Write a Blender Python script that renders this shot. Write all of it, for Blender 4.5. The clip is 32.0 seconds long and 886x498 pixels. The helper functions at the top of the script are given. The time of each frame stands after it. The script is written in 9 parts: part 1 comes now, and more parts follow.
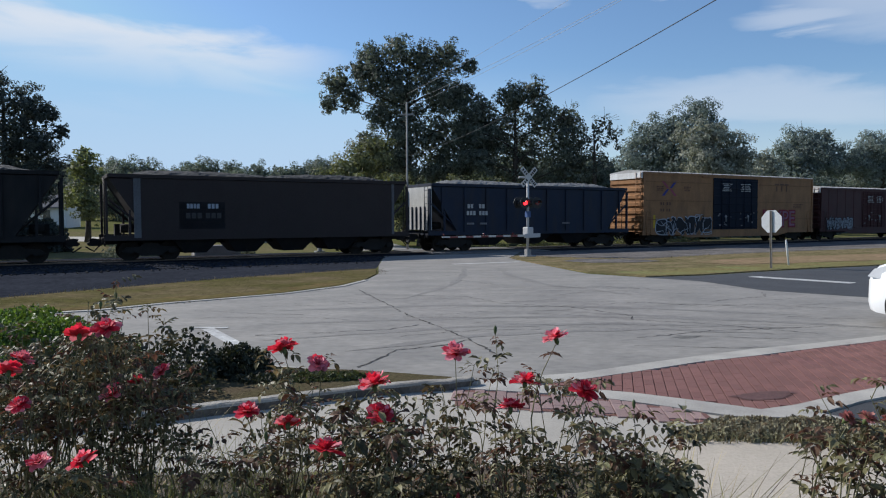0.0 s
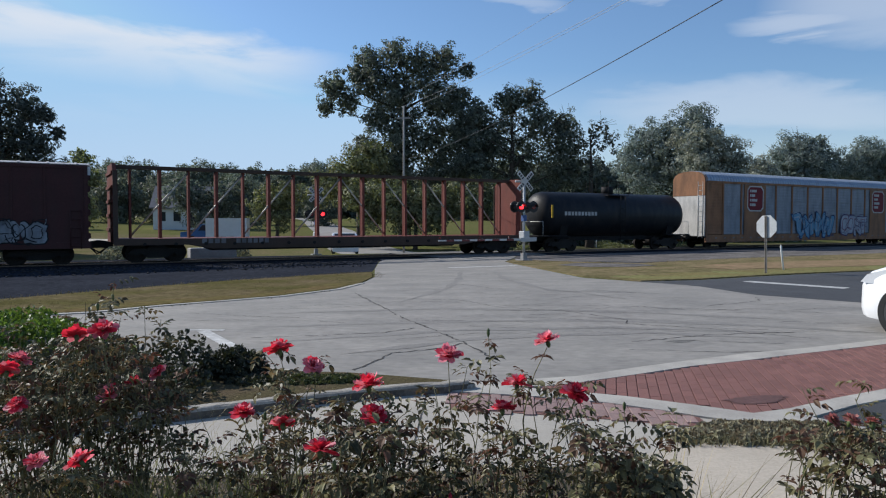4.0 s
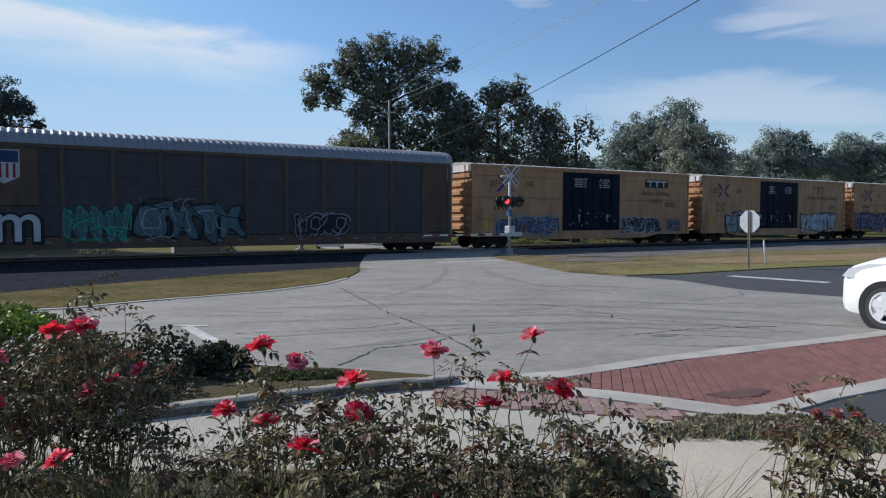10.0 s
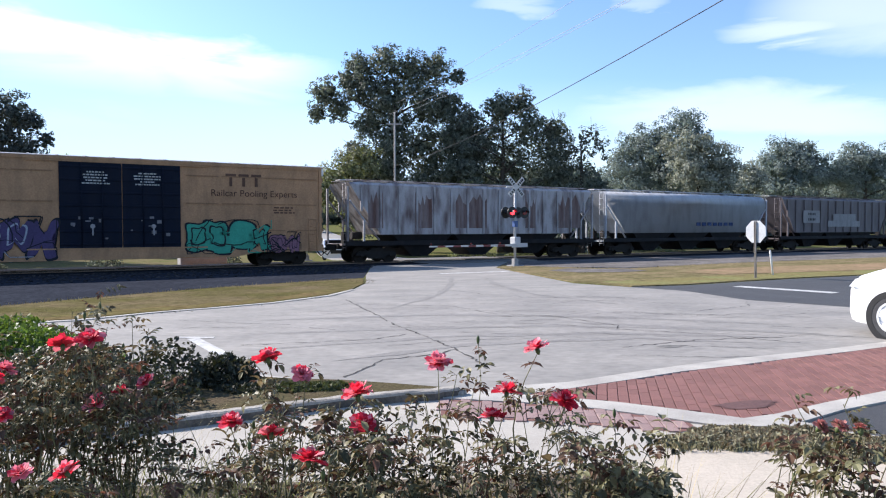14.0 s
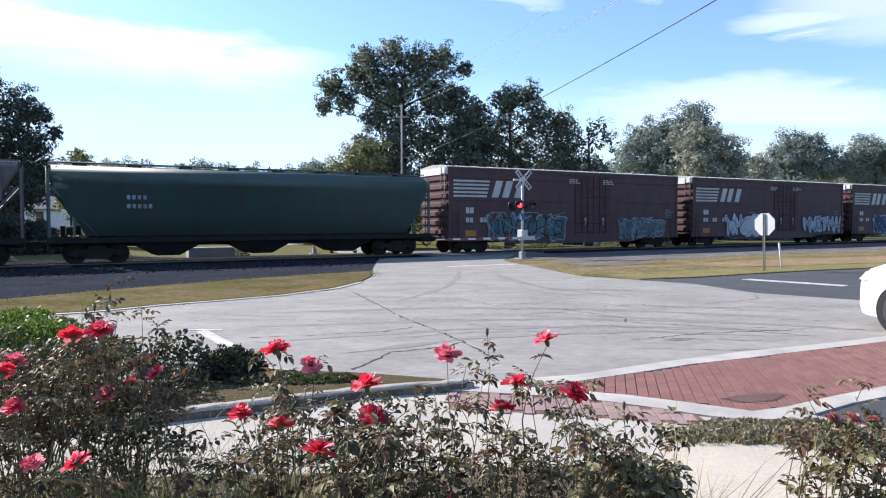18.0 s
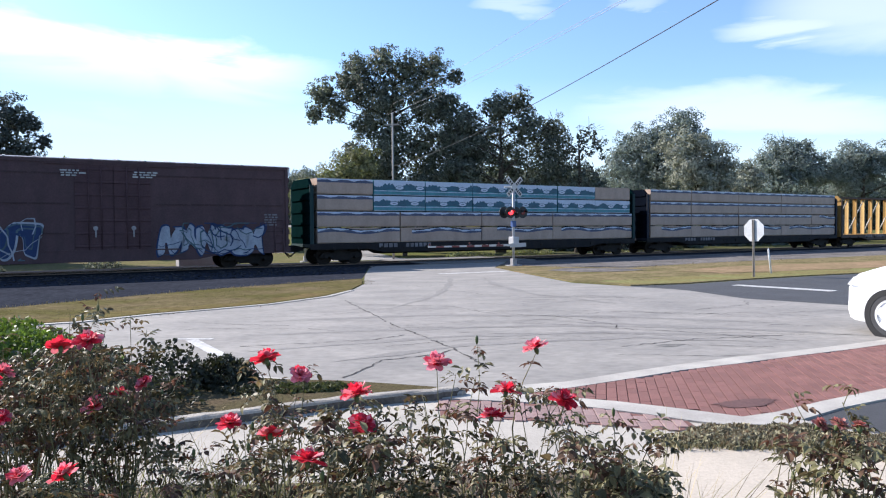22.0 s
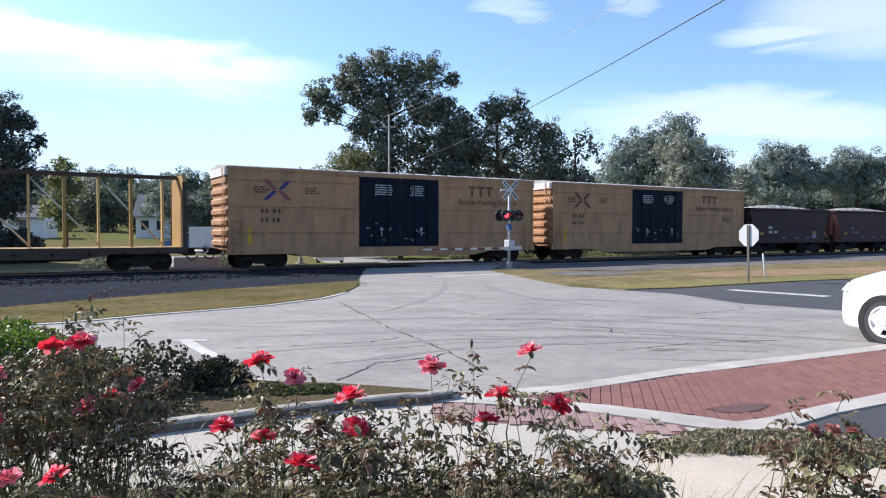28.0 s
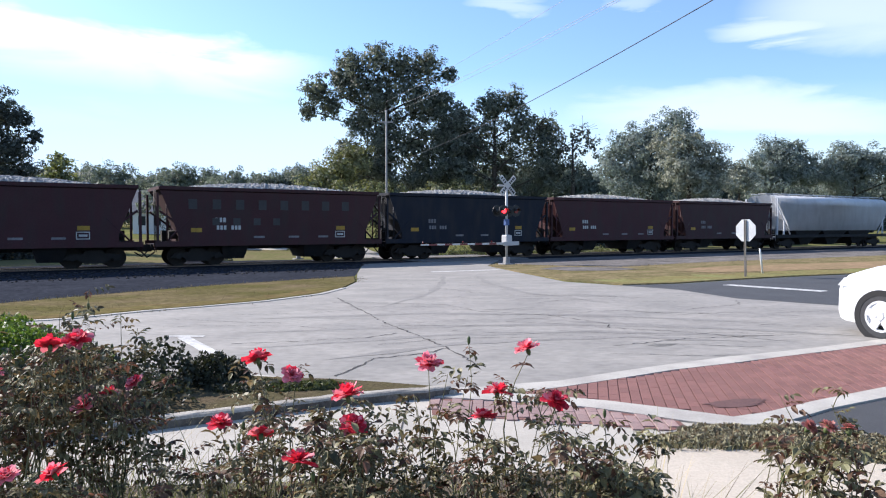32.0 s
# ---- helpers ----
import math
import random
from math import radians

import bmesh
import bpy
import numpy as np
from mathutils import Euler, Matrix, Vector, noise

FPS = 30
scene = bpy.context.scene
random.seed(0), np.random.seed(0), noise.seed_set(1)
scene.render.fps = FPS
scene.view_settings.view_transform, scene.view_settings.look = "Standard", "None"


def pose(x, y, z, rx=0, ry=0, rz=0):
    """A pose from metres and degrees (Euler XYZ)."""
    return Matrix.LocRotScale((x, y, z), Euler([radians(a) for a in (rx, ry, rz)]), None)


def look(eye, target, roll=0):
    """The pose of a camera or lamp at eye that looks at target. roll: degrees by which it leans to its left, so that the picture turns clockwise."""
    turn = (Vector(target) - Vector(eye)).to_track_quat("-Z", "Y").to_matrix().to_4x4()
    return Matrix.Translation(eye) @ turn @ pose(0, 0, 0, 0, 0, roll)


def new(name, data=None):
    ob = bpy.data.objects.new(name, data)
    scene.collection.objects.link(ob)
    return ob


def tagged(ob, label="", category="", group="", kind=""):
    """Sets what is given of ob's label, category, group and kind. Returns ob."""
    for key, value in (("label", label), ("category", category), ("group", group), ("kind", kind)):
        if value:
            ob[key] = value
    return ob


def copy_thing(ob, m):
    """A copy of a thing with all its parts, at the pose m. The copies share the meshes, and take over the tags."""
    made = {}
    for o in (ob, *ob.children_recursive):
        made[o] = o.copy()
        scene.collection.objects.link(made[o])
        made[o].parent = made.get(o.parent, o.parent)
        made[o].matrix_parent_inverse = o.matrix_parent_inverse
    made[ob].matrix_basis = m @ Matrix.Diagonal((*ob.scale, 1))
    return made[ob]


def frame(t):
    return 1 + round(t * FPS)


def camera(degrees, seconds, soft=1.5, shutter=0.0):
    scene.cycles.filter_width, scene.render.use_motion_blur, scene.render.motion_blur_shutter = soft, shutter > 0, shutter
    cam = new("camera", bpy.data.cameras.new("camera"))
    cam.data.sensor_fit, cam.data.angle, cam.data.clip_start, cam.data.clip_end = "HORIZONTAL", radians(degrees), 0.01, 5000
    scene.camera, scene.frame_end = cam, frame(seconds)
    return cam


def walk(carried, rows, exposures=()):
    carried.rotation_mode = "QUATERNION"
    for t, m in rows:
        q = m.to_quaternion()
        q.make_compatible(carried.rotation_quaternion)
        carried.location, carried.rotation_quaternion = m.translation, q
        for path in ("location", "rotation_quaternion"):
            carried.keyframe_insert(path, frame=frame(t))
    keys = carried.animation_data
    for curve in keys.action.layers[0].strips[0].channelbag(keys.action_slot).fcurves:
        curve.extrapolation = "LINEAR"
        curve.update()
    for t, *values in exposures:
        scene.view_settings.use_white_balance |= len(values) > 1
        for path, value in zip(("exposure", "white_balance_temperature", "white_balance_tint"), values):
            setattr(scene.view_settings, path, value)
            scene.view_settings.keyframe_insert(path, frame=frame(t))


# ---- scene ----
cam = camera(65.0, 32.0, soft=1.15)
# seconds, eye x y z, yaw, pitch, roll
ROWS = [
    (0, 0.000, -0.000, 1.620, 0.00, -2.47, 0.20),
    (0.5, -0.000, -0.012, 1.622, 0.03, -2.17, 0.02),
    (1, 0.001, -0.011, 1.622, 0.17, -2.01, 0.13),
    (1.5, 0.004, -0.009, 1.623, 0.05, -2.24, 0.09),
    (2, 0.006, -0.016, 1.624, -0.16, -2.20, -0.18),
    (2.5, 0.006, -0.031, 1.623, -0.30, -2.32, -0.15),
    (3, 0.005, -0.030, 1.622, -0.46, -2.51, -0.20),
    (3.5, 0.007, -0.032, 1.622, -0.28, -2.29, -0.07),
    (5.5, 0.010, -0.039, 1.620, -0.41, -2.10, -0.06),
    (6, 0.008, -0.030, 1.619, -0.50, -2.26, -0.10),
    (6.5, 0.007, -0.015, 1.620, -0.52, -2.34, -0.13),
    (7, 0.013, -0.004, 1.620, -1.19, -2.24, 0.03),
    (7.5, 0.015, -0.012, 1.624, -1.48, -1.87, -0.13),
    (8, 0.013, -0.011, 1.624, -1.75, -1.64, -0.16),
    (8.5, 0.014, -0.011, 1.626, -1.46, -1.63, 0.03),
    (9, 0.012, -0.010, 1.625, -1.51, -1.95, 0.10),
    (9.5, 0.014, -0.002, 1.625, -2.04, -2.28, 0.13),
    (10, 0.011, -0.012, 1.622, -1.46, -2.61, -0.11),
    (10.5, 0.013, -0.010, 1.623, -0.95, -2.61, 0.15),
    (11, 0.016, -0.009, 1.624, -0.83, -2.45, 0.21),
    (11.5, 0.013, -0.028, 1.628, -0.85, -2.24, 0.40),
    (12, 0.015, -0.025, 1.628, -0.84, -2.09, 0.20),
    (12.5, 0.014, -0.026, 1.629, -0.93, -1.79, 0.23),
    (13, 0.011, -0.025, 1.626, -0.97, -1.58, 0.01),
    (13.5, 0.010, -0.028, 1.626, -0.94, -1.67, 0.12),
    (14, 0.016, -0.030, 1.627, -1.00, -1.70, 0.08),
    (14.5, 0.018, -0.022, 1.628, -1.04, -1.71, 0.09),
    (16.5, 0.010, -0.021, 1.625, -0.66, -1.88, -0.04),
    (17, 0.009, -0.025, 1.624, -0.44, -2.05, 0.01),
    (17.5, 0.010, -0.025, 1.624, -0.57, -2.29, 0.13),
    (18, 0.009, -0.023, 1.623, -0.42, -2.28, 0.11),
    (18.5, 0.007, -0.028, 1.624, -0.42, -2.21, 0.15),
    (19, 0.012, -0.023, 1.624, -0.54, -2.05, 0.10),
    (19.5, 0.009, -0.026, 1.623, -0.54, -2.24, 0.06),
    (20, 0.013, -0.024, 1.623, -0.61, -2.22, 0.12),
    (20.5, 0.011, -0.021, 1.621, -0.67, -2.36, 0.16),
    (21, 0.011, -0.023, 1.619, -0.86, -2.56, 0.27),
    (21.5, 0.015, -0.026, 1.620, -1.02, -2.22, 0.51),
    (22, 0.017, -0.028, 1.626, -1.13, -1.68, 0.37),
    (22.5, 0.019, -0.032, 1.624, -0.97, -2.10, 0.35),
    (23, 0.013, -0.036, 1.625, -0.75, -1.96, 0.35),
    (23.5, 0.013, -0.035, 1.626, -0.82, -1.69, 0.22),
    (24, 0.014, -0.038, 1.628, -0.81, -1.74, 0.26),
    (24.5, 0.014, -0.021, 1.624, -1.13, -1.69, 0.27),
    (25, 0.016, -0.023, 1.629, -1.32, -1.82, 0.25),
    (25.5, 0.015, -0.022, 1.628, -1.18, -1.71, 0.13),
    (27.5, 0.016, -0.030, 1.629, -1.29, -1.34, -0.08),
    (28, 0.018, -0.025, 1.629, -1.48, -1.47, -0.07),
    (28.5, 0.019, -0.020, 1.629, -1.55, -1.59, -0.08),
    (29, 0.017, -0.012, 1.627, -1.61, -1.88, -0.03),
    (29.5, 0.016, -0.011, 1.629, -1.71, -2.14, -0.25),
    (30, 0.014, -0.012, 1.629, -1.87, -2.11, -0.17),
    (30.5, 0.018, -0.013, 1.629, -1.97, -1.98, -0.14),
    (31, 0.016, -0.013, 1.630, -1.88, -2.00, -0.08),
    (31.5, 0.016, -0.009, 1.630, -1.82, -1.90, -0.05),
    (32, 0.019, -0.025, 1.635, -1.69, -1.86, -0.00),
]
EXPOSURES = [(0.0, 0.02, 6450, 10), (3.5, 0.03, 6450, 10), (6.0, 0.02, 6400, 10), (10.0, 0.02, 6400, 10), (10.4, 0.3, 6430, 11), (11.5, 0.90, 6500, 15), (12.5, 0.93, 6500, 15), (14.5, 0.93, 6500, 15), (18.0, 0.95, 6500, 15), (22.0, 0.94, 6500, 15), (28.0, 0.85, 6500, 15), (32.0, 0.92, 6500, 15)]
walk(cam, [(t, pose(x, y, z, 90 + pitch, roll, yaw)) for t, x, y, z, yaw, pitch, roll in ROWS], EXPOSURES)

# ---------------------------------------------------------------- world and sun
SUN_DIR = Vector((-0.88, 0.475, 0.0)).normalized()
SUN_ELEV = radians(33)
to_sun = Vector((SUN_DIR.x * math.cos(SUN_ELEV), SUN_DIR.y * math.cos(SUN_ELEV), math.sin(SUN_ELEV)))
sun_data = bpy.data.lights.new("sun", "SUN")
sun_data.energy, sun_data.angle, sun_data.color = 5.0, radians(0.6), (1.0, 0.955, 0.90)
sun = new("sun", sun_data)
sun.matrix_world = look((0, 0, 60), Vector((0, 0, 60)) - to_sun)

world = bpy.data.worlds.new("sky")
scene.world = world
world.use_nodes = True
wn, wl = world.node_tree.nodes, world.node_tree.links
wn.clear()


def wnode(kind, **values):
    n = wn.new(kind)
    for key, value in values.items():
        n.inputs[key].default_value = value
    return n


w_out = wn.new("ShaderNodeOutputWorld")
w_bg = wnode("ShaderNodeBackground", Strength=0.104)
w_sky = wn.new("ShaderNodeTexSky")
w_sky.sky_type, w_sky.sun_disc = "NISHITA", False
w_sky.sun_elevation, w_sky.sun_rotation = SUN_ELEV, math.atan2(SUN_DIR.x, SUN_DIR.y)
w_sky.air_density, w_sky.dust_density, w_sky.ozone_density = 1.0, 0.6, 1.6


def wmath(op, a, b=None, c=None):
    """A value node of the sky; numbers and sockets mix."""
    n = wn.new("ShaderNodeMath")
    n.operation = op
    for i, v in enumerate((a, b, c)):
        if v is not None:
            if isinstance(v, (int, float)):
                n.inputs[i].default_value = v
            else:
                wl.new(v, n.inputs[i])
    return n.outputs[0]


def wstep(v, lo, hi):
    n = wn.new("ShaderNodeMapRange")
    n.interpolation_type = "SMOOTHSTEP"
    n.inputs["From Min"].default_value, n.inputs["From Max"].default_value = lo, hi
    wl.new(v, n.inputs["Value"])
    return n.outputs["Result"]


w_co = wn.new("ShaderNodeTexCoord")
w_xyz = wn.new("ShaderNodeSeparateXYZ")
wl.new(w_co.outputs["Generated"], w_xyz.inputs[0])
ahead = wmath("MAXIMUM", wmath("ABSOLUTE", w_xyz.outputs["Y"]), 0.12)
su, sv = wmath("DIVIDE", w_xyz.outputs["X"], ahead), wmath("DIVIDE", w_xyz.outputs["Z"], ahead)
# wisps: streaked noise that frays the clouds
w_map = wn.new("ShaderNodeMapping")
w_map.inputs["Scale"].default_value = (2.2, 2.2, 9.0)
w_map.inputs["Rotation"].default_value = (0.0, radians(8), 0.0)
wl.new(w_co.outputs["Generated"], w_map.inputs["Vector"])
w_noise = wnode("ShaderNodeTexNoise", Scale=2.4, Detail=8.0, Roughness=0.55, Distortion=0.4)
wl.new(w_map.outputs["Vector"], w_noise.inputs["Vector"])
fray = wmath("SUBTRACT", w_noise.outputs["Fac"], 0.5)
# the long bank toward the sun: a clear upper edge that falls to the right, fading downward
edge = wmath("ADD", wmath("MULTIPLY_ADD", su, -0.135, 0.238), wmath("MULTIPLY", fray, 0.10))
below = wmath("SUBTRACT", edge, sv)
bank = wmath("MULTIPLY", wmath("MULTIPLY", wstep(below, -0.004, 0.035), wstep(below, 0.13, 0.012)), wstep(su, -0.08, -0.30))
bank = wmath("MULTIPLY", bank, wstep(w_noise.outputs["Fac"], 0.16, 0.55))
# small wisps away from the sun, and a low veil over the woods
def wisp(u0, v0, ru, rv, strength):
    du = wmath("DIVIDE", wmath("SUBTRACT", su, u0), ru)
    dv = wmath("DIVIDE", wmath("SUBTRACT", wmath("MULTIPLY_ADD", fray, 0.10, sv), v0), rv)
    d = wmath("ADD", wmath("MULTIPLY", du, du), wmath("MULTIPLY", dv, dv))
    return wmath("MULTIPLY", wstep(d, 1.2, 0.0), strength)


cloud = bank
for u0, v0, ru, rv, k in ((0.52, 0.285, 0.12, 0.024, 0.5), (0.64, 0.31, 0.2, 0.07, 0.45), (0.12, 0.318, 0.07, 0.016, 0.35), (0.48, 0.16, 0.34, 0.05, 0.5), (-0.5, 0.12, 0.5, 0.07, 0.25), (0.30, 0.32, 0.05, 0.016, 0.3)):
    cloud = wmath("MAXIMUM", cloud, wisp(u0, v0, ru, rv, k))
haze = wmath("MULTIPLY", wstep(su, 0.25, -0.75), wstep(sv, 0.42, 0.05))
cloud = wmath("MAXIMUM", cloud, wmath("MULTIPLY", haze, 0.2))
low = wmath("MULTIPLY", wstep(sv, 0.27, 0.06), 0.36)
cloud = wmath("MAXIMUM", cloud, low)
cloud = wmath("MAXIMUM", cloud, 0.06)
w_sat = wnode("ShaderNodeHueSaturation", Saturation=1.1, Value=1.0)
wl.new(w_sky.outputs["Color"], w_sat.inputs["Color"])
w_tint = wn.new("ShaderNodeMixRGB")
w_tint.blend_type = "MULTIPLY"
w_tint.inputs["Fac"].default_value = 1.0
w_tint.inputs["Color2"].default_value = (0.83, 1.03, 1.22, 1)
wl.new(w_sat.outputs["Color"], w_tint.inputs["Color1"])
w_cap = wn.new("ShaderNodeMixRGB")   # thin haze evens out the glare round the sun
w_cap.blend_type = "DARKEN"
w_cap.inputs["Fac"].default_value = 1.0
w_cap.inputs["Color2"].default_value = (3.1, 5.4, 8.0, 1)
wl.new(w_tint.outputs["Color"], w_cap.inputs["Color1"])
w_mix = wn.new("ShaderNodeMixRGB")
w_mix.inputs["Color2"].default_value = (6.7, 7.25, 8.1, 1)
wl.new(cloud, w_mix.inputs["Fac"])
wl.new(w_cap.outputs["Color"], w_mix.inputs["Color1"])
wl.new(w_mix.outputs["Color"], w_bg.inputs["Color"])
wl.new(w_bg.outputs["Background"], w_out.inputs["Surface"])

# ---------------------------------------------------------------- materials
MATS = {}


def mat(name, color, rough=0.7, metal=0.0, vary=0.25, scale=8.0, fine=60.0, bump=0.15, stretch=(1, 1, 1), color2=None,
        amount=0.6, dirt=0.0, dirt_color=(0.035, 0.03, 0.026), emit=0.0, translucent=0.0, island=0.0, spec=0.4, obvar=0.0):
    """A surface: base colour with coarse patches and fine grain, dirt runs, relief; cached by name."""
    if name in MATS:
        return MATS[name]
    m = bpy.data.materials.new(name)
    m.use_nodes = True
    n, l = m.node_tree.nodes, m.node_tree.links
    b = n["Principled BSDF"]
    out = n["Material Output"]
    b.inputs["Roughness"].default_value, b.inputs["Metallic"].default_value = rough, metal
    b.inputs["Specular IOR Level"].default_value = spec
    co = n.new("ShaderNodeTexCoord")
    mp = n.new("ShaderNodeMapping")
    mp.inputs["Scale"].default_value = stretch
    l.new(co.outputs["Object"], mp.inputs["Vector"])
    big, small = n.new("ShaderNodeTexNoise"), n.new("ShaderNodeTexNoise")
    for tex, s, d in ((big, scale, 5.0), (small, fine, 3.0)):
        tex.inputs["Scale"].default_value, tex.inputs["Detail"].default_value, tex.inputs["Roughness"].default_value = s, d, 0.6
        l.new(mp.outputs["Vector"], tex.inputs["Vector"])
    c2 = color2 or tuple(c * (1 - vary) for c in color)
    ramp = n.new("ShaderNodeValToRGB")
    lo = 0.5 - 0.28 * amount
    ramp.color_ramp.elements[0].position, ramp.color_ramp.elements[1].position = max(lo, 0.2), 0.68
    ramp.color_ramp.elements[0].color, ramp.color_ramp.elements[1].color = (*c2, 1), (*color, 1)
    l.new(big.outputs["Fac"], ramp.inputs["Fac"])
    grain = n.new("ShaderNodeMapRange")
    grain.inputs["To Min"].default_value, grain.inputs["To Max"].default_value = 1 - vary, 1 + vary
    grain.inputs["From Min"].default_value, grain.inputs["From Max"].default_value = 0.25, 0.75
    l.new(small.outputs["Fac"], grain.inputs["Value"])
    mul = n.new("ShaderNodeVectorMath")
    mul.operation = "SCALE"
    l.new(ramp.outputs["Color"], mul.inputs[0])
    l.new(grain.outputs["Result"], mul.inputs["Scale"])
    last = mul.outputs["Vector"]
    if island or obvar:
        src = n.new("ShaderNodeNewGeometry").outputs["Random Per Island"] if island else n.new("ShaderNodeObjectInfo").outputs["Random"]
        mr = n.new("ShaderNodeMapRange")
        k = island or obvar
        mr.inputs["To Min"].default_value, mr.inputs["To Max"].default_value = 1 - k, 1 + k
        l.new(src, mr.inputs["Value"])
        m2 = n.new("ShaderNodeVectorMath")
        m2.operation = "SCALE"
        l.new(last, m2.inputs[0])
        l.new(mr.outputs["Result"], m2.inputs["Scale"])
        last = m2.outputs["Vector"]
    if dirt:
        run = n.new("ShaderNodeTexNoise")
        run.inputs["Scale"].default_value, run.inputs["Detail"].default_value = 2.2, 6.0
        mp2 = n.new("ShaderNodeMapping")
        mp2.inputs["Scale"].default_value = (1.1, 1.1, 0.3)
        l.new(co.outputs["Object"], mp2.inputs["Vector"])
        l.new(mp2.outputs["Vector"], run.inputs["Vector"])
        dr = n.new("ShaderNodeValToRGB")
        dr.color_ramp.elements[0].position, dr.color_ramp.elements[1].position = 0.42, 0.75
        dr.color_ramp.elements[1].color = (dirt, dirt, dirt, 1)
        l.new(run.outputs["Fac"], dr.inputs["Fac"])
        mix = n.new("ShaderNodeMixRGB")
        mix.inputs["Color2"].default_value = (*dirt_color, 1)
        l.new(dr.outputs["Color"], mix.inputs["Fac"])
        l.new(last, mix.inputs["Color1"])
        last = mix.outputs["Color"]
    l.new(last, b.inputs["Base Color"])
    if bump:
        bp = n.new("ShaderNodeBump")
        bp.inputs["Strength"].default_value, bp.inputs["Distance"].default_value = bump, 0.02
        l.new(small.outputs["Fac"], bp.inputs["Height"])
        l.new(bp.outputs["Normal"], b.inputs["Normal"])
    if emit:
        b.inputs["Emission Color"].default_value, b.inputs["Emission Strength"].default_value = (*color, 1), emit
    if translucent:
        tr = n.new("ShaderNodeBsdfTranslucent")
        hue = n.new("ShaderNodeVectorMath")
        hue.operation = "MULTIPLY"
        hue.inputs[1].default_value = (1.05, 1.1, 0.9) if color[2] > 0.75 * color[1] and color[1] > color[0] else (1.25, 1.3, 0.55) if color[1] >= color[0] else (1.3, 0.9, 0.9)
        l.new(last, hue.inputs[0])
        l.new(hue.outputs["Vector"], tr.inputs["Color"])
        ms = n.new("ShaderNodeMixShader")
        ms.inputs["Fac"].default_value = translucent
        l.new(b.outputs["BSDF"], ms.inputs[1])
        l.new(tr.outputs["BSDF"], ms.inputs[2])
        l.new(ms.outputs["Shader"], out.inputs["Surface"])
    MATS[name] = m
    return m


def paint(name, color, dirt=0.34, rough=0.6, vary=0.16, spec=0.2):
    color = tuple(0.8 * c for c in color)
    return mat(name, color, rough=rough, vary=vary, scale=0.9, fine=14.0, bump=0.06, dirt=dirt, amount=0.5, spec=spec)


# ---------------------------------------------------------------- mesh helpers
def box(bm, x0, x1, y0, y1, z0, z1, slot=0):
    v = [bm.verts.new((x, y, z)) for z in (z0, z1) for y in (y0, y1) for x in (x0, x1)]
    for i in ((0, 2, 3, 1), (4, 5, 7, 6), (0, 1, 5, 4), (2, 6, 7, 3), (0, 4, 6, 2), (1, 3, 7, 5)):
        bm.faces.new([v[k] for k in i]).material_index = slot


def tube(bm, points, radii, seg=8, slot=0, caps=True):
    """A round bar through the points, with a radius at each."""
    rings, up = [], Vector((0, 0, 1))
    pts = [Vector(p) for p in points]
    for i, p in enumerate(pts):
        d = (pts[min(i + 1, len(pts) - 1)] - pts[max(i - 1, 0)]).normalized()
        a = d.cross(up if abs(d.z) < 0.95 else Vector((1, 0, 0))).normalized()
        c = d.cross(a)
        r = radii[i] if isinstance(radii, (list, tuple)) else radii
        rings.append([bm.verts.new(p + r * (math.cos(k * math.tau / seg) * a + math.sin(k * math.tau / seg) * c)) for k in range(seg)])
    for u, w in zip(rings, rings[1:]):
        for k in range(seg):
            f = bm.faces.new((u[k], u[(k + 1) % seg], w[(k + 1) % seg], w[k]))
            f.material_index, f.smooth = slot, True
    if caps:
        for ring in (rings[0], rings[-1]):
            bm.faces.new(ring).material_index = slot


def prism(bm, outline, x0, x1, slot=0, axis="x"):
    """An outline of (a, b) pulled along an axis: (y, z) along x, (x, z) along y, (x, y) along z."""
    put = {"x": lambda a, b, t: (t, a, b), "y": lambda a, b, t: (a, t, b), "z": lambda a, b, t: (a, b, t)}[axis]
    lo, hi = [[bm.verts.new(put(a, b, t)) for a, b in outline] for t in (x0, x1)]
    n = len(outline)
    for k in range(n):
        bm.faces.new((lo[k], lo[(k + 1) % n], hi[(k + 1) % n], hi[k])).material_index = slot
    for ring in (lo, hi):
        bm.faces.new(ring).material_index = slot


def disc_ring(bm, centre, r_in, r_out, y0, y1, seg=24, slot=0):
    """A ring or disc standing in the x-z plane, from y0 to y1."""
    cx, cz = centre
    loops = []
    for r, y in ((r_in, y0), (r_out, y0), (r_out, y1), (r_in, y1)):
        loops.append([bm.verts.new((cx + r * math.cos(k * math.tau / seg), y, cz + r * math.sin(k * math.tau / seg))) for k in range(seg)] if r > 0 else None)
    for a, b in ((0, 1), (1, 2), (2, 3)) + (((3, 0),) if r_in > 0 else ()):
        la, lb = loops[a], loops[b]
        for k in range(seg):
            j = (k + 1) % seg
            if la and lb:
                bm.faces.new((la[k], la[j], lb[j], lb[k])).material_index = slot
    if r_in <= 0:
        for lp in (loops[1], loops[2]):
            bm.faces.new(lp).material_index = slot


def finish(bm, name, materials, bevel=0.0):
    bmesh.ops.recalc_face_normals(bm, faces=bm.faces[:])
    me = bpy.data.meshes.new(name)
    bm.to_mesh(me)
    bm.free()
    for m in materials if isinstance(materials, (list, tuple)) else (materials,):
        me.materials.append(m)
    return me


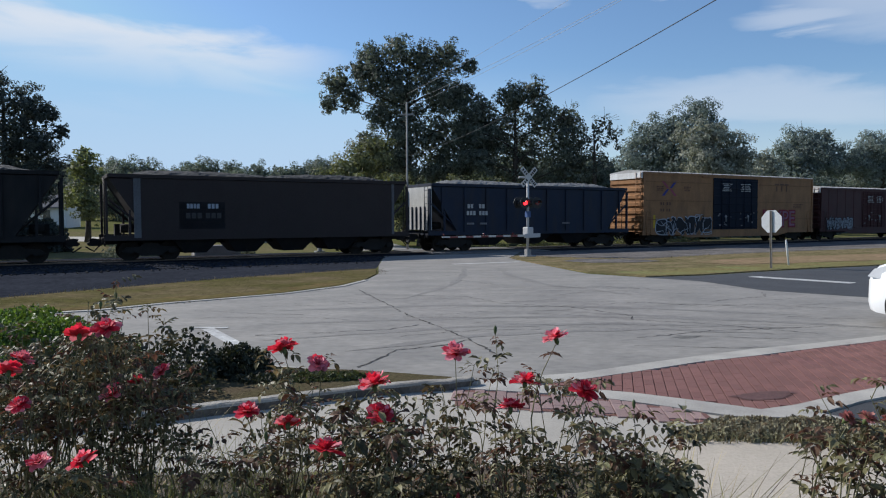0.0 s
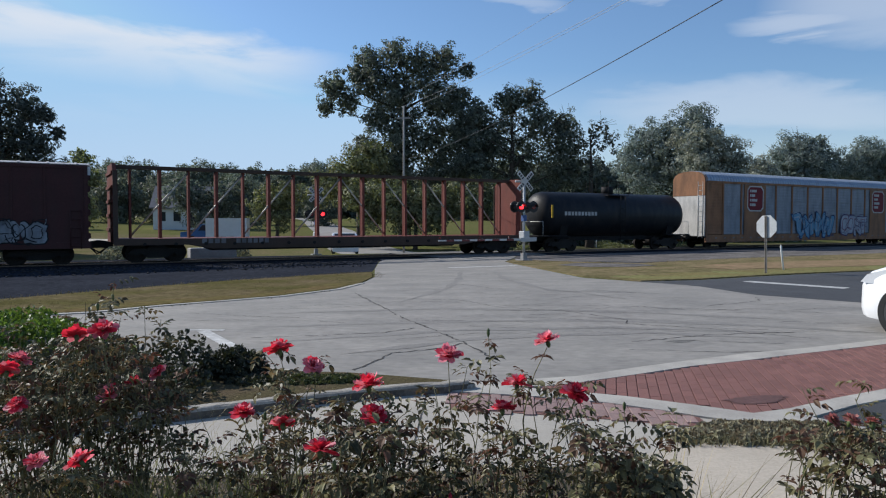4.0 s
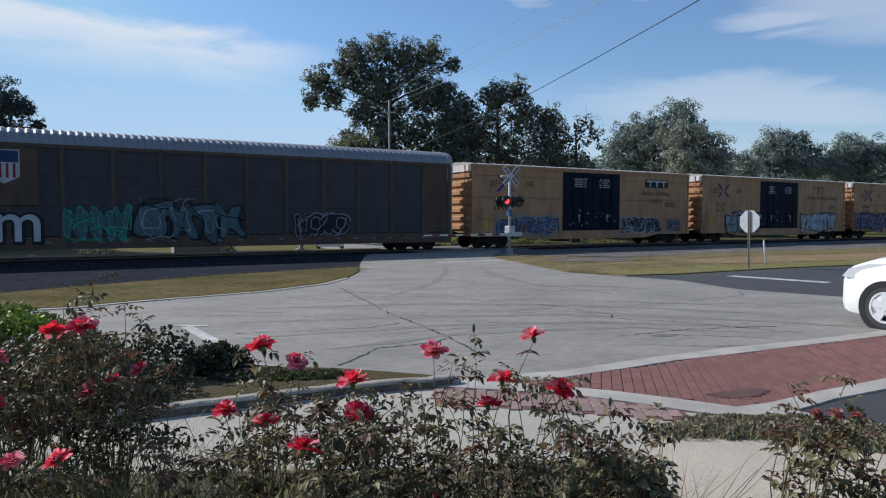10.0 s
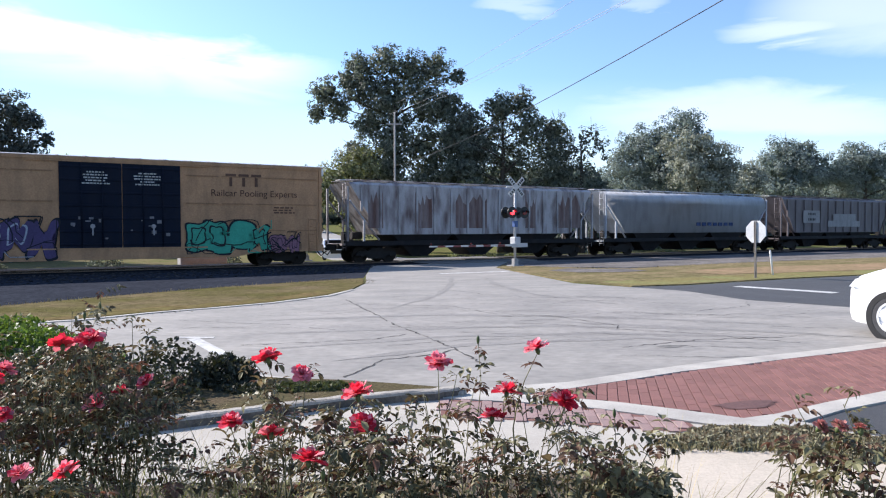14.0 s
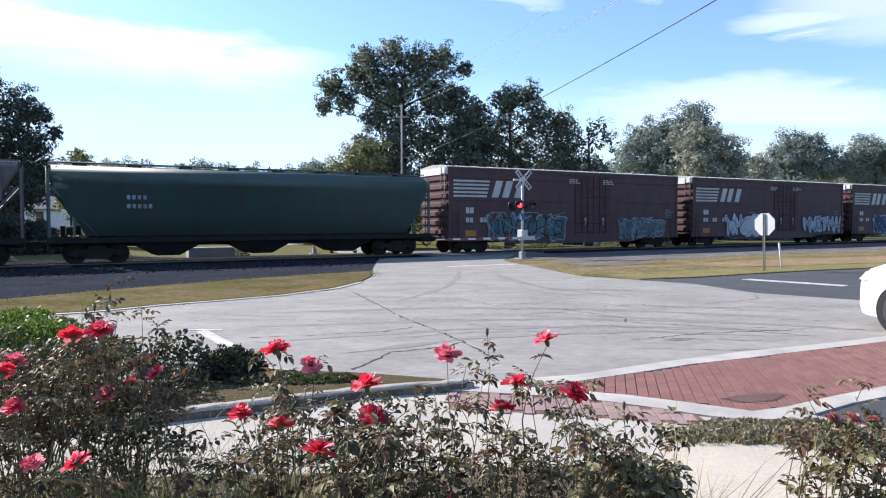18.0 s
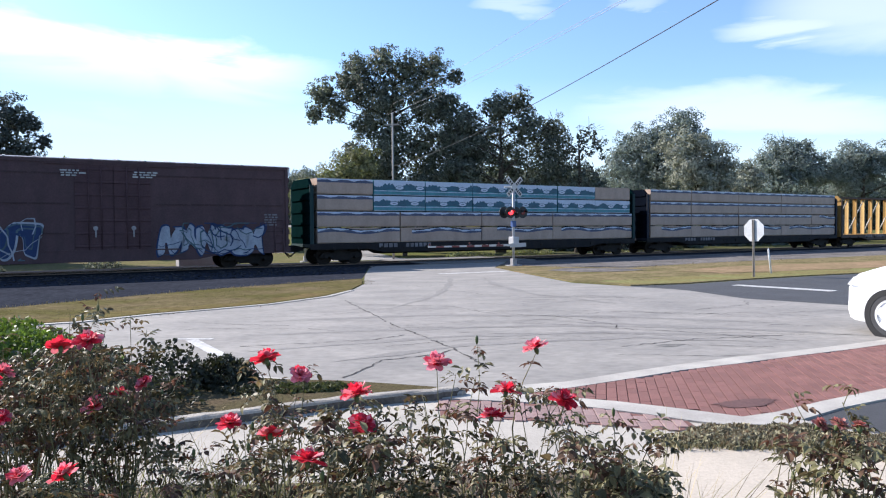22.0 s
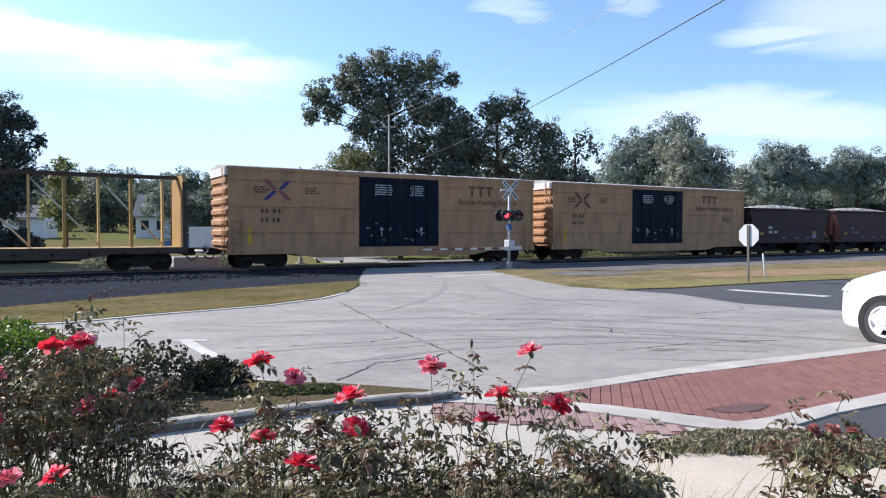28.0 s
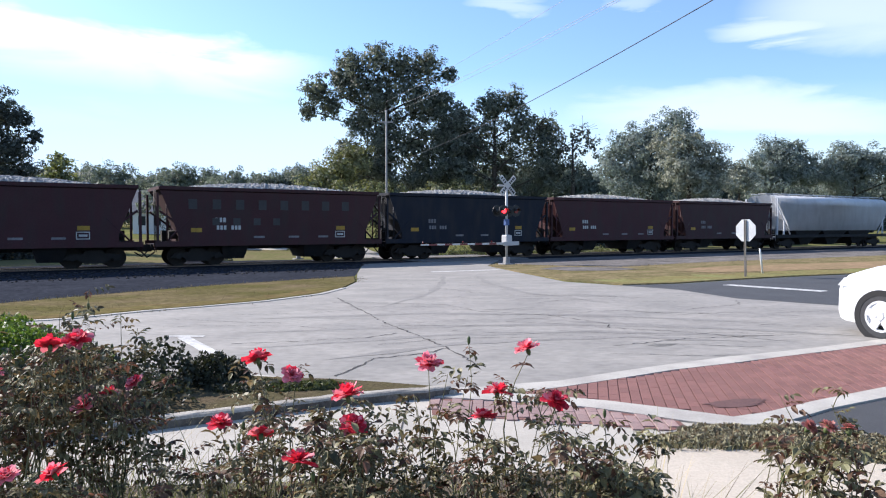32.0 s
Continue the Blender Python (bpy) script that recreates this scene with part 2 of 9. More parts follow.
def part(name, bm, material, parent=None, label="", at=None):
    """Links a bmesh (or mesh) as one mesh object, under a thing or a part."""
    me = finish(bm, name, material) if isinstance(bm, bmesh.types.BMesh) else bm
    ob = new(name, me)
    if parent is not None:
        ob.parent = parent
    if at is not None:
        ob.matrix_basis = at
    if label:
        tagged(ob, label)
    if name in ("number", "board_lettering", "stencil", "emblem_bars", "stem_tuft", "emblem", "lettering", "graffiti"):
        tagged(ob, kind="stuff")   # many small painted strokes that belong together
    return ob


def raw_mesh(name, verts, faces, materials, smooth=False):
    me = bpy.data.meshes.new(name)
    me.from_pydata(verts, [], faces)
    for m in materials if isinstance(materials, (list, tuple)) else (materials,):
        me.materials.append(m)
    if smooth:
        me.polygons.foreach_set("use_smooth", [True] * len(faces))
    me.update()
    return me


# ---------------------------------------------------------------- the lie of the land
TRACK = Vector((0.0, 39.6))                      # a point of the line that the cars' near sides follow
ALONG, ACROSS = Vector((0.8660, 0.5)), Vector((0.5, -0.8660))
RAIL_Z = -0.26
SLOPE = [(-2000, 30.0), (-420, 9.0), (-170, 3.4), (-110, 2.1), (-55, 0.5), (-26, -0.75), (-15, -0.85), (-9, -0.5), (-5.5, -0.36), (-4.4, -0.34), (1.2, -0.34), (2.4, -0.36), (8, -0.28), (22, 0.0), (3000, 0.0)]


def near(x, y):
    return (Vector((x, y)) - TRACK).dot(ACROSS)


def ground_z(x, y):
    n = near(x, y)
    for (a, za), (b, zb) in zip(SLOPE, SLOPE[1:]):
        if n <= b:
            return za + (zb - za) * (n - a) / (b - a)
    return 0.0


def sheet(name, outline, lift, material, label="", thick=0.0, parent=None, kind="structure", category=""):
    """A flat piece of ground that follows the land, lifted by some millimetres; with thick > 0 its rim drops by that much."""
    bm = bmesh.new()
    bm.faces.new([bm.verts.new((x, y, 0)) for x, y in outline])
    for n, _ in SLOPE[1:-1]:
        p = TRACK + ACROSS * n
        bmesh.ops.bisect_plane(bm, geom=bm.verts[:] + bm.edges[:] + bm.faces[:], dist=1e-4, plane_co=(p.x, p.y, 0), plane_no=(ACROSS.x, ACROSS.y, 0))
    for v in bm.verts:
        v.co.z = ground_z(v.co.x, v.co.y) + lift
    if thick:
        rim = [e for e in bm.edges if e.is_boundary]
        made = bmesh.ops.extrude_edge_only(bm, edges=rim)
        for v in made["geom"]:
            if isinstance(v, bmesh.types.BMVert):
                v.co.z -= thick
    for f in bm.faces:
        if abs(f.normal.z) > 0.5 and f.normal.z < 0:
            f.normal_flip()
    me = bpy.data.meshes.new(name)
    bm.to_mesh(me)
    bm.free()
    me.materials.append(material)
    ob = new(name, me)
    if parent is not None:
        ob.parent = parent
    return tagged(ob, label, category, kind=kind) if label else ob


# ---------------------------------------------------------------- ground, road, pavement
M_GROUND = mat("dry_grass_ground", (0.135, 0.12, 0.055), rough=0.95, vary=0.3, scale=0.35, fine=9.0, bump=0.6, color2=(0.10, 0.115, 0.04), spec=0.0)
M_VERGE = mat("verge_grass", (0.215, 0.168, 0.10), rough=0.95, vary=0.45, scale=0.7, fine=5.0, bump=0.8, color2=(0.115, 0.105, 0.05), spec=0.0, amount=0.6)
# darker copy for the left verge: its weaker light is put into the colour
M_VERGE_L = mat("verge_grass_underlit", (0.155, 0.12, 0.072), rough=0.95, vary=0.4, scale=0.4, fine=6.0, bump=0.8, color2=(0.095, 0.085, 0.035), spec=0.0, amount=0.3)
M_ROAD = mat("worn_concrete_road", (0.285, 0.268, 0.24), rough=0.85, vary=0.17, scale=0.9, fine=8.0, bump=0.35, color2=(0.205, 0.195, 0.178), stretch=(0.75, 1.15, 1), spec=0.3)
M_ASPHALT = mat("new_asphalt", (0.060, 0.062, 0.066), rough=0.85, vary=0.25, scale=1.2, fine=70.0, bump=0.35)
M_LINE = mat("road_paint", (0.62, 0.62, 0.59), rough=0.7, vary=0.25, scale=4.0, fine=25.0, bump=0.1, color2=(0.36, 0.35, 0.33), amount=0.3)
M_CONC = mat("pavement_concrete", (0.42, 0.385, 0.33), rough=0.85, vary=0.1, scale=1.5, fine=60.0, bump=0.25, color2=(0.34, 0.315, 0.27))
M_BALLAST = mat("ballast", (0.027, 0.030, 0.037), rough=1.0, vary=0.5, scale=0.5, fine=6.0, bump=0.9, color2=(0.017, 0.0175, 0.020), spec=0.0)
M_YARD = mat("yard_gravel", (0.036, 0.040, 0.050), rough=1.0, vary=0.5, scale=0.5, fine=6.0, bump=0.9, color2=(0.027, 0.030, 0.038), spec=0.0)
M_EARTH = mat("bare_earth", (0.135, 0.10, 0.065), rough=1.0, vary=0.4, scale=2.5, fine=30.0, bump=0.9, color2=(0.05, 0.038, 0.026))
M_RAIL = mat("rail_steel", (0.18, 0.13, 0.10), rough=0.5, metal=0.7, vary=0.2, scale=4, fine=60)
M_TIE = mat("tie_wood", (0.07, 0.055, 0.045), rough=0.95, vary=0.3, scale=3, fine=40, bump=0.6)


def land(s, n):
    p = TRACK + ALONG * s + ACROSS * n
    return (p.x, p.y)


# one sheet of land out to the horizon
verts, faces = [], []
cols = [-3000, -1200, -500, -250, -120, -60, -30, 0, 30, 60, 120, 250, 500, 1200, 3000]
levels = [a for a, _ in SLOPE]
for n, z in SLOPE:
    for s in cols:
        verts.append((*land(s, n), z))
for i in range(len(levels) - 1):
    for j in range(len(cols) - 1):
        a = i * len(cols) + j
        faces.append((a + len(cols), a + len(cols) + 1, a + 1, a))
ground = new("ground", raw_mesh("ground", verts, faces, M_GROUND))
tagged(ground, "dry mown grass and bare ground around the level crossing", "ground", kind="structure")

road = sheet("road", [(-24, -8), (-10, -1.5), (-3.4, 7.0), (-2.4, 7.45), (-1.94, 7.3), (-1.38, 7.14), (-0.9, 7.08), (-0.37, 6.91), (0.09, 6.74), (0.5, 6.85), (0.84, 6.95), (1.45, 7.1), (2.95, 7.9), (6.3, 9.45), (10.6, 11.45), (9.8, 12.2), (8.5, 14.0), (7.1, 15.4), (6.6, 17.5), (4.4, 21.2), (3.65, 28.7), (3.2, 33.9),
             (3.9, 37.5), (4.6, 41.0), (4.6, 46.5), (-1.6, 43.2), (-3.3, 40.0), (-2.9, 33.0), (-2.6, 28.0), (-2.1, 22.5), (-2.2, 19.6), (-2.6, 17.5), (-3.6, 15.6), (-4.6, 14.6), (-5.5, 13.8), (-6.4, 12.6), (-7.7, 12.0), (-24, -3)], 0.012, M_ROAD,
             "worn light grey concrete road with cracks and tyre marks", category="road")
asphalt = sheet("road_asphalt", [(10.6, 11.45), (60, 31), (60, 44), (16.3, 23.9), (12.0, 22.2), (9.5, 20.9), (7.4, 19.7), (5.6, 19.3), (4.4, 21.2), (6.6, 17.5), (7.1, 15.4), (8.5, 14.0), (9.8, 12.2)], 0.014, M_ASPHALT,
                "freshly laid dark asphalt side street", category="road")
sheet("road_far", [(-1.6, 43.2), (4.6, 46.5), (1.5, 51.0), (-2.8, 59.0), (-7.0, 76.0), (-14.0, 104.0), (-24.0, 147.0), (-40, 210), (-46, 206), (-29, 147), (-19.5, 104), (-13.0, 76.0), (-9.5, 60.0), (-6.5, 50.0), (-4.6, 46.0)], 0.016, M_ROAD, "pale road rising beyond the tracks", category="road")
verge_left = sheet("verge_left", [(-24, -3), (-7.7, 12.02), (-6.4, 12.65), (-5.5, 13.85), (-4.6, 14.65), (-3.65, 15.65), (-2.65, 17.55), (-2.25, 19.6), (-2.15, 22.4), (-2.5, 25.5), (-4.3, 23.6), (-6.6, 21.0), (-8.5, 17.8), (-9.8, 15.3), (-27, 1)], 0.03, M_VERGE_L,
                   "dry mown grass verge along the road", thick=0.05, category="grass")
verge_right = sheet("verge_right", [(3.3, 33.9), (3.7, 28.7), (4.5, 21.6), (5.7, 19.5), (7.4, 19.95), (9.5, 21.15), (12.0, 22.45), (16.3, 24.15), (60, 43.6), (74, 66), (29, 42.7), (16.0, 35.8), (13.0, 33.9), (8.7, 30.5), (6.7, 32.6), (3.9, 36.4)], 0.03, M_VERGE,
                    "dry mown grass verge beside the asphalt street", thick=0.05, category="grass")
yard = sheet("gravel_yard", [land(-600, 30), land(-42, 24), (-9.85, 15.2), (-8.55, 17.7), (-6.65, 20.9), (-4.35, 23.5), (-2.5, 25.6), (-2.62, 28.0), (-2.95, 33.0), (-3.35, 39.9), land(-10, -14), land(-60, -14), land(-600, -14)], 0.006, M_YARD, "dark gravel beside the track", category="gravel")
M_GRIT = mat("pale_grit", (0.19, 0.175, 0.165), rough=1.0, vary=0.4, scale=0.6, fine=5.0, bump=0.8, color2=(0.09, 0.085, 0.08), spec=0.0)
sheet("gravel_yard_right", [(3.25, 33.9), (4.0, 36.3), (6.8, 32.5), (8.8, 30.4), (13.1, 33.8), (16.1, 35.7), (29.1, 42.6), land(90, 8), land(700, 6), land(700, -6), land(4.5, -6), (4.65, 41.0), (3.95, 37.5)], 0.006, M_GRIT, "grey grit and dirt beside the track", category="gravel")
bed = sheet("track_bed", [land(-600, 1.1), land(700, 1.1), land(700, -4.3), land(-600, -4.3)], 0.03, M_BALLAST, "dark crushed stone track bed", thick=0.04, category="track bed")

# greener strips of the verges along the road edges, with wandering rims
M_VERGEGREEN = mat("verge_green", (0.18, 0.19, 0.085), rough=0.95, vary=0.4, scale=0.6, fine=6.0, bump=0.8, color2=(0.18, 0.15, 0.07), spec=0.0, amount=0.35)
# likewise darkened in colour for the less lit left verge
M_VERGEGREEN_L = mat("verge_green_underlit", (0.115, 0.11, 0.042), rough=0.95, vary=0.4, scale=0.6, fine=6.0, bump=0.8, color2=(0.14, 0.105, 0.052), spec=0.0, amount=0.3)


def green_strip(line, side, lo, hi, seed, label, material):
    rnd = random.Random(seed)
    inner, outer = [], []
    for (ax, ay), (bx, by) in zip(line, line[1:]):
        d = Vector((bx - ax, by - ay))
        c = Vector((-d.y, d.x)).normalized() * side
        n = max(3, int(d.length / 0.3))
        for k in range(n):
            p = Vector((ax, ay)) + d * k / n
            inner.append(tuple(p + c * 0.05))
            outer.append(tuple(p + c * rnd.uniform(lo, hi)))
    return sheet("verge_green", inner + outer[::-1], 0.034, material, label, category="grass")


green_strip([(5.7, 19.6), (7.4, 20.0), (9.5, 21.2), (12.0, 22.5), (16.3, 24.2), (40, 34.9)], 1, 1.5, 2.7, 3, "greener grass along the asphalt edge", M_VERGEGREEN)
green_strip([(-14, 6.3), (-7.7, 12.05), (-6.4, 12.7), (-5.5, 13.9), (-4.6, 14.7), (-3.7, 15.7), (-2.7, 17.6), (-2.3, 19.6)], 1, 0.5, 1.1, 4, "greener grass along the road edge", M_VERGEGREEN_L)

BARE_PATCH = [(9.6, 26.6), (11.7, 29.0), (15.9, 30.9), (21.2, 32.8), (40, 41.5), (40, 37.0), (17.6, 26.9), (12.9, 25.4), (10.6, 24.9)]
sheet("bare_patch", BARE_PATCH, 0.042, mat("bare_dry_soil", (0.27, 0.185, 0.12), rough=1.0, vary=0.3, scale=0.5, fine=4.0, bump=0.6, color2=(0.19, 0.15, 0.085), spec=0.0), "bare reddish-tan strip of dry soil in the verge", category="soil")
sheet("grit_patch", [(5.0, 29.4), (6.2, 31.4), (8.6, 29.8), (8.9, 28.2), (7.6, 27.3), (5.9, 27.6)], 0.040, M_GRIT, "patch of pale gravel spread into the verge", category="gravel")

# rails and sleepers
rail_profile = [(-0.07, 0), (0.07, 0), (0.07, 0.015), (0.012, 0.04), (0.012, 0.12), (0.036, 0.125), (0.036, 0.16), (-0.036, 0.16), (-0.036, 0.125), (-0.012, 0.12), (-0.012, 0.04), (-0.07, 0.015)]
CENTRE_N = -1.6
track_thing = tagged(new("railway_track"), "single railway track with steel rails on timber sleepers", "railway track")
track_thing.matrix_world = pose(*land(0, CENTRE_N), RAIL_Z - 0.16, 0, 0, 30)
for side in (-1, 1):
    bm = bmesh.new()
    prism(bm, [(side * 0.755 + a, b) for a, b in rail_profile], -600, 700)
    part("rail", bm, M_RAIL, track_thing)
bm = bmesh.new()
for k in range(-110, 160):
    box(bm, k * 0.53 - 0.11, k * 0.53 + 0.11, -1.3, 1.3, -0.1, 0.012)
tagged(part("sleepers", bm, M_TIE, track_thing), kind="stuff")
bm = bmesh.new()
for a, b in ((-3.0, -0.84), (-0.66, 0.66), (0.84, 3.0)):
    box(bm, -0.9, 6.6, a, b, -0.05, 0.155)
part("crossing_panel", bm, mat("crossing_asphalt", (0.16, 0.155, 0.15), rough=0.9, vary=0.2, scale=1.5, fine=40), track_thing, "worn asphalt panels of the level crossing")

# road markings
def stripe(a, b, width, lift=0.018, name="road_marking", label="white painted road line"):
    a, b = Vector(a), Vector(b)
    c = (b - a).normalized()
    c = Vector((-c.y, c.x)) * width / 2
    return sheet(name, [tuple(a - c), tuple(b - c), tuple(b + c), tuple(a + c)], lift, M_LINE, label, category="road marking")


stripe((-3.48, 10.2), (-2.05, 7.92), 0.18)
stripe((-3.75, 10.3), (-3.2, 10.28), 0.12)
stripe((8.45, 19.0), (10.05, 17.0), 0.42)
stripe((0.4, 28.4), (3.3, 29.7), 0.5)


# ---------------------------------------------------------------- the train
TRAIN_V = 17.56


def train_run(t):
    """Metres that the train has gone since the start: it slows a little in the second half."""
    loss = np.interp(t, [0, 17, 19, 21, 23, 25.5, 28, 30, 32], [0, 0, 0.2, 0.8, 1.35, 2.05, 2.85, 3.75, 4.8])
    return TRAIN_V * t - float(loss)


TRAIN_TIMES = [0, 4, 8, 12, 16, 18, 20, 22, 24, 26, 28, 30, 32]
CARS = []


def car_pose(start, t):
    return pose(*land(start - train_run(t), CENTRE_N), RAIL_Z, 0, 0, 30)


def new_car(name, start, length, label, category):
    ob = tagged(new(name), label, category, group="train")
    ob.matrix_world = car_pose(start, 0)
    CARS.append((ob, start))
    add_trucks(ob, length)
    return ob


M_IRON = mat("truck_iron", (0.02, 0.017, 0.015), rough=0.9, metal=0.0, vary=0.3, scale=3, fine=30, bump=0.4)
M_WHEEL = mat("wheel_steel", (0.032, 0.026, 0.022), rough=0.8, metal=0.2, vary=0.3, scale=5, fine=40, spec=0.2)
M_BLACK = mat("car_black", (0.016, 0.016, 0.018), spec=0.15, rough=0.7, vary=0.3, scale=1.2, fine=20, bump=0.1, dirt=0.25, dirt_color=(0.05, 0.04, 0.03))
_truck = {}


def truck_meshes():
    if not _truck:
        bm = bmesh.new()
        for y in (-1.0, 1.0):
            # cast side frame with its arched top and spring window
            prism(bm, [(-1.25, 0.42), (-1.05, 0.62), (-0.45, 0.66), (-0.3, 0.82), (0.3, 0.82), (0.45, 0.66), (1.05, 0.62), (1.25, 0.42), (1.0, 0.36), (0.7, 0.42), (0.42, 0.22), (-0.42, 0.22), (-0.7, 0.42), (-1.0, 0.36)], y - 0.09, y + 0.09, axis="y")
            for x in (-0.88, 0.88):
                tube(bm, [(x, y - 0.14, 0.46), (x, y + 0.14, 0.46)], 0.13, 10)
            for x in (-0.2, 0, 0.2):
                tube(bm, [(x, y * 1.02, 0.24), (x, y * 1.02, 0.6)], 0.07, 8)
        box(bm, -0.22, 0.22, -1.05, 1.05, 0.5, 0.8)
        _truck["frame"] = finish(bm, "truck", M_IRON)
        bm = bmesh.new()
        for y in (-0.755, 0.755):
            o = 1 if y > 0 else -1
            disc_ring(bm, (0, 0), 0.36, 0.46, y - 0.06, y + 0.06, 24)
            disc_ring(bm, (0, 0), 0.36, 0.485, y - o * 0.09, y - o * 0.06, 24)
            disc_ring(bm, (0, 0), 0.0, 0.37, y - 0.02, y + 0.02, 24)
            disc_ring(bm, (0, 0), 0.0, 0.14, y - 0.08, y + 0.08, 12)
        tube(bm, [(0, -1.0, 0), (0, 1.0, 0)], 0.08, 10)
        _truck["wheels"] = finish(bm, "wheelset", M_WHEEL)
        bm = bmesh.new()
        box(bm, -0.55, 0.1, -0.12, 0.12, -0.1, 0.1)
        prism(bm, [(-0.1, -0.16), (-0.62, -0.16), (-0.72, -0.05), (-0.6, 0.05), (-0.66, 0.16), (-0.45, 0.2), (-0.1, 0.14)], -0.14, 0.14, axis="y")
        tube(bm, [(-0.1, 0.5, -0.1), (-0.4, 0.42, -0.42), (-0.75, 0.3, -0.2)], 0.035, 6)
        _truck["coupler"] = finish(bm, "coupler", M_IRON)
    return _truck


def add_trucks(car, length, inset=2.0):
    m = truck_meshes()
    for x in (inset, length - inset):
        tr = part("truck", m["frame"], None, car, at=pose(x, 0, 0))
        for dx in (-0.88, 0.88):
            part("wheelset", m["wheels"], None, tr, at=pose(dx, 0, 0.46))
    part("coupler", m["coupler"], None, car, at=pose(0.1, 0, 0.85))
    part("coupler", m["coupler"], None, car, at=pose(length - 0.1, 0, 0.85, 0, 0, 180))


def ladder(car, x, y, z0, z1, material, along=True, width=0.42):
    """A grab-iron ladder on a side (along) or on an end."""
    bm = bmesh.new()
    d = Vector((1, 0, 0)) if along else Vector((0, 1, 0))
    o = Vector((x, y, 0))
    for w in (0, width):
        tube(bm, [o + d * w + Vector((0, 0, z0)), o + d * w + Vector((0, 0, z1))], 0.022, 5)
    z = z0 + 0.15
    while z < z1:
        tube(bm, [o + Vector((0, 0, z)), o + d * width + Vector((0, 0, z))], 0.016, 5)
        z += 0.38
    return part("ladder", bm, material, car)


def letters_mesh(text, size, material, name="lettering", extrude=0.0, offset=0.0, shear=0.0):
    cu = bpy.data.curves.new(name, "FONT")
    cu.body, cu.size, cu.extrude, cu.offset, cu.shear = text, size, extrude, offset, shear
    cu.align_x, cu.align_y = "CENTER", "CENTER"
    tmp = new(name, cu)
    me = bpy.data.meshes.new_from_object(tmp)
    bpy.data.objects.remove(tmp)
    bpy.data.curves.remove(cu)
    me.name = name
    me.materials.clear()
    me.materials.append(material)
    return me


def on_side(x, y, z):
    """A pose that stands a flat xy drawing up on the near side at y."""
    return pose(x, y, z, 90, 0, 0)


def bars(bm, x0, z0, widths, height, y, slot=0, gap=0.05):
    x = x0
    for w in widths:
        box(bm, x, x + w, y - 0.004, y, z0, z0 + height, slot)
        x += w + gap


def data_lines(car, rnd, x, z, width, rows, material, y, size=0.07, name="stencil"):
    """Stencilled small print, too small to read: rows of short bars."""
    bm = bmesh.new()
    for r in range(rows):
        left, w = x + rnd.uniform(0, 0.1) * width, 0
        while left < x + width * rnd.uniform(0.75, 1.0):
            w = rnd.uniform(0.08, 0.28)
            box(bm, left, left + w, y - 0.004, y, z - r * size * 1.8, z - r * size * 1.8 + size)
            left += w + 0.06
    return part(name, bm, material, car)


def blob_letter(rnd, w, h):
    """The outline of one swollen spray-can letter."""
    kind = rnd.randrange(5)
    base = {0: [(-.5, -.5), (-.15, -.5), (-.1, .05), (.1, -.5), (.5, -.5), (.5, .5), (.15, .5), (.1, .0), (-.1, .5), (-.5, .5)],
            1: [(-.5, -.5), (.5, -.5), (.5, -.1), (.2, 0), (.5, .12), (.5, .5), (-.5, .5)],
            2: [(-.2, -.5), (.2, -.5), (.22, .15), (.5, .2), (.5, .5), (-.5, .5), (-.5, .2), (-.2, .15)],
            3: [(-.5, -.35), (-.2, -.5), (.35, -.5), (.5, -.2), (.4, .05), (.1, .1), (.45, .2), (.4, .45), (.1, .5), (-.35, .5), (-.5, .2), (-.3, 0)],
            4: [(-.5, -.5), (-.2, -.5), (0, -.15), (.2, -.5), (.5, -.5), (.25, 0), (.5, .5), (.2, .5), (0, .15), (-.2, .5), (-.5, .5), (-.25, 0)]}[kind]
    out = []
    n = len(base)
    for i in range(n):
        (ax, ay), (bx, by), (cx, cy) = base[i - 1], base[i], base[(i + 1) % n]
        for t in (0.25, 0.6):
            out.append((ax + (bx - ax) * (0.5 + t), ay + (by - ay) * (0.5 + t)) if t < 0.5 else (bx + (cx - bx) * 0.2, by + (cy - by) * 0.2))
    tilt, j = rnd.uniform(-0.35, 0.35), 0.085
    out = [((x + tilt * y + rnd.uniform(-j, j)) * w, (y + rnd.uniform(-j, j)) * h) for x, y in out]
    for _ in range(2):   # corners cut twice, so that the letter swells
        out = [p for (ax, ay), (bx, by) in zip(out, out[1:] + out[:1]) for p in ((0.75 * ax + 0.25 * bx, 0.75 * ay + 0.25 * by), (0.25 * ax + 0.75 * bx, 0.25 * ay + 0.75 * by))]
    return out


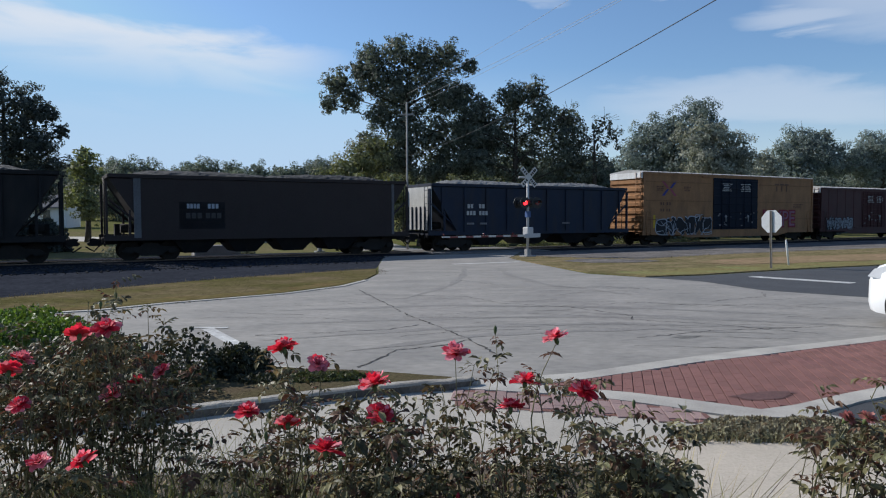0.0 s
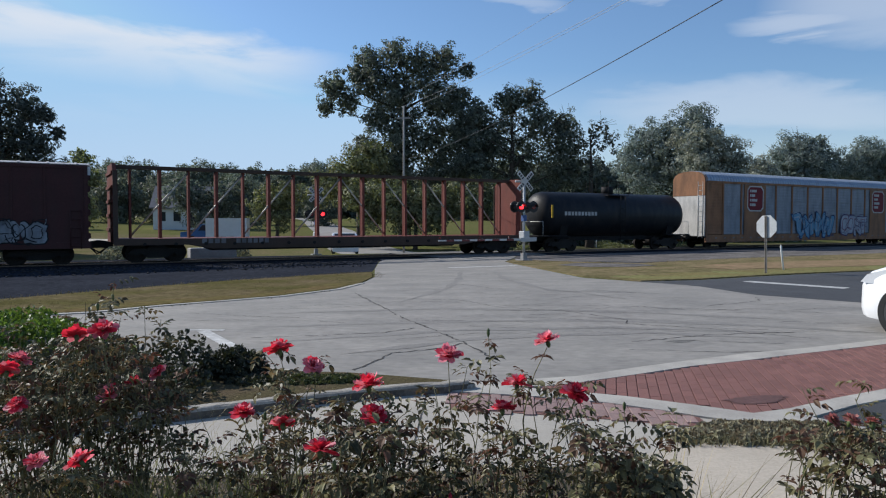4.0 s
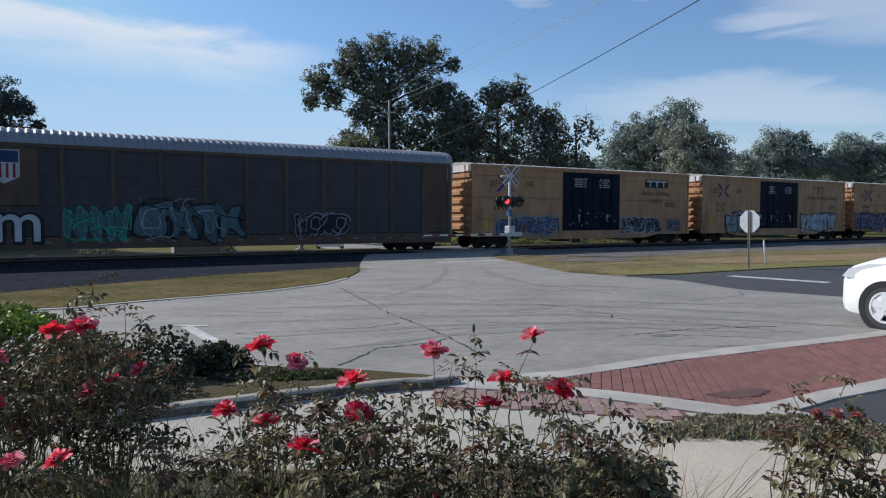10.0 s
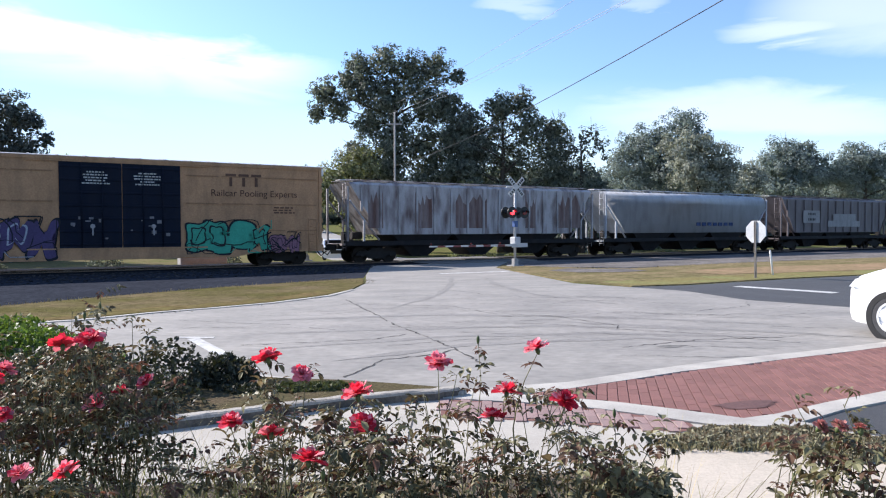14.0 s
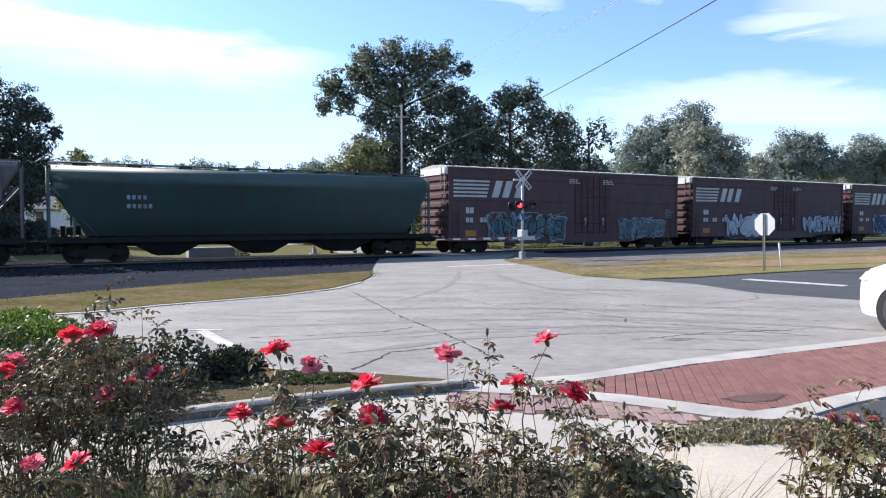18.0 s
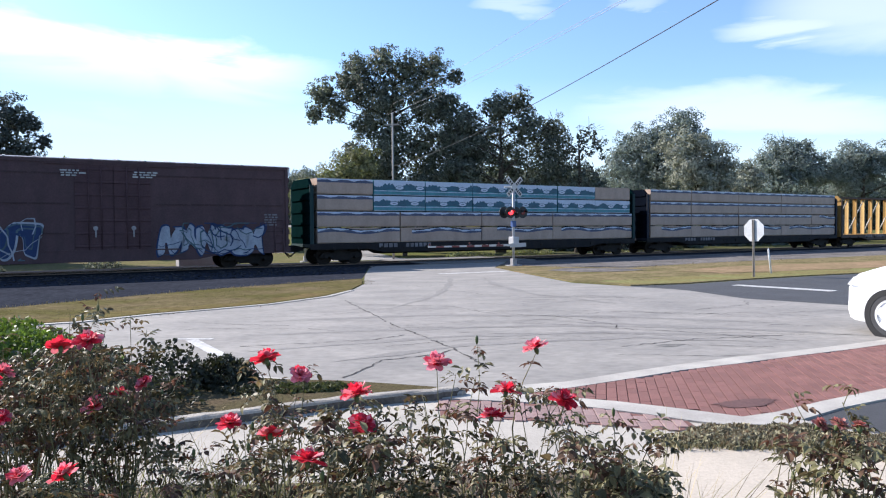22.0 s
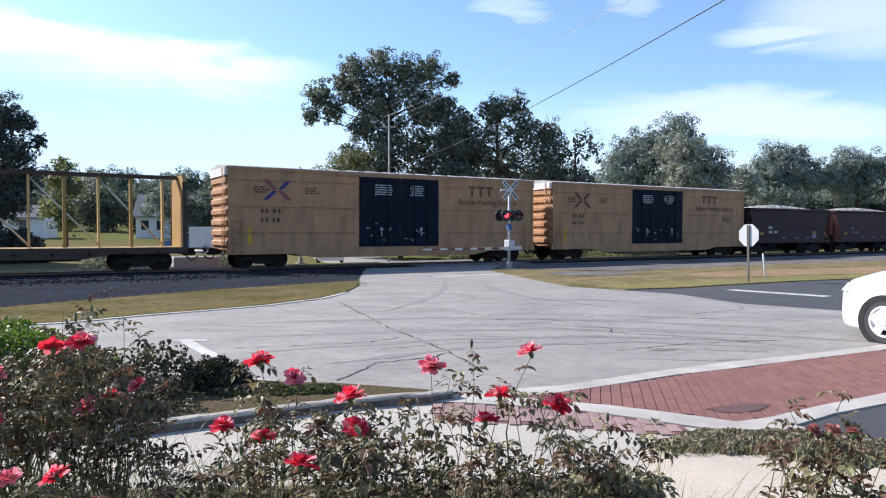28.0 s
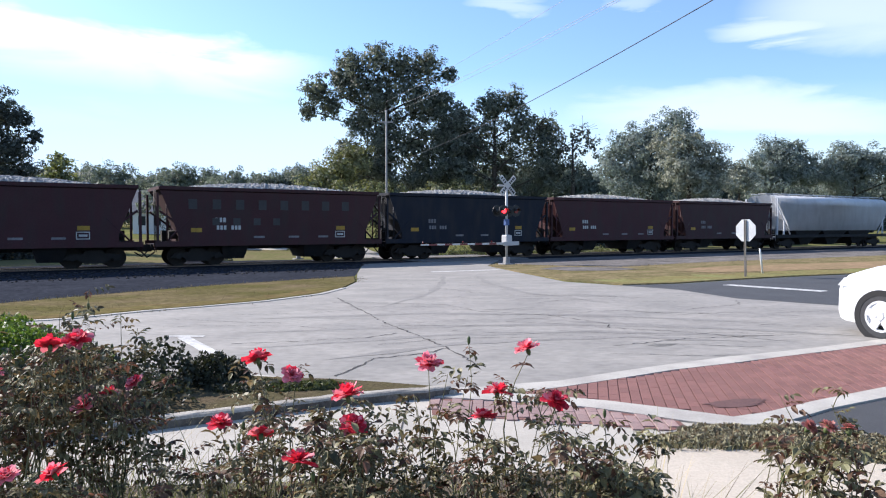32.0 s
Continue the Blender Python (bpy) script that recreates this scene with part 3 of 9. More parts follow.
def graffiti(car, rnd, x0, x1, z0, z1, y, fill, edge, label, count=None, glow=None):
    """A spray-painted piece of overlapping swollen letters: a dark surround, a fill and light strokes."""
    bm = bmesh.new()
    w = x1 - x0
    count = count or max(4, round(w / ((z1 - z0) * 0.6)))
    step, h = w / count, z1 - z0

    def face(pts, depth, slot):
        try:
            f = bm.faces.new([bm.verts.new((a, y - depth, b)) for a, b in pts])
            f.material_index = slot
        except ValueError:
            pass

    for k in range(count):
        cx, cz = x0 + (k + 0.5) * step + rnd.uniform(-0.1, 0.1) * step, (z0 + z1) / 2 + rnd.uniform(-0.06, 0.06) * h
        pts = blob_letter(rnd, step * 1.25, h * rnd.uniform(0.82, 1.0))
        face([(cx + a * 1.14, cz + b * 1.12) for a, b in pts], 0.004 + 0.0012 * k, 1)
        face([(cx + a, cz + b) for a, b in pts], 0.012 + 0.0012 * k, 0)
        inner = [(cx + a * 0.62 - 0.02, cz + b * 0.66 + 0.04 * h) for a, b in pts]
        if rnd.random() < 0.75:
            face(inner, 0.020 + 0.0012 * k, 2 if glow else 1)
            face([(cx + a * 0.5 - 0.02, cz + b * 0.56 + 0.04 * h) for a, b in pts], 0.026 + 0.0012 * k, 0)
    # loose strokes, arrows and drips over and round the letters
    for _ in range(count * 4):
        x, z, a = rnd.uniform(x0, x1), rnd.uniform(z0, z1), rnd.uniform(0, math.tau)
        pts = []
        for _ in range(rnd.randint(4, 8)):
            pts.append((x, z))
            a += rnd.uniform(-0.9, 0.9)
            x, z = min(max(x + 0.22 * h * math.cos(a), x0 - 0.1), x1 + 0.1), min(max(z + 0.22 * h * math.sin(a), z0), z1 + 0.12)
        wd = rnd.uniform(0.012, 0.03)
        slot = rnd.choice((1, 1, 2 if glow else 0))
        for (ax, az), (bx, bz) in zip(pts, pts[1:]):
            ln = math.hypot(bx - ax, bz - az) or 1
            ox, oz = -(bz - az) / ln * wd, (bx - ax) / ln * wd
            face([(ax - ox, az - oz), (bx - ox, bz - oz), (bx + ox, bz + oz), (ax + ox, az + oz)], 0.034, slot)
    bmesh.ops.triangulate(bm, faces=bm.faces[:])
    return part("graffiti", bm, [fill, edge] + ([glow] if glow else []), car, label)


W_PAINT = paint("white_paint", (0.62, 0.62, 0.60), dirt=0.25)
W_FAINT = paint("worn_white_paint", (0.26, 0.25, 0.26), dirt=0.6)
G_SILVER, G_DARK = paint("spray_silver", (0.34, 0.37, 0.41), 0.5), paint("spray_black", (0.02, 0.02, 0.025), 0.1)
G_BLUE, G_NAVY = paint("spray_sky_blue", (0.17, 0.38, 0.55), 0.3), paint("spray_navy", (0.03, 0.06, 0.16), 0.1)
G_GREEN, G_PURPLE = paint("spray_green", (0.05, 0.42, 0.28), 0.1), paint("spray_purple", (0.12, 0.095, 0.165), 0.4)
G_PINK, G_ORANGE = paint("spray_pink", (0.34, 0.16, 0.22), 0.4), paint("spray_orange", (0.36, 0.14, 0.035), 0.4)
G_WHITE, G_TEAL = paint("spray_white", (0.6, 0.62, 0.64), 0.1), paint("spray_teal", (0.10, 0.17, 0.20), 0.5)
G_CHROME, G_VIOLET = paint("spray_chrome", (0.46, 0.50, 0.56), 0.3), paint("spray_violet", (0.10, 0.07, 0.17), 0.2)
G_RED = paint("spray_red", (0.3, 0.03, 0.05), 0.1)



def boxcar(start, end, colour_name, colour, door, door_colour, label, top=5.1, hazard=None, rib=1.22, seed=1, smooth=False, print_rows=5):
    """A high boxcar: ribbed or smooth sides, plug doors, corrugated ends, pale roof."""
    length = end - start
    car = new_car("boxcar", start, length, label, "boxcar")
    rnd = random.Random(seed)
    # seam paint is darker: the laps' shadow line put into the colour
    skin, seam = paint(colour_name, colour), paint(colour_name + "_seam", tuple(0.72 * c for c in colour))
    hw, sill = 1.55, 0.72
    bm = bmesh.new()
    box(bm, 0.12, length - 0.12, -hw, hw, 0.95, top - 0.1)
    part("body", bm, skin, car)
    for x, s in ((0.12, -1), (length - 0.12, 1)):
        # corrugated end: one sheet of stacked horizontal ribs
        wave, z = [(x, 1.0)], 1.1
        while z < top - 0.45:
            wave += [(x + s * 0.01, z), (x + s * 0.12, z + 0.07), (x + s * 0.12, z + 0.27), (x + s * 0.01, z + 0.34)]
            z += 0.52
        bm = bmesh.new()
        prism(bm, wave + [(x, top - 0.1)], -hw + 0.08, hw - 0.08, axis="y")
        part("end_wall", bm, skin, car, "corrugated steel end wall")
        bm = bmesh.new()
        box(bm, min(x + s * 0.02, x + s * 0.14), max(x + s * 0.02, x + s * 0.14), -hw + 0.02, hw - 0.02, top - 0.5, top - 0.1)
        part("end_fascia", bm, mat("galvanised_end", (0.70, 0.70, 0.69), rough=0.5, metal=0.0, vary=0.15, scale=1.5, fine=20, dirt=0.4, dirt_color=(0.2, 0.15, 0.1)), car, "pale galvanised plate under the roof end")
    for sy in (-1, 1):
        y0, y1 = sorted((sy * hw, sy * (hw + 0.05)))
        bm = bmesh.new()
        prism(bm, [(0, 1.0), (0, sill), (3.4, sill), (4.6, 0.5), (length - 4.6, 0.5), (length - 3.4, sill), (length, sill), (length, 1.0)], y0, y1, axis="y")
        part("side_sill", bm, skin, car)
        bm = bmesh.new()
        box(bm, 0.1, length - 0.1, y0, y1, top - 0.22, top - 0.06)
        part("top_chord", bm, skin, car)
        for x in (0.1, length - 0.24):
            bm = bmesh.new()
            box(bm, x, x + 0.14, y0, y1, 1.0, top - 0.2)
            part("corner_post", bm, skin, car)
        x = rib
        while not smooth and x < length - 0.6:
            if not (door[0] - 0.1 < x < door[1] + 0.1):
                bm = bmesh.new()
                prism(bm, [(x - 0.06, sy * hw), (x - 0.035, sy * (hw + 0.028)), (x + 0.035, sy * (hw + 0.028)), (x + 0.06, sy * hw)], 1.0, top - 0.22, axis="z")
                part("side_post", bm, skin, car)
            x += rib
        if smooth:
            for zz in (1.77, 3.07, 4.38):
                for a, b in ((0.3, door[0] - 0.15), (door[1] + 0.15, length - 0.3)):
                    n = max(1, round((b - a) / 1.5))
                    for k in range(n):
                        # short riveted laps between the side sheets
                        bm = bmesh.new()
                        u = a + (b - a) * k / n
                        box(bm, u + 0.08, u + (b - a) / n - 0.08, *sorted((sy * hw, sy * (hw + 0.03))), zz, zz + 0.05)
                        part("side_seam", bm, seam, car)
    # roof with cross ribs
    bm = bmesh.new()
    prism(bm, [(-hw - 0.06, top - 0.08), (-hw + 0.1, top - 0.02), (0, top + 0.12), (hw - 0.1, top - 0.02), (hw + 0.06, top - 0.08), (hw, top - 0.14), (-hw, top - 0.14)], 0.0, length)
    x = 0.5
    while x < length - 0.3:
        prism(bm, [(-hw, top - 0.02), (0, top + 0.15), (hw, top - 0.02), (hw, top - 0.06), (0, top + 0.1), (-hw, top - 0.06)], x - 0.04, x + 0.04)
        x += 1.1
    part("roof", bm, mat("galvanised_roof", (0.42, 0.42, 0.42), rough=0.5, metal=0.0, vary=0.15, scale=1.5, fine=20, dirt=0.4, dirt_color=(0.2, 0.15, 0.1)), car)
    # plug doors in two leaves, with lock bars and cranks
    dm = paint(colour_name + "_door", door_colour, dirt=0.15, spec=0.1)
    mid = (door[0] + door[1]) / 2
    chrome = mat("door_hardware", (0.24, 0.24, 0.26), rough=0.4, metal=0.6, vary=0.1)
    for sy in (-1, 1):
        for a, b in ((door[0], mid), (mid, door[1])):
            bm = bmesh.new()
            y0, y1 = sorted((sy * (hw + 0.005), sy * (hw + 0.05)))
            y2, y3 = sy * (hw + 0.045), sy * (hw + 0.075)
            prof = [(sy * (hw + 0.005), 1.02), (y2, 1.02)]
            for k in range(7):
                zz = 1.2 + k * (top - 1.7) / 6
                prof += [(y2, zz - 0.05), (y3, zz - 0.03), (y3, zz + 0.03), (y2, zz + 0.05)]
            prism(bm, prof + [(y2, top - 0.3), (sy * (hw + 0.005), top - 0.3)], a + 0.02, b - 0.02)
            leaf = part("door", bm, dm, car, "dark plug door leaf")
            for x in (a + 0.35 * (b - a), a + 0.68 * (b - a)):
                bm = bmesh.new()
                tube(bm, [(x, sy * (hw + 0.1), 1.05), (x, sy * (hw + 0.1), top - 0.35)], 0.025, 6)
                part("lock_bar", bm, dm, leaf)
            bm = bmesh.new()
            x = a + 0.52 * (b - a)
            disc_ring(bm, (x, 2.0), 0.0, 0.1, *sorted((sy * (hw + 0.08), sy * (hw + 0.13))), seg=12)
            box(bm, x - 0.03, x + 0.03, *sorted((sy * (hw + 0.1), sy * (hw + 0.14))), 1.6, 2.0)
            part("door_crank", bm, chrome, leaf)
            if sy < 0 and print_rows:
                bm = bmesh.new()
                for _ in range(7):
                    u, zz, wd = rnd.uniform(a + 0.15, b - 0.4), rnd.uniform(1.25, 2.35), rnd.uniform(0.06, 0.22)
                    box(bm, u, u + wd, -hw - 0.088, -hw - 0.082, zz, zz + rnd.uniform(0.04, 0.16))
                part("stencil", bm, W_FAINT, leaf, "small pale placards on the door")
        for zz in (0.98, top - 0.3):
            bm = bmesh.new()
            box(bm, door[0] - 1.2, door[1] + 1.2, *sorted((sy * hw, sy * (hw + 0.07))), zz, zz + 0.06)
            part("door_track", bm, skin, car)
    ladder(car, 0.35, -hw - 0.08, 0.7, 2.4, skin)
    ladder(car, length - 0.8, -hw - 0.08, 0.7, 2.4, skin)
    ladder(car, -0.05, -hw + 0.12, 0.7, top - 0.1, skin, along=False)
    bm = bmesh.new()
    for x in (door[0] + 0.4 * (mid - door[0]), mid + 0.25 * (door[1] - mid)):
        for r in range(print_rows):
            count = rnd.randint(5, 8)
            widths = [rnd.uniform(0.06, 0.17) for _ in range(count)]
            bars(bm, x + 0.45 - (sum(widths) + 0.035 * count) / 2, top - 0.75 - r * 0.125, widths, 0.06, -hw - 0.08, gap=0.035)
    part("stencil", bm, W_PAINT, car, "white stencilled small print")
    return car


def bump_side(car, name, outline, y, depth, material, label=""):
    """A flat shape on the near side: an outline of (x, z)."""
    bm = bmesh.new()
    prism(bm, outline, y - depth, y, axis="y")
    return part(name, bm, material, car, label)


def rect(x0, x1, z0, z1):
    return [(x0, z0), (x1, z0), (x1, z1), (x0, z1)]


def cross_emblem(car, x, z, w, h, material, y):
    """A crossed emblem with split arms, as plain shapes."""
    bm = bmesh.new()
    for sx, sz in ((-1, -1), (1, 1)):
        prism(bm, [(x + sx * 0.02 * w, z + sz * 0.04 * h), (x + sx * 0.16 * w, z + sz * 0.02 * h), (x + sx * 0.52 * w, z + sz * 0.5 * h), (x + sx * 0.34 * w, z + sz * 0.5 * h)], y - 0.004, y, axis="y")
    part("emblem_arm", bm, material, car, "faded crossed emblem")
    for sx, sz in ((-1, 1), (1, -1)):
        bm = bmesh.new()
        prism(bm, [(x + sx * 0.02 * w, z + sz * 0.04 * h), (x + sx * 0.16 * w, z + sz * 0.02 * h), (x + sx * 0.52 * w, z + sz * 0.5 * h), (x + sx * 0.34 * w, z + sz * 0.5 * h)], y - 0.004, y, axis="y")
        part("emblem_arm", bm, EMBLEM_RED if material is BLUE_INK else material, car)


YELLOW, YELLOW2 = (0.38, 0.19, 0.084), (0.57, 0.31, 0.16)
DOOR_DARK = (0.008, 0.013, 0.028)
BROWN_INK = paint("brown_ink", (0.17, 0.085, 0.055), 0.5)
EMBLEM_RED = paint("emblem_faded_red", (0.42, 0.10, 0.14), 0.3)
PURPLE_INK, BLUE_INK = paint("purple_ink", (0.10, 0.07, 0.16), 0.2), paint("blue_ink", (0.06, 0.06, 0.25), 0.2)


def yellow_boxcar(start, end, seed, style, smooth=True):
    L = end - start
    car = boxcar(start, end, "pool_yellow" if seed == 21 else "pool_yellow_faded", YELLOW if seed == 21 else YELLOW2, (L * 0.37, L * 0.632), DOOR_DARK,
                 style["label"], top=5.12, seed=seed, smooth=smooth)
    y, rnd = -1.572, random.Random(seed)
    if style.get("cross"):
        cross_emblem(car, L * 0.135, 3.95, 1.45, 1.0, style["cross"], y)
        data_lines(car, rnd, L * 0.07, 4.05, 0.7, 3, BROWN_INK, y)
        data_lines(car, rnd, L * 0.21, 4.05, 0.7, 3, BROWN_INK, y)
    bm = bmesh.new()
    for zz in (2.7, 2.25):
        bars(bm, L * 0.09, zz + 0.1, [0.14, 0.1, 0.0, 0.16, 0.12] if zz > 2.5 else [0.12, 0.12, 0.0, 0.1, 0.14], 0.2, y, gap=0.12)
    part("number", bm, BROWN_INK, car, "stencilled car number")
    plate = style.get("plate")
    if plate == "dark":
        bump_side(car, "emblem_plate", rect(L * 0.76, L * 0.88, 4.0, 4.55), y, 0.004, G_DARK, "dark plate with a white emblem")
        bm = bmesh.new()
        for k in range(3):
            x = L * 0.77 + k * 0.68
            box(bm, x, x + 0.62, y - 0.009, y - 0.005, 4.38, 4.5)
            box(bm, x + 0.24, x + 0.38, y - 0.009, y - 0.005, 4.05, 4.38)
        part("emblem", bm, W_PAINT, car)
    elif plate:
        bm = bmesh.new()
        for k in range(3):
            x = L * 0.74 + k * 0.62
            box(bm, x, x + 0.5, y - 0.004, y, 4.42, 4.55)
            box(bm, x + 0.18, x + 0.32, y - 0.004, y, 3.95, 4.42)
        part("emblem", bm, BROWN_INK, car, "faded brown emblem")
    if style.get("slogan"):
        for text, zz in zip(style["slogan"], (3.6, 3.1)):
            part("lettering", letters_mesh(text, 0.46, BROWN_INK), None, car, at=on_side(L * 0.815, y - 0.006, zz))
    data_lines(car, rnd, L * 0.86, 2.9, 1.2, 3, BROWN_INK, y)
    bump_side(car, "reflector", rect(L * 0.055, L * 0.065, 1.2, 2.1), y, 0.004, paint("reflector_yellow", (0.7, 0.45, 0.04), 0.1))
    for a, b, z0, z1, fill, edge, glow, text in style.get("graffiti", ()):
        graffiti(car, rnd, L * a, L * b, z0, z1, -1.60, fill, edge, text, glow=glow)
    return car


def autorack(start, end, post_colour, panel_colour, roof_colour, label, seed, posts=11):
    """A long bi-level motor car carrier: screened sides between posts, ribbed rounded roof, doors at the ends."""
    L = end - start
    car = new_car("autorack", start, L, label, "autorack")
    rnd = random.Random(seed)
    frame = paint("rack_frame_%s" % seed, post_colour, 0.5)
    panel = mat("rack_panel_%s" % seed, panel_colour, rough=0.6, metal=0.1, vary=0.15, scale=0.8, fine=16, bump=0.05, dirt=0.35, spec=0.2)
    hw, top = 1.5, 4.95
    bm = bmesh.new()
    box(bm, 0.25, L - 0.25, -hw + 0.12, hw - 0.12, 0.75, top)
    part("body", bm, G_DARK, car)
    for sy in (-1, 1):
        y0, y1 = sorted((sy * (hw - 0.1), sy * (hw + 0.05)))
        bm = bmesh.new()
        prism(bm, [(0, 0.45), (L, 0.45), (L, 1.0), (0, 1.0)], y0, y1, axis="y")
        part("side_sill", bm, frame, car)
        bm = bmesh.new()
        box(bm, 0.1, L - 0.1, y0, y1, top - 0.12, top + 0.04)
        part("top_chord", bm, frame, car)
        edges = [0.0] + [1.9 + k * (L - 3.8) / posts for k in range(posts + 1)] + [L]
        for i, x in enumerate(edges):
            wide = 0.22 if i in (0, len(edges) - 1) else 0.09
            a, b = max(0, x - wide), min(L, x + wide)
            bm = bmesh.new()
            prism(bm, [(a, sy * (hw - 0.1)), (a, sy * (hw + 0.03)), ((a + b) / 2, sy * (hw + 0.06)), (b, sy * (hw + 0.03)), (b, sy * (hw - 0.1))], 1.0, top - 0.1, axis="z")
            part("side_post", bm, frame, car)
        for i, (a, b) in enumerate(zip(edges, edges[1:])):
            m = frame if i in (0, len(edges) - 2) else panel
            # one screen panel with its pressed horizontal grooves
            prof = [(sy * (hw - 0.1), 1.0)]
            zz = 1.04
            while zz < top - 0.2:
                prof += [(sy * (hw - 0.02), zz), (sy * (hw - 0.02), zz + 0.14), (sy * (hw - 0.03), zz + 0.15), (sy * (hw - 0.03), zz + 0.18)]
                zz += 0.23
            bm = bmesh.new()
            prism(bm, prof + [(sy * (hw - 0.02), top - 0.12), (sy * (hw - 0.1), top - 0.12)], a + 0.05, b - 0.05)
            part("side_panel", bm, m, car)
        for zz in (2.35, 3.65):
            bm = bmesh.new()
            box(bm, 2.0, L - 2.0, *sorted((sy * (hw - 0.03), sy * (hw + 0.01))), zz, zz + 0.05)
            part("side_rail", bm, panel, car)
    # corrugated roof
    prof = [(-1.55, top - 0.02), (-1.5, top + 0.25), (-1.3, top + 0.52), (-0.95, top + 0.7), (-0.4, top + 0.79), (0, top + 0.8), (0.4, top + 0.79), (0.95, top + 0.7), (1.3, top + 0.52), (1.5, top + 0.25), (1.55, top - 0.02)]
    verts, faces, x, k = [], [], 0.0, 0
    while x < L + 0.01:
        s = 1.0 if k % 4 in (0, 3) else 0.965
        verts += [(x, a * s, top + (b - top) * (1.0 if s == 1.0 else 0.95)) for a, b in prof]
        x, k = x + 0.08, k + 1
    n = len(prof)
    faces = [(i * n + j, i * n + j + 1, (i + 1) * n + j + 1, (i + 1) * n + j) for i in range(k - 1) for j in range(n - 1)]
    faces += [tuple(range(n)), tuple((k - 1) * n + j for j in reversed(range(n)))]
    roof = mat("rack_roof_%s" % seed, roof_colour, rough=0.45, metal=0.3, vary=0.12, scale=0.7, fine=12, bump=0.05, dirt=0.25, dirt_color=(0.15, 0.12, 0.1))
    part("roof", raw_mesh("roof", verts, faces, roof), None, car, "corrugated rounded steel roof")
    for x0, x1 in ((-0.1, 0.24), (L - 0.24, L + 0.1)):
        bm = bmesh.new()
        out = [(-1.46, 0.9), (-1.46, top)] + [(a * 0.97, b - 0.03) for a, b in prof[1:-1]] + [(1.46, top), (1.46, 0.9)]
        prism(bm, out, x0, x1)
        part("end_door", bm, paint("rack_end_%d" % (seed == 41), (0.72, 0.70, 0.66) if seed == 41 else (0.55, 0.52, 0.48), 0.35), car, "pale folding end door")
        bm = bmesh.new()
        prism(bm, [(-1.48, 3.9), (-1.48, top)] + [(a * 0.98, b - 0.02) for a, b in prof[1:-1]] + [(1.48, top), (1.48, 3.9)], x0 - 0.02, x1 + 0.02)
        part("end_hood", bm, frame if seed == 41 else paint("rack_end_0", (0.55, 0.52, 0.48), 0.35), car)
    for x in (-0.12, L + 0.08):
        ladder(car, x, -1.3, 0.7, top, W_PAINT, along=False)
    bm = bmesh.new()
    for k in range(26):
        x = 1 + k * (L - 2) / 25
        box(bm, x, x + 0.22, -hw - 0.056, -hw - 0.052, 0.72, 0.8)
    tagged(part("reflector", bm, W_FAINT, car), kind="stuff")
    return car


def emblem_plate(car, x, z, s, material):
    """A square emblem with cut corners and a pale rim, its wording as bars."""
    c = 0.28
    octo = [(-1 + c, -1), (1 - c, -1), (1, -1 + c), (1, 1 - c), (1 - c, 1), (-1 + c, 1), (-1, 1 - c), (-1, -1 + c)]
    bump_side(car, "emblem_plate", [(x + a * s, z + b * s) for a, b in octo], -1.566, 0.004, W_PAINT)
    bump_side(car, "emblem_field", [(x + a * s * 0.9, z + b * s * 0.9) for a, b in octo], -1.571, 0.004, material, "dark red emblem field")
    bm = bmesh.new()
    for k, w in enumerate((0.62, 0.42, 0.7, 0.5)):
        bars(bm, x - s * 0.7, z + s * (0.5 - k * 0.36), [0.14 * s, w * s], 0.2 * s, -1.576, gap=0.06)
    part("emblem_bars", bm, W_PAINT, car)


def hopper_body(car, L, top, low, hw, skin, ribs, curved, slope=2.2, shoulder=0.9, fall=None):
    """The bin of a hopper car: side sheets with sloped ends, as one closed shape."""
    bm = bmesh.new()
    prof = [(-hw, low), (-hw, top - 0.15), (-hw + 0.2, top), (hw - 0.2, top), (hw, top - 0.15), (hw, low)]
    if fall:
        prof.insert(1, (-hw, top - shoulder - fall))
        prof.insert(len(prof) - 1, (hw, top - shoulder - fall))
    if curved:
        prof = [(-hw * 0.93, low), (-hw, low + 0.9), (-hw, top - 0.8), (-hw * 0.93, top - 0.32), (-hw * 0.72, top - 0.06), (-hw * 0.4, top), (hw * 0.4, top), (hw * 0.72, top - 0.06), (hw * 0.93, top - 0.32), (hw, top - 0.8), (hw, low + 0.9), (hw * 0.93, low)]
    rings = []
    for end in (0, 1):
        ring = []
        for y, z in prof:
            # the slope sheet runs back under the shoulder
            back = 0.25 if z > top - shoulder else 0.25 + slope * min(1, (top - shoulder - z) / (fall or top - shoulder - low))
            ring.append(bm.verts.new(((back if end == 0 else L - back), y, z)))
        rings.append(ring)
    n = len(prof)
    for k in range(n):
        f = bm.faces.new((rings[0][k], rings[0][(k + 1) % n], rings[1][(k + 1) % n], rings[1][k]))
        f.smooth = curved
    for r in rings:
        f = bm.faces.new(r)
    bmesh.ops.triangulate(bm, faces=[f for f in bm.faces if len(f.verts) > 4])
    part("bin", bm, skin, car)
    if ribs:
        for sy in (-1, 1):
            for k in range(ribs):
                x = 0.9 + k * (L - 1.8) / (ribs - 1)
                edge = min(x, L - x)
                zlow = low if edge > 0.25 + slope else top - shoulder - (edge - 0.25) * (fall or top - shoulder - low) / slope
                b2 = bmesh.new()
                prism(b2, [(x - 0.07, sy * (hw - 0.02)), (x - 0.06, sy * (hw + 0.09)), (x + 0.06, sy * (hw + 0.09)), (x + 0.07, sy * (hw - 0.02))], zlow + 0.05, top - 0.16, axis="z")
                part("side_post", b2, skin, car)


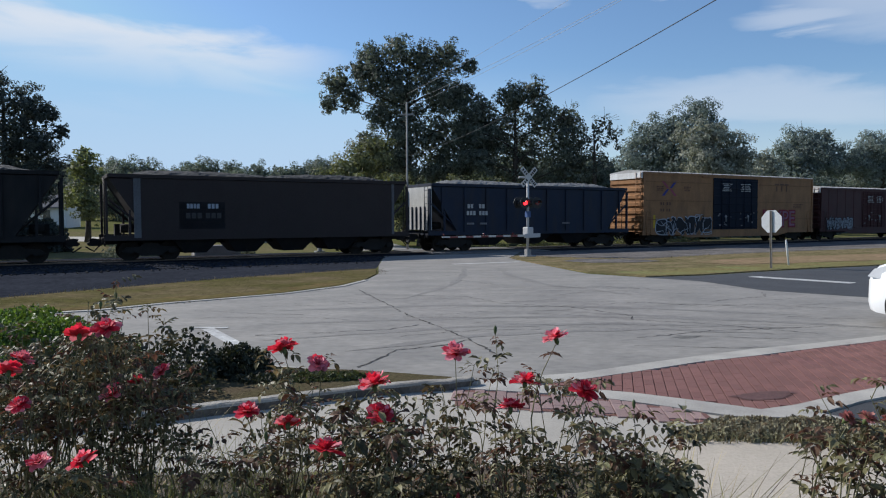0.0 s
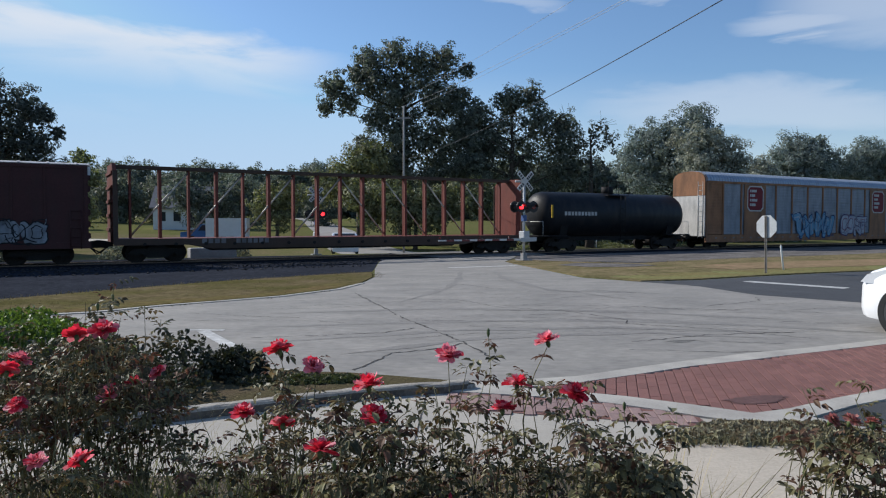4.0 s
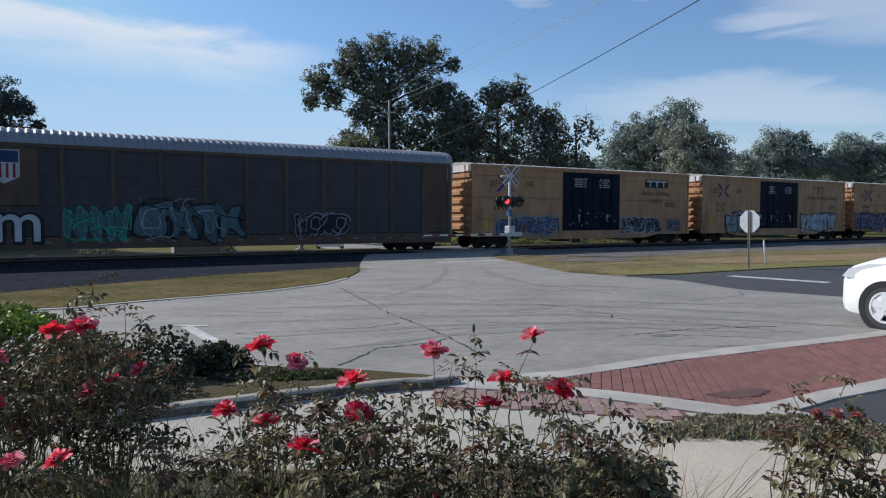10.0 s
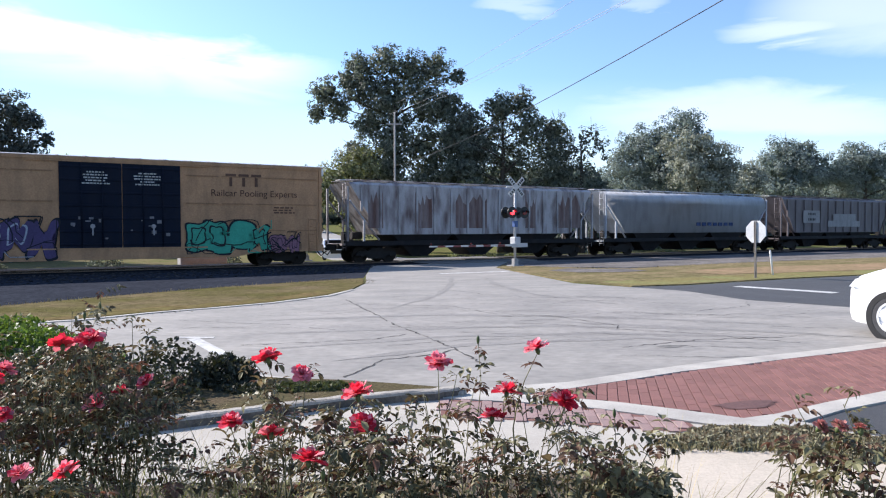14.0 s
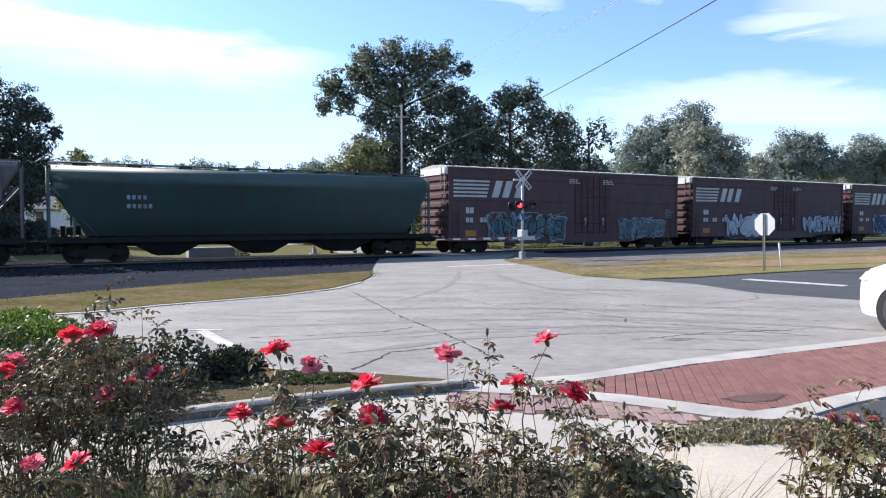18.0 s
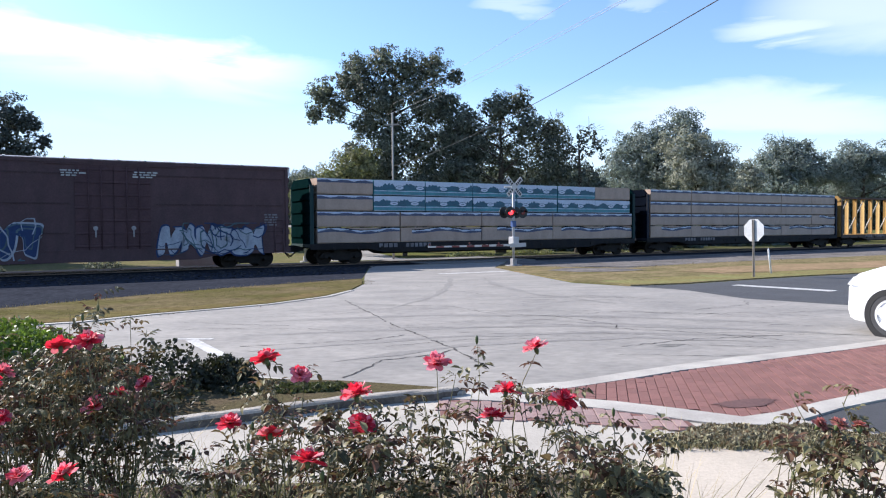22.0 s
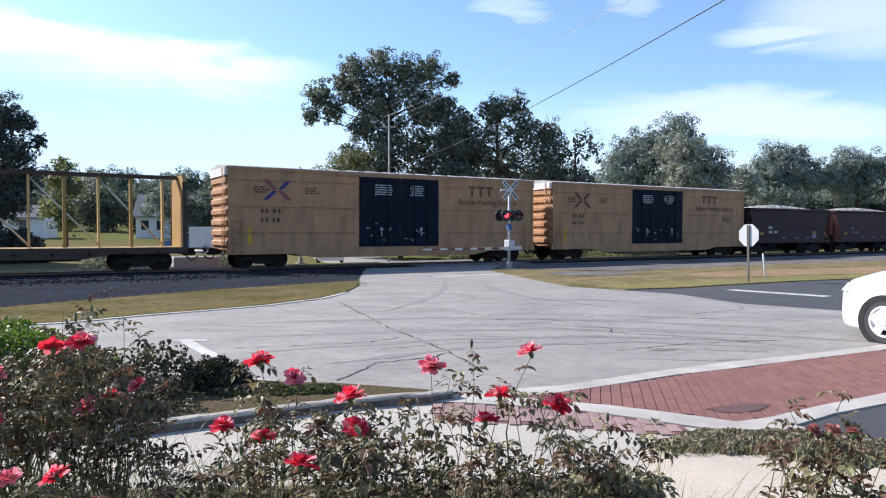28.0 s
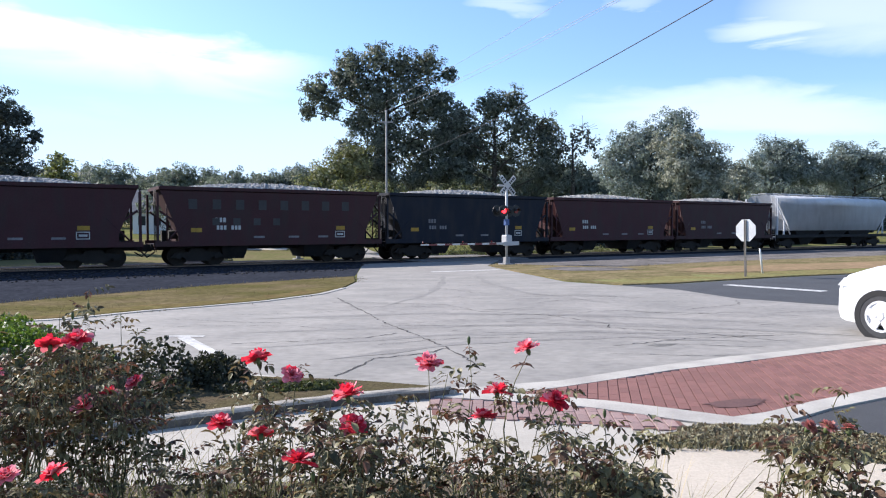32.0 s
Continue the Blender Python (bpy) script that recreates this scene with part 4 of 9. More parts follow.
def hopper_underside(car, L, low, chutes, skin, hw=1.4, short=False):
    bm = bmesh.new()
    box(bm, 0.0, L, -0.35, 0.35, 0.75, 1.05)
    part("centre_sill", bm, M_BLACK, car)
    span = (L - 5.6) / chutes
    for k in range(chutes):
        a = 2.8 + k * span
        if short:   # the two bays stand close to the trucks, with daylight between
            a, span = (3.0, 1.5) if k == 0 else (L - 4.5, 1.5)
        bm = bmesh.new()
        m = a + span / 2
        lo = [bm.verts.new((x, y, 0.3)) for x, y in ((m - 0.5, -0.95), (m + 0.5, -0.95), (m + 0.5, 0.95), (m - 0.5, 0.95))]
        hi = [bm.verts.new((x, y, low + 0.02)) for x, y in ((a + 0.03, -hw + 0.05), (a + span - 0.03, -hw + 0.05), (a + span - 0.03, hw - 0.05), (a + 0.03, hw - 0.05))]
        for i in range(4):
            bm.faces.new((lo[i], lo[(i + 1) % 4], hi[(i + 1) % 4], hi[i]))
        bm.faces.new(lo)
        bm.faces.new(hi)
        ch = part("chute", bm, M_BLACK, car)
        b2 = bmesh.new()
        tube(b2, [(m, -1.1, 0.36), (m, 1.1, 0.36)], 0.05, 6)
        part("gate_bar", b2, M_IRON, ch)
    for sy in (-1, 1):
        bm = bmesh.new()
        box(bm, 0.0, L, *sorted((sy * (hw + 0.02), sy * (hw + 0.12))), 0.95, 1.2)
        part("side_sill", bm, skin, car)


def hopper_ends(car, L, top, low, hw, skin, shoulder=0.9, short=False):
    """The open platforms at the ends: corner posts, braces, rails, ladder, brake gear."""
    for x, s in ((0.08, 1), (L - 0.08, -1)):
        for y in (-hw + 0.06, hw - 0.06):
            bm = bmesh.new()
            box(bm, min(x, x + s * 0.1), max(x, x + s * 0.1), y - 0.06, y + 0.06, 1.0, top - 0.25)
            part("end_post", bm, skin, car)
            bm = bmesh.new()
            tube(bm, [(x + s * 0.15, y, top - shoulder - 0.1), (x + s * 1.9, y, 1.25)], 0.055, 5)
            part("end_brace", bm, skin, car)
            bm = bmesh.new()
            box(bm, min(x + s * 0.95, x + s * 1.05), max(x + s * 0.95, x + s * 1.05), y - 0.05, y + 0.05, 1.0, 2.35)
            part("end_post", bm, skin, car)
        bm = bmesh.new()
        box(bm, min(x, x + s * 2.3), max(x, x + s * 2.3), -hw, hw, 0.95, 1.05)
        part("end_platform", bm, skin, car)
        ladder(car, x - s * 0.02, -hw + 0.15, 0.7, top - 0.1, skin, along=False)
        if short:
            for dx in (0.45, 1.05):
                bm = bmesh.new()
                tube(bm, [(x + s * dx, -hw + 0.05, 1.05), (x + s * dx, -hw + 0.05, top - 0.2 - 0.65 * dx)], 0.035, 6)
                part("end_post", bm, skin, car)
            bm = bmesh.new()
            tube(bm, [(x + s * 0.35, -hw + 0.03, 1.1), (x + s * 1.45, -hw + 0.03, 2.25)], 0.045, 6)
            part("end_brace", bm, skin, car)
        bm = bmesh.new()
        tube(bm, [(x + s * 0.7, -0.35, 1.5), (x + s * 1.3, -0.35, 1.5)], 0.22, 10)
        box(bm, min(x + s * 0.5, x + s * 0.8), max(x + s * 0.5, x + s * 0.8), 0.2, 0.6, 1.05, 1.7)
        part("brake_gear", bm, M_IRON, car)


def covered_hopper(start, end, name, colour, label, seed, top=4.4, ribs=0, curved=True, dirt=0.5, dirt_color=(0.05, 0.035, 0.03), low=1.55, slope=1.8):
    L = end - start
    car = new_car("covered_hopper", start, L, label, "hopper car")
    skin = mat(name, colour, rough=0.55, vary=0.12, scale=0.8, fine=14, bump=0.06, dirt=dirt, dirt_color=dirt_color)
    hw = 1.5
    hopper_body(car, L, top, low, hw, skin, ribs, curved, slope=slope)
    hopper_underside(car, L, low, 3, M_BLACK)
    hopper_ends(car, L, top, low, hw, skin)
    bm = bmesh.new()
    box(bm, 0.15, L - 0.15, -0.32, 0.32, top + 0.14, top + 0.18)
    walkway = part("roof_walk", bm, mat("galvanised_grating", (0.5, 0.5, 0.5), rough=0.5, metal=0.4, vary=0.2), car)
    for sy in (-1, 1):
        bm = bmesh.new()
        tube(bm, [(0.2, sy * 1.0, top + 0.12), (L - 0.2, sy * 1.0, top + 0.12)], 0.03, 5)
        part("running_rail", bm, skin, walkway)
    for k in range(8):
        x = 1.4 + k * (L - 2.8) / 7
        bm = bmesh.new()
        tube(bm, [(x, 0, top - 0.02), (x, 0, top + 0.13)], 0.3, 10)
        part("hatch", bm, skin, car)
    return car


def open_hopper(start, end, name, colour, load, label, seed, top=3.75, ribs=9, low=1.08, chutes=2, short=False, marks=True):
    L = end - start
    car = new_car("open_hopper", start, L, label, "hopper car")
    skin = paint(name, colour, 0.5)
    rnd = random.Random(seed)
    hw = 1.5
    if short:
        hopper_body(car, L, top, low, hw, skin, ribs, False, slope=0.95, shoulder=0.16, fall=0.95)
    else:
        hopper_body(car, L, top, low, hw, skin, ribs, False, slope=1.7, shoulder=1.0)
    hopper_underside(car, L, low, chutes, skin, short=short)
    hopper_ends(car, L, top, low, hw, skin, 1.0, short)
    bm = bmesh.new()
    for y0, y1, x0, x1 in ((-hw - 0.08, -hw + 0.06, 0.2, L - 0.2), (hw - 0.06, hw + 0.08, 0.2, L - 0.2), (-hw, hw, 0.18, 0.32), (-hw, hw, L - 0.32, L - 0.18)):
        box(bm, x0, x1, y0, y1, top - 0.1, top + 0.06)
    part("top_rim", bm, skin, car)
    # heaped load, two long humps
    nx, ny = (170, 30) if short else (100, 20)
    verts = []
    for i in range(nx + 1):
        for j in range(ny + 1):
            u, v = i / nx, j / ny * 2 - 1
            hump = 0.5 + 0.5 * abs(math.sin(math.pi * (u * 2))) ** 0.6
            h = (1 - v * v) * min(1, 9 * u, 9 * (1 - u)) * hump * 0.38
            if short:   # one long heap, highest in the middle
                h = (1 - v * v) ** 0.8 * max(0.0, math.sin(math.pi * min(1, max(0, (u - 0.06) / 0.86)))) ** 0.75 * 0.40
            verts.append((0.35 + u * (L - 0.7), v * (hw - 0.08), top - 0.02 + h + 0.05 * noise.noise((u * 30 + seed, v * 5, 0)) + (0.085 if short else 0.045) * noise.noise((u * 110, v * 18, seed))))
    faces = [(i * (ny + 1) + j, (i + 1) * (ny + 1) + j, (i + 1) * (ny + 1) + j + 1, i * (ny + 1) + j + 1) for i in range(nx) for j in range(ny)]
    tagged(part("load", raw_mesh("load", verts, faces, load), None, car, "heaped crushed stone load"), kind="stuff")
    bm = bmesh.new()
    if short:
        bars(bm, 2.75, 2.1, [0.13] * 3, 0.22, -hw - 0.005, gap=0.05)
        bars(bm, 2.8, 1.74, [0.12] * 3, 0.2, -hw - 0.005, gap=0.05)
        bars(bm, 3.5, 1.74, [0.12] * 3, 0.2, -hw - 0.005, gap=0.05)
        part("number", bm, W_PAINT if seed % 2 == 0 else W_FAINT, car, "white stencilled car number")
        for x, w, z in ((2.35, 0.5, 1.62), (9.0, 0.5, 1.72)):
            bump_side(car, "reflector", rect(x - (0.75 if x < 5 else 0), x - (0.75 if x < 5 else 0) + w, z, z + 0.2), -hw - 0.004, 0.006, paint("reflector_amber", (0.5, 0.3, 0.05), 0.3))
        for x in (4.6, 6.4, 8.0):
            bump_side(car, "stencil", rect(x, x + 0.55, 1.32, 1.42), -hw - 0.004, 0.006, W_FAINT)
        bm = bmesh.new()
        for a, b, c, d in ((8.95, 9.5, 1.62, 1.66), (8.95, 9.5, 1.32, 1.36), (8.95, 8.99, 1.36, 1.62), (9.46, 9.5, 1.36, 1.62), (9.06, 9.4, 1.44, 1.54)):
            box(bm, a, b, -hw - 0.012, -hw - 0.006, c, d)
        part("stencil", bm, W_PAINT, car, "small white boxed stencil")
        return car
    if not marks:
        bm.free()
        return car
    bars(bm, L * 0.42, 2.75, [0.16] * 4, 0.3, -hw - 0.005, gap=0.08)
    bars(bm, L * 0.42, 2.3, [0.2] * 6, 0.26, -hw - 0.005, gap=0.08)
    part("number", bm, W_FAINT, car, "faded white stencilled car number")
    data_lines(car, rnd, L * 0.2, 1.85, L * 0.6, 1, W_FAINT, -hw - 0.005, size=0.09)
    return car


LUMBER_WRAP = mat("lumber_wrap", (0.40, 0.29, 0.225), rough=0.5, vary=0.12, scale=1.2, fine=10, bump=0.1, dirt=0.2)
WRAP_WHITE = mat("wrap_white", (0.46, 0.53, 0.62), rough=0.4, vary=0.12, scale=2.0, fine=12, bump=0.1)
WRAP_NAVY = mat("wrap_navy", (0.055, 0.07, 0.13), rough=0.4, vary=0.2, scale=2.0)
WRAP_DEEP = mat("wrap_deep_teal", (0.02, 0.10, 0.15), rough=0.4, vary=0.3, scale=2.0)
WRAP_TEAL = mat("wrap_teal", (0.05, 0.25, 0.30), rough=0.4, vary=0.35, scale=2.0)


def printed_strip(x0, x1, step, upper, lower, y):
    """A printed strip on a wrap, between two wavering edges given as functions of x."""
    bm = bmesh.new()
    n = max(2, int((x1 - x0) / step))
    rows = [(bm.verts.new((x, y, lower(x))), bm.verts.new((x, y, upper(x)))) for x in (x0 + (x1 - x0) * k / n for k in range(n + 1))]
    for (a, b), (c, d) in zip(rows, rows[1:]):
        bm.faces.new((a, c, d, b))
    return bm


def wrap_print(bundle, kind, a, b, z0, z1, y, rnd, torn):
    """The print on a pack's plastic wrap: pale sky over a dark ragged tree line, with pale oval emblems on the teal kind."""
    h, x0, x1 = z1 - z0, a + 0.03, b - 0.03
    ph, w = rnd.uniform(0, 9), rnd.uniform(2.3, 2.9)
    ragged = {}

    def rough(x, d):
        return ragged.setdefault(round(x, 3), rnd.random()) * d

    if kind == "teal":
        tree_top = lambda x: z1 - h * (0.42 + 0.10 * math.sin(x * 4.8 + ph)) + rough(x, 0.13)
        part("printed_band", printed_strip(x0, x1, 0.5, lambda x: z1 - 0.012, lambda x: z1 - h * 0.56, y), WRAP_WHITE, bundle)
        part("printed_band", printed_strip(x0, x1, 0.07, tree_top, lambda x: z1 - h * (0.66 + 0.03 * math.sin(x * 4.8)), y - 0.002), WRAP_DEEP, bundle)
        part("printed_band", printed_strip(x0, x1, 0.1, lambda x: z1 - h * 0.72 + rough(x, 0.02), lambda x: z1 - h * 0.745, y - 0.002), WRAP_WHITE, bundle)
        part("printed_band", printed_strip(x0, x1, 0.5, lambda x: z0 + 0.03, lambda x: z0 + 0.005, y - 0.002), WRAP_WHITE, bundle)
        k = math.ceil((4.8 * x0 + ph - math.pi / 2) / math.tau)
        while True:
            x = (math.pi / 2 - ph + math.tau * k) / 4.8
            if x > x1 - 0.3:
                break
            if x > x0 + 0.3:
                for rx, rz, lift, ink in ((0.29, 0.13, 0.004, WRAP_DEEP), (0.255, 0.1, 0.006, WRAP_WHITE), (0.12, 0.018, 0.008, WRAP_DEEP)):
                    bm = bmesh.new()
                    bm.faces.new([bm.verts.new((x + rx * math.cos(math.tau * q / 14), y - lift, z1 - h * 0.50 + rz * math.sin(math.tau * q / 14))) for q in range(14)])
                    part("printed_emblem", bm, ink, bundle)
            k += 1
        return
    sag = lambda x: 0.0
    if torn:   # the wrap has come loose and hangs in swags
        x0 += rnd.choice((0.0, 0.7, 1.1))
        sag = lambda x: 0.06 + 0.07 * math.sin((x + ph) * 1.7)
        part("printed_band", printed_strip(x0, x1, 0.1, lambda x: z1 - sag(x) + 0.03, lambda x: z1 - sag(x) - rough(x, 0.05), y - 0.004), G_DARK, bundle)
    part("printed_band", printed_strip(x0, x1, 0.25, lambda x: z1 - 0.015 - sag(x), lambda x: z1 - 0.17 - sag(x), y), WRAP_WHITE, bundle)
    peak = lambda x: z1 - sag(x) - 0.155 + 0.075 * abs(math.sin(x * w + ph)) ** 1.5 + rough(x, 0.035)
    part("printed_band", printed_strip(x0, x1, 0.09, peak, lambda x: z1 - sag(x) - 0.205 - 0.5 * rough(x, 0.035), y - 0.002), WRAP_NAVY, bundle)


def centerbeam(start, end, name, colour, label, seed, load=None):
    """A centre-beam lumber flat car: deck, end bulkheads and a truss wall along the middle; with wrapped lumber stacks or empty."""
    L = end - start
    car = new_car("centerbeam_flatcar", start, L, label, "flatcar")
    skin = paint(name, colour, 0.25)
    post2 = paint(name + "_pale", tuple(min(0.72, 1.5 * c + 0.06) for c in colour) if name == "beam_yellow" else colour, 0.2)
    sills = skin if load else paint(name + "_rusty", (0.095, 0.06, 0.045), 0.4)
    rnd = random.Random(seed)
    hw, deck, top = 1.45, 1.12, 4.55
    bm = bmesh.new()
    box(bm, 0.1, L - 0.1, -hw, hw, 0.95, deck)
    part("deck", bm, skin, car)
    bm = bmesh.new()
    prism(bm, [(0.2, 0.95), (3.6, 0.95), (4.6, 0.5), (L - 4.6, 0.5), (L - 3.6, 0.95), (L - 0.2, 0.95)], -0.4, 0.4, axis="y")
    part("centre_sill", bm, M_BLACK, car)
    for sy in (-1, 1):
        bm = bmesh.new()
        prism(bm, [(0.1, deck), (0.1, 0.82), (3.4, 0.82), (4.4, 0.62), (L - 4.4, 0.62), (L - 3.4, 0.82), (L - 0.1, 0.82), (L - 0.1, deck)], *sorted((sy * hw, sy * (hw + 0.06))), axis="y")
        part("side_sill", bm, M_BLACK if load else sills, car)
    bm = bmesh.new()
    box(bm, 0.3, L - 0.3, -0.26, 0.26, top - 0.16, top)
    part("top_chord", bm, sills, car)
    for x, s in ((0.1, 1), (L - 0.1, -1)):
        for y in (-hw - 0.02, hw + 0.02):
            bm = bmesh.new()
            box(bm, min(x, x + s * 0.2), max(x, x + s * 0.2), y - 0.03, y + 0.03, deck, top - 0.34)
            part("corner_post", bm, sills, car)

        bm = bmesh.new()
        prism(bm, [(-hw, deck), (-hw, top - 0.35), (-hw + 0.35, top), (hw - 0.35, top), (hw, top - 0.35), (hw, deck)], min(x, x + s * 0.16), max(x, x + s * 0.16))
        bh = part("bulkhead", bm, mat(name + "_end", tuple(0.4 * c for c in colour), rough=1.0, vary=0.3, scale=1.0, spec=0.0) if load else skin, car)
        for k in range(5):
            b2 = bmesh.new()
            zz = deck + 0.35 + k * 0.65
            box(b2, min(x - s * 0.06, x), max(x - s * 0.06, x), -hw + 0.1, hw - 0.1, zz, zz + 0.14)
            part("bulkhead_rib", b2, MATS[name + "_end"] if load else skin, bh)
    n = 16
    step = (L - 1.9) / n
    for k in range(n + 1):
        x = 0.95 + k * step
        bm = bmesh.new()
        wide = 0.07 if k % 2 else 0.05
        prism(bm, [(x - wide, -0.17), (x + wide, -0.17), (x + wide * 0.5, 0), (x + wide, 0.17), (x - wide, 0.17), (x - wide * 0.5, 0)], deck, top - 0.16, axis="z")
        part("stanchion", bm, skin if load or k % 2 else post2, car)
    for k in range(0, n, 2):
        x = 0.95 + k * step
        a, b = (x, x + 2 * step) if k < n / 2 else (x + 2 * step, x)
        bm = bmesh.new()
        tube(bm, [(a, -0.05, deck + 0.1), (b, -0.05, top - 0.25)], 0.045, 5)
        part("diagonal", bm, mat("brace_steel", (0.5, 0.47, 0.4), rough=0.5, metal=0.3, vary=0.2), car)
    bm = bmesh.new()
    for k in range(16):
        x = 1.4 + k * (L - 2.8) / 15
        tube(bm, [(x, -hw - 0.02, 0.86), (x, -hw - 0.12, 0.86)], 0.08, 8)
    tagged(part("strap_winch", bm, M_IRON, car), kind="stuff")
    bm = bmesh.new()
    bars(bm, L * 0.17, 0.88, [0.22] * 4, 0.22, -hw - 0.065, gap=0.08)
    bars(bm, L * 0.24, 0.88, [0.2] * 6, 0.22, -hw - 0.065, gap=0.08)
    part("number", bm, W_FAINT, car, "white stencilled car number")
    if load:
        tiers, h = 4, (top + 0.05 - deck) / 4
        x = 0.5
        cuts = [0.5]
        while cuts[-1] < L - 3.2:
            cuts.append(cuts[-1] + rnd.choice((4.3, 4.9, 5.5)))
        cuts[-1] = L - 0.32
        short = [0.5 + k * (L - 1.0) / 7 for k in range(8)]
        for side in (-1, 1):
            for tier in range(tiers):
                teal = load == "teal" and tier >= 2
                row = short if teal else cuts
                for a, b in zip(row, row[1:]):
                    if teal and b < L * 0.24:
                        kind = "plain"
                    else:
                        kind = "bare" if teal and tier == 3 and b > L - 1 else "teal" if teal else "plain"
                    z0, z1 = deck + 0.03 + tier * h, deck + (tier + 1) * h - (0.02 if teal else 0.03)
                    j = rnd.uniform(-0.03, 0.03)
                    y0, y1 = sorted((side * 0.34, side * (hw - 0.03 + j)))
                    b2 = bmesh.new()
                    box(b2, a + 0.03, b - 0.03, y0, y1, z0, z1)
                    bmesh.ops.bevel(b2, geom=[e for e in b2.edges if abs(e.verts[0].co.x - e.verts[1].co.x) > 1], offset=0.05, segments=2, affect="EDGES")
                    bundle = part("lumber_pack", b2, WRAP_TEAL if kind == "teal" else LUMBER_WRAP, car)
                    if side < 0 and kind != "bare":
                        wrap_print(bundle, kind, a, b, z0, z1, y0 - 0.006, rnd, tier == 0 or tier == 1 and rnd.random() < 0.25)
    return car


def tank_car(start, end, label):
    L = end - start
    car = new_car("tank_car", start, L, label, "tank car")
    r, cz = 1.48, 2.42
    verts, faces, seg = [], [], 32
    prof = [(0.25, 0.0), (0.27, 0.5), (0.36, 0.9), (0.52, 1.2), (0.75, 1.4), (1.05, r), (L - 1.05, r), (L - 0.75, 1.4), (L - 0.52, 1.2), (L - 0.36, 0.9), (L - 0.27, 0.5), (L - 0.25, 0.0)]
    bm = bmesh.new()
    rings = [[bm.verts.new((x, max(q, 0.01) * math.cos(k * math.tau / seg), cz + max(q, 0.01) * math.sin(k * math.tau / seg))) for k in range(seg)] for x, q in prof]
    for a, b in zip(rings, rings[1:]):
        for k in range(seg):
            bm.faces.new((a[k], a[(k + 1) % seg], b[(k + 1) % seg], b[k])).smooth = True
    for q in (rings[0], rings[-1]):
        bm.faces.new(q)
    part("tank", bm, mat("tank_black", (0.011, 0.013, 0.017), spec=0.2, rough=0.5, vary=0.2, scale=0.6, fine=10, bump=0.03, dirt=0.25, dirt_color=(0.07, 0.06, 0.05)), car)
    for x in (1.9, L - 1.9):
        bm = bmesh.new()
        prism(bm, [(-1.35, 1.75), (-1.1, 1.0), (1.1, 1.0), (1.35, 1.75)], x - 0.3, x + 0.3)
        part("saddle", bm, M_BLACK, car)
    bm = bmesh.new()
    box(bm, 0.0, L, -0.35, 0.35, 0.7, 1.02)
    part("centre_sill", bm, M_BLACK, car)
    for x in (0.0, L - 2.2):
        bm = bmesh.new()
        box(bm, x, x + 2.2, -1.4, 1.4, 1.0, 1.06)
        ep = part("end_platform", bm, M_BLACK, car)
        for yy in (-1.35, 1.35):
            b2 = bmesh.new()
            xx = x + (0.1 if x < 1 else 2.1)
            tube(b2, [(xx, yy, 1.05), (xx, yy, 1.95), (xx, 0, 1.95)], 0.025, 5)
            part("handrail", b2, W_PAINT, ep)
    bm = bmesh.new()
    m = L * 0.5
    tube(bm, [(m, 0, cz + r - 0.1), (m, 0, cz + r + 0.45)], 0.4, 14)
    part("manway", bm, M_BLACK, car)
    for sy in (-1, 1):
        bm = bmesh.new()
        box(bm, m - 0.9, m + 0.9, *sorted((sy * 0.5, sy * 1.1)), cz + r - 0.2, cz + r - 0.16)
        pl = part("platform", bm, M_BLACK, car)
        for dx in (-0.9, 0, 0.9):
            b2 = bmesh.new()
            tube(b2, [(m + dx, sy * 1.1, cz + r - 0.18), (m + dx, sy * 1.1, cz + r + 0.75)], 0.02, 5)
            part("handrail", b2, M_IRON, pl)
        b2 = bmesh.new()
        tube(b2, [(m - 0.9, sy * 1.1, cz + r + 0.75), (m + 0.9, sy * 1.1, cz + r + 0.75)], 0.02, 5)
        part("handrail", b2, M_IRON, pl)
    ladder(car, m - 0.2, -r - 0.06, 0.8, cz + r - 0.2, M_IRON)
    bump_side(car, "reflector", rect(L * 0.05, L * 0.058, 2.2, 3.0), -r + 0.03, 0.06, paint("reflector_yellow", (0.7, 0.45, 0.04), 0.1))
    bm = bmesh.new()
    bars(bm, L * 0.13, 2.35, [0.2] * 10, 0.24, -r - 0.004, gap=0.08)
    part("number", bm, W_PAINT, car, "white stencilled car number")
    return car


# ---------------------------------------------------------------- the cars in their order
RUST = mat("rust_run", (0.115, 0.065, 0.055), rough=0.9, vary=0.35, scale=1.5, fine=12, bump=0.1, color2=(0.22, 0.18, 0.17), stretch=(2.5, 1, 0.25), spec=0.1)
LOAD_COAL = mat("coal_load", (0.05, 0.05, 0.05), rough=0.9, vary=0.5, scale=3, fine=20, bump=1.0)
LOAD_GREY = mat("grey_stone_load", (0.22, 0.22, 0.215), rough=0.95, vary=0.5, scale=4, fine=12, bump=1.0)
LOAD_STONE = mat("stone_load", (0.38, 0.37, 0.35), rough=0.95, vary=0.6, scale=5, fine=9, bump=1.0)
open_hopper(-35.2, -18.9, "hopper_black", (0.013, 0.013, 0.015), LOAD_COAL, "black open hopper car loaded with stone", 11, top=3.95, ribs=11, chutes=3)
car = open_hopper(-17.4, -2.1, "gondola_grey", (0.046, 0.033, 0.032), LOAD_COAL, "dark grey smooth-sided open hopper loaded with coal", 12, top=3.9, ribs=0, chutes=4, marks=False)
bump_side(car, "side_sheet", rect(1.45, 14.35, 1.06, 3.78), -1.504, 0.012, MATS["gondola_grey"], "smooth dark side sheet")
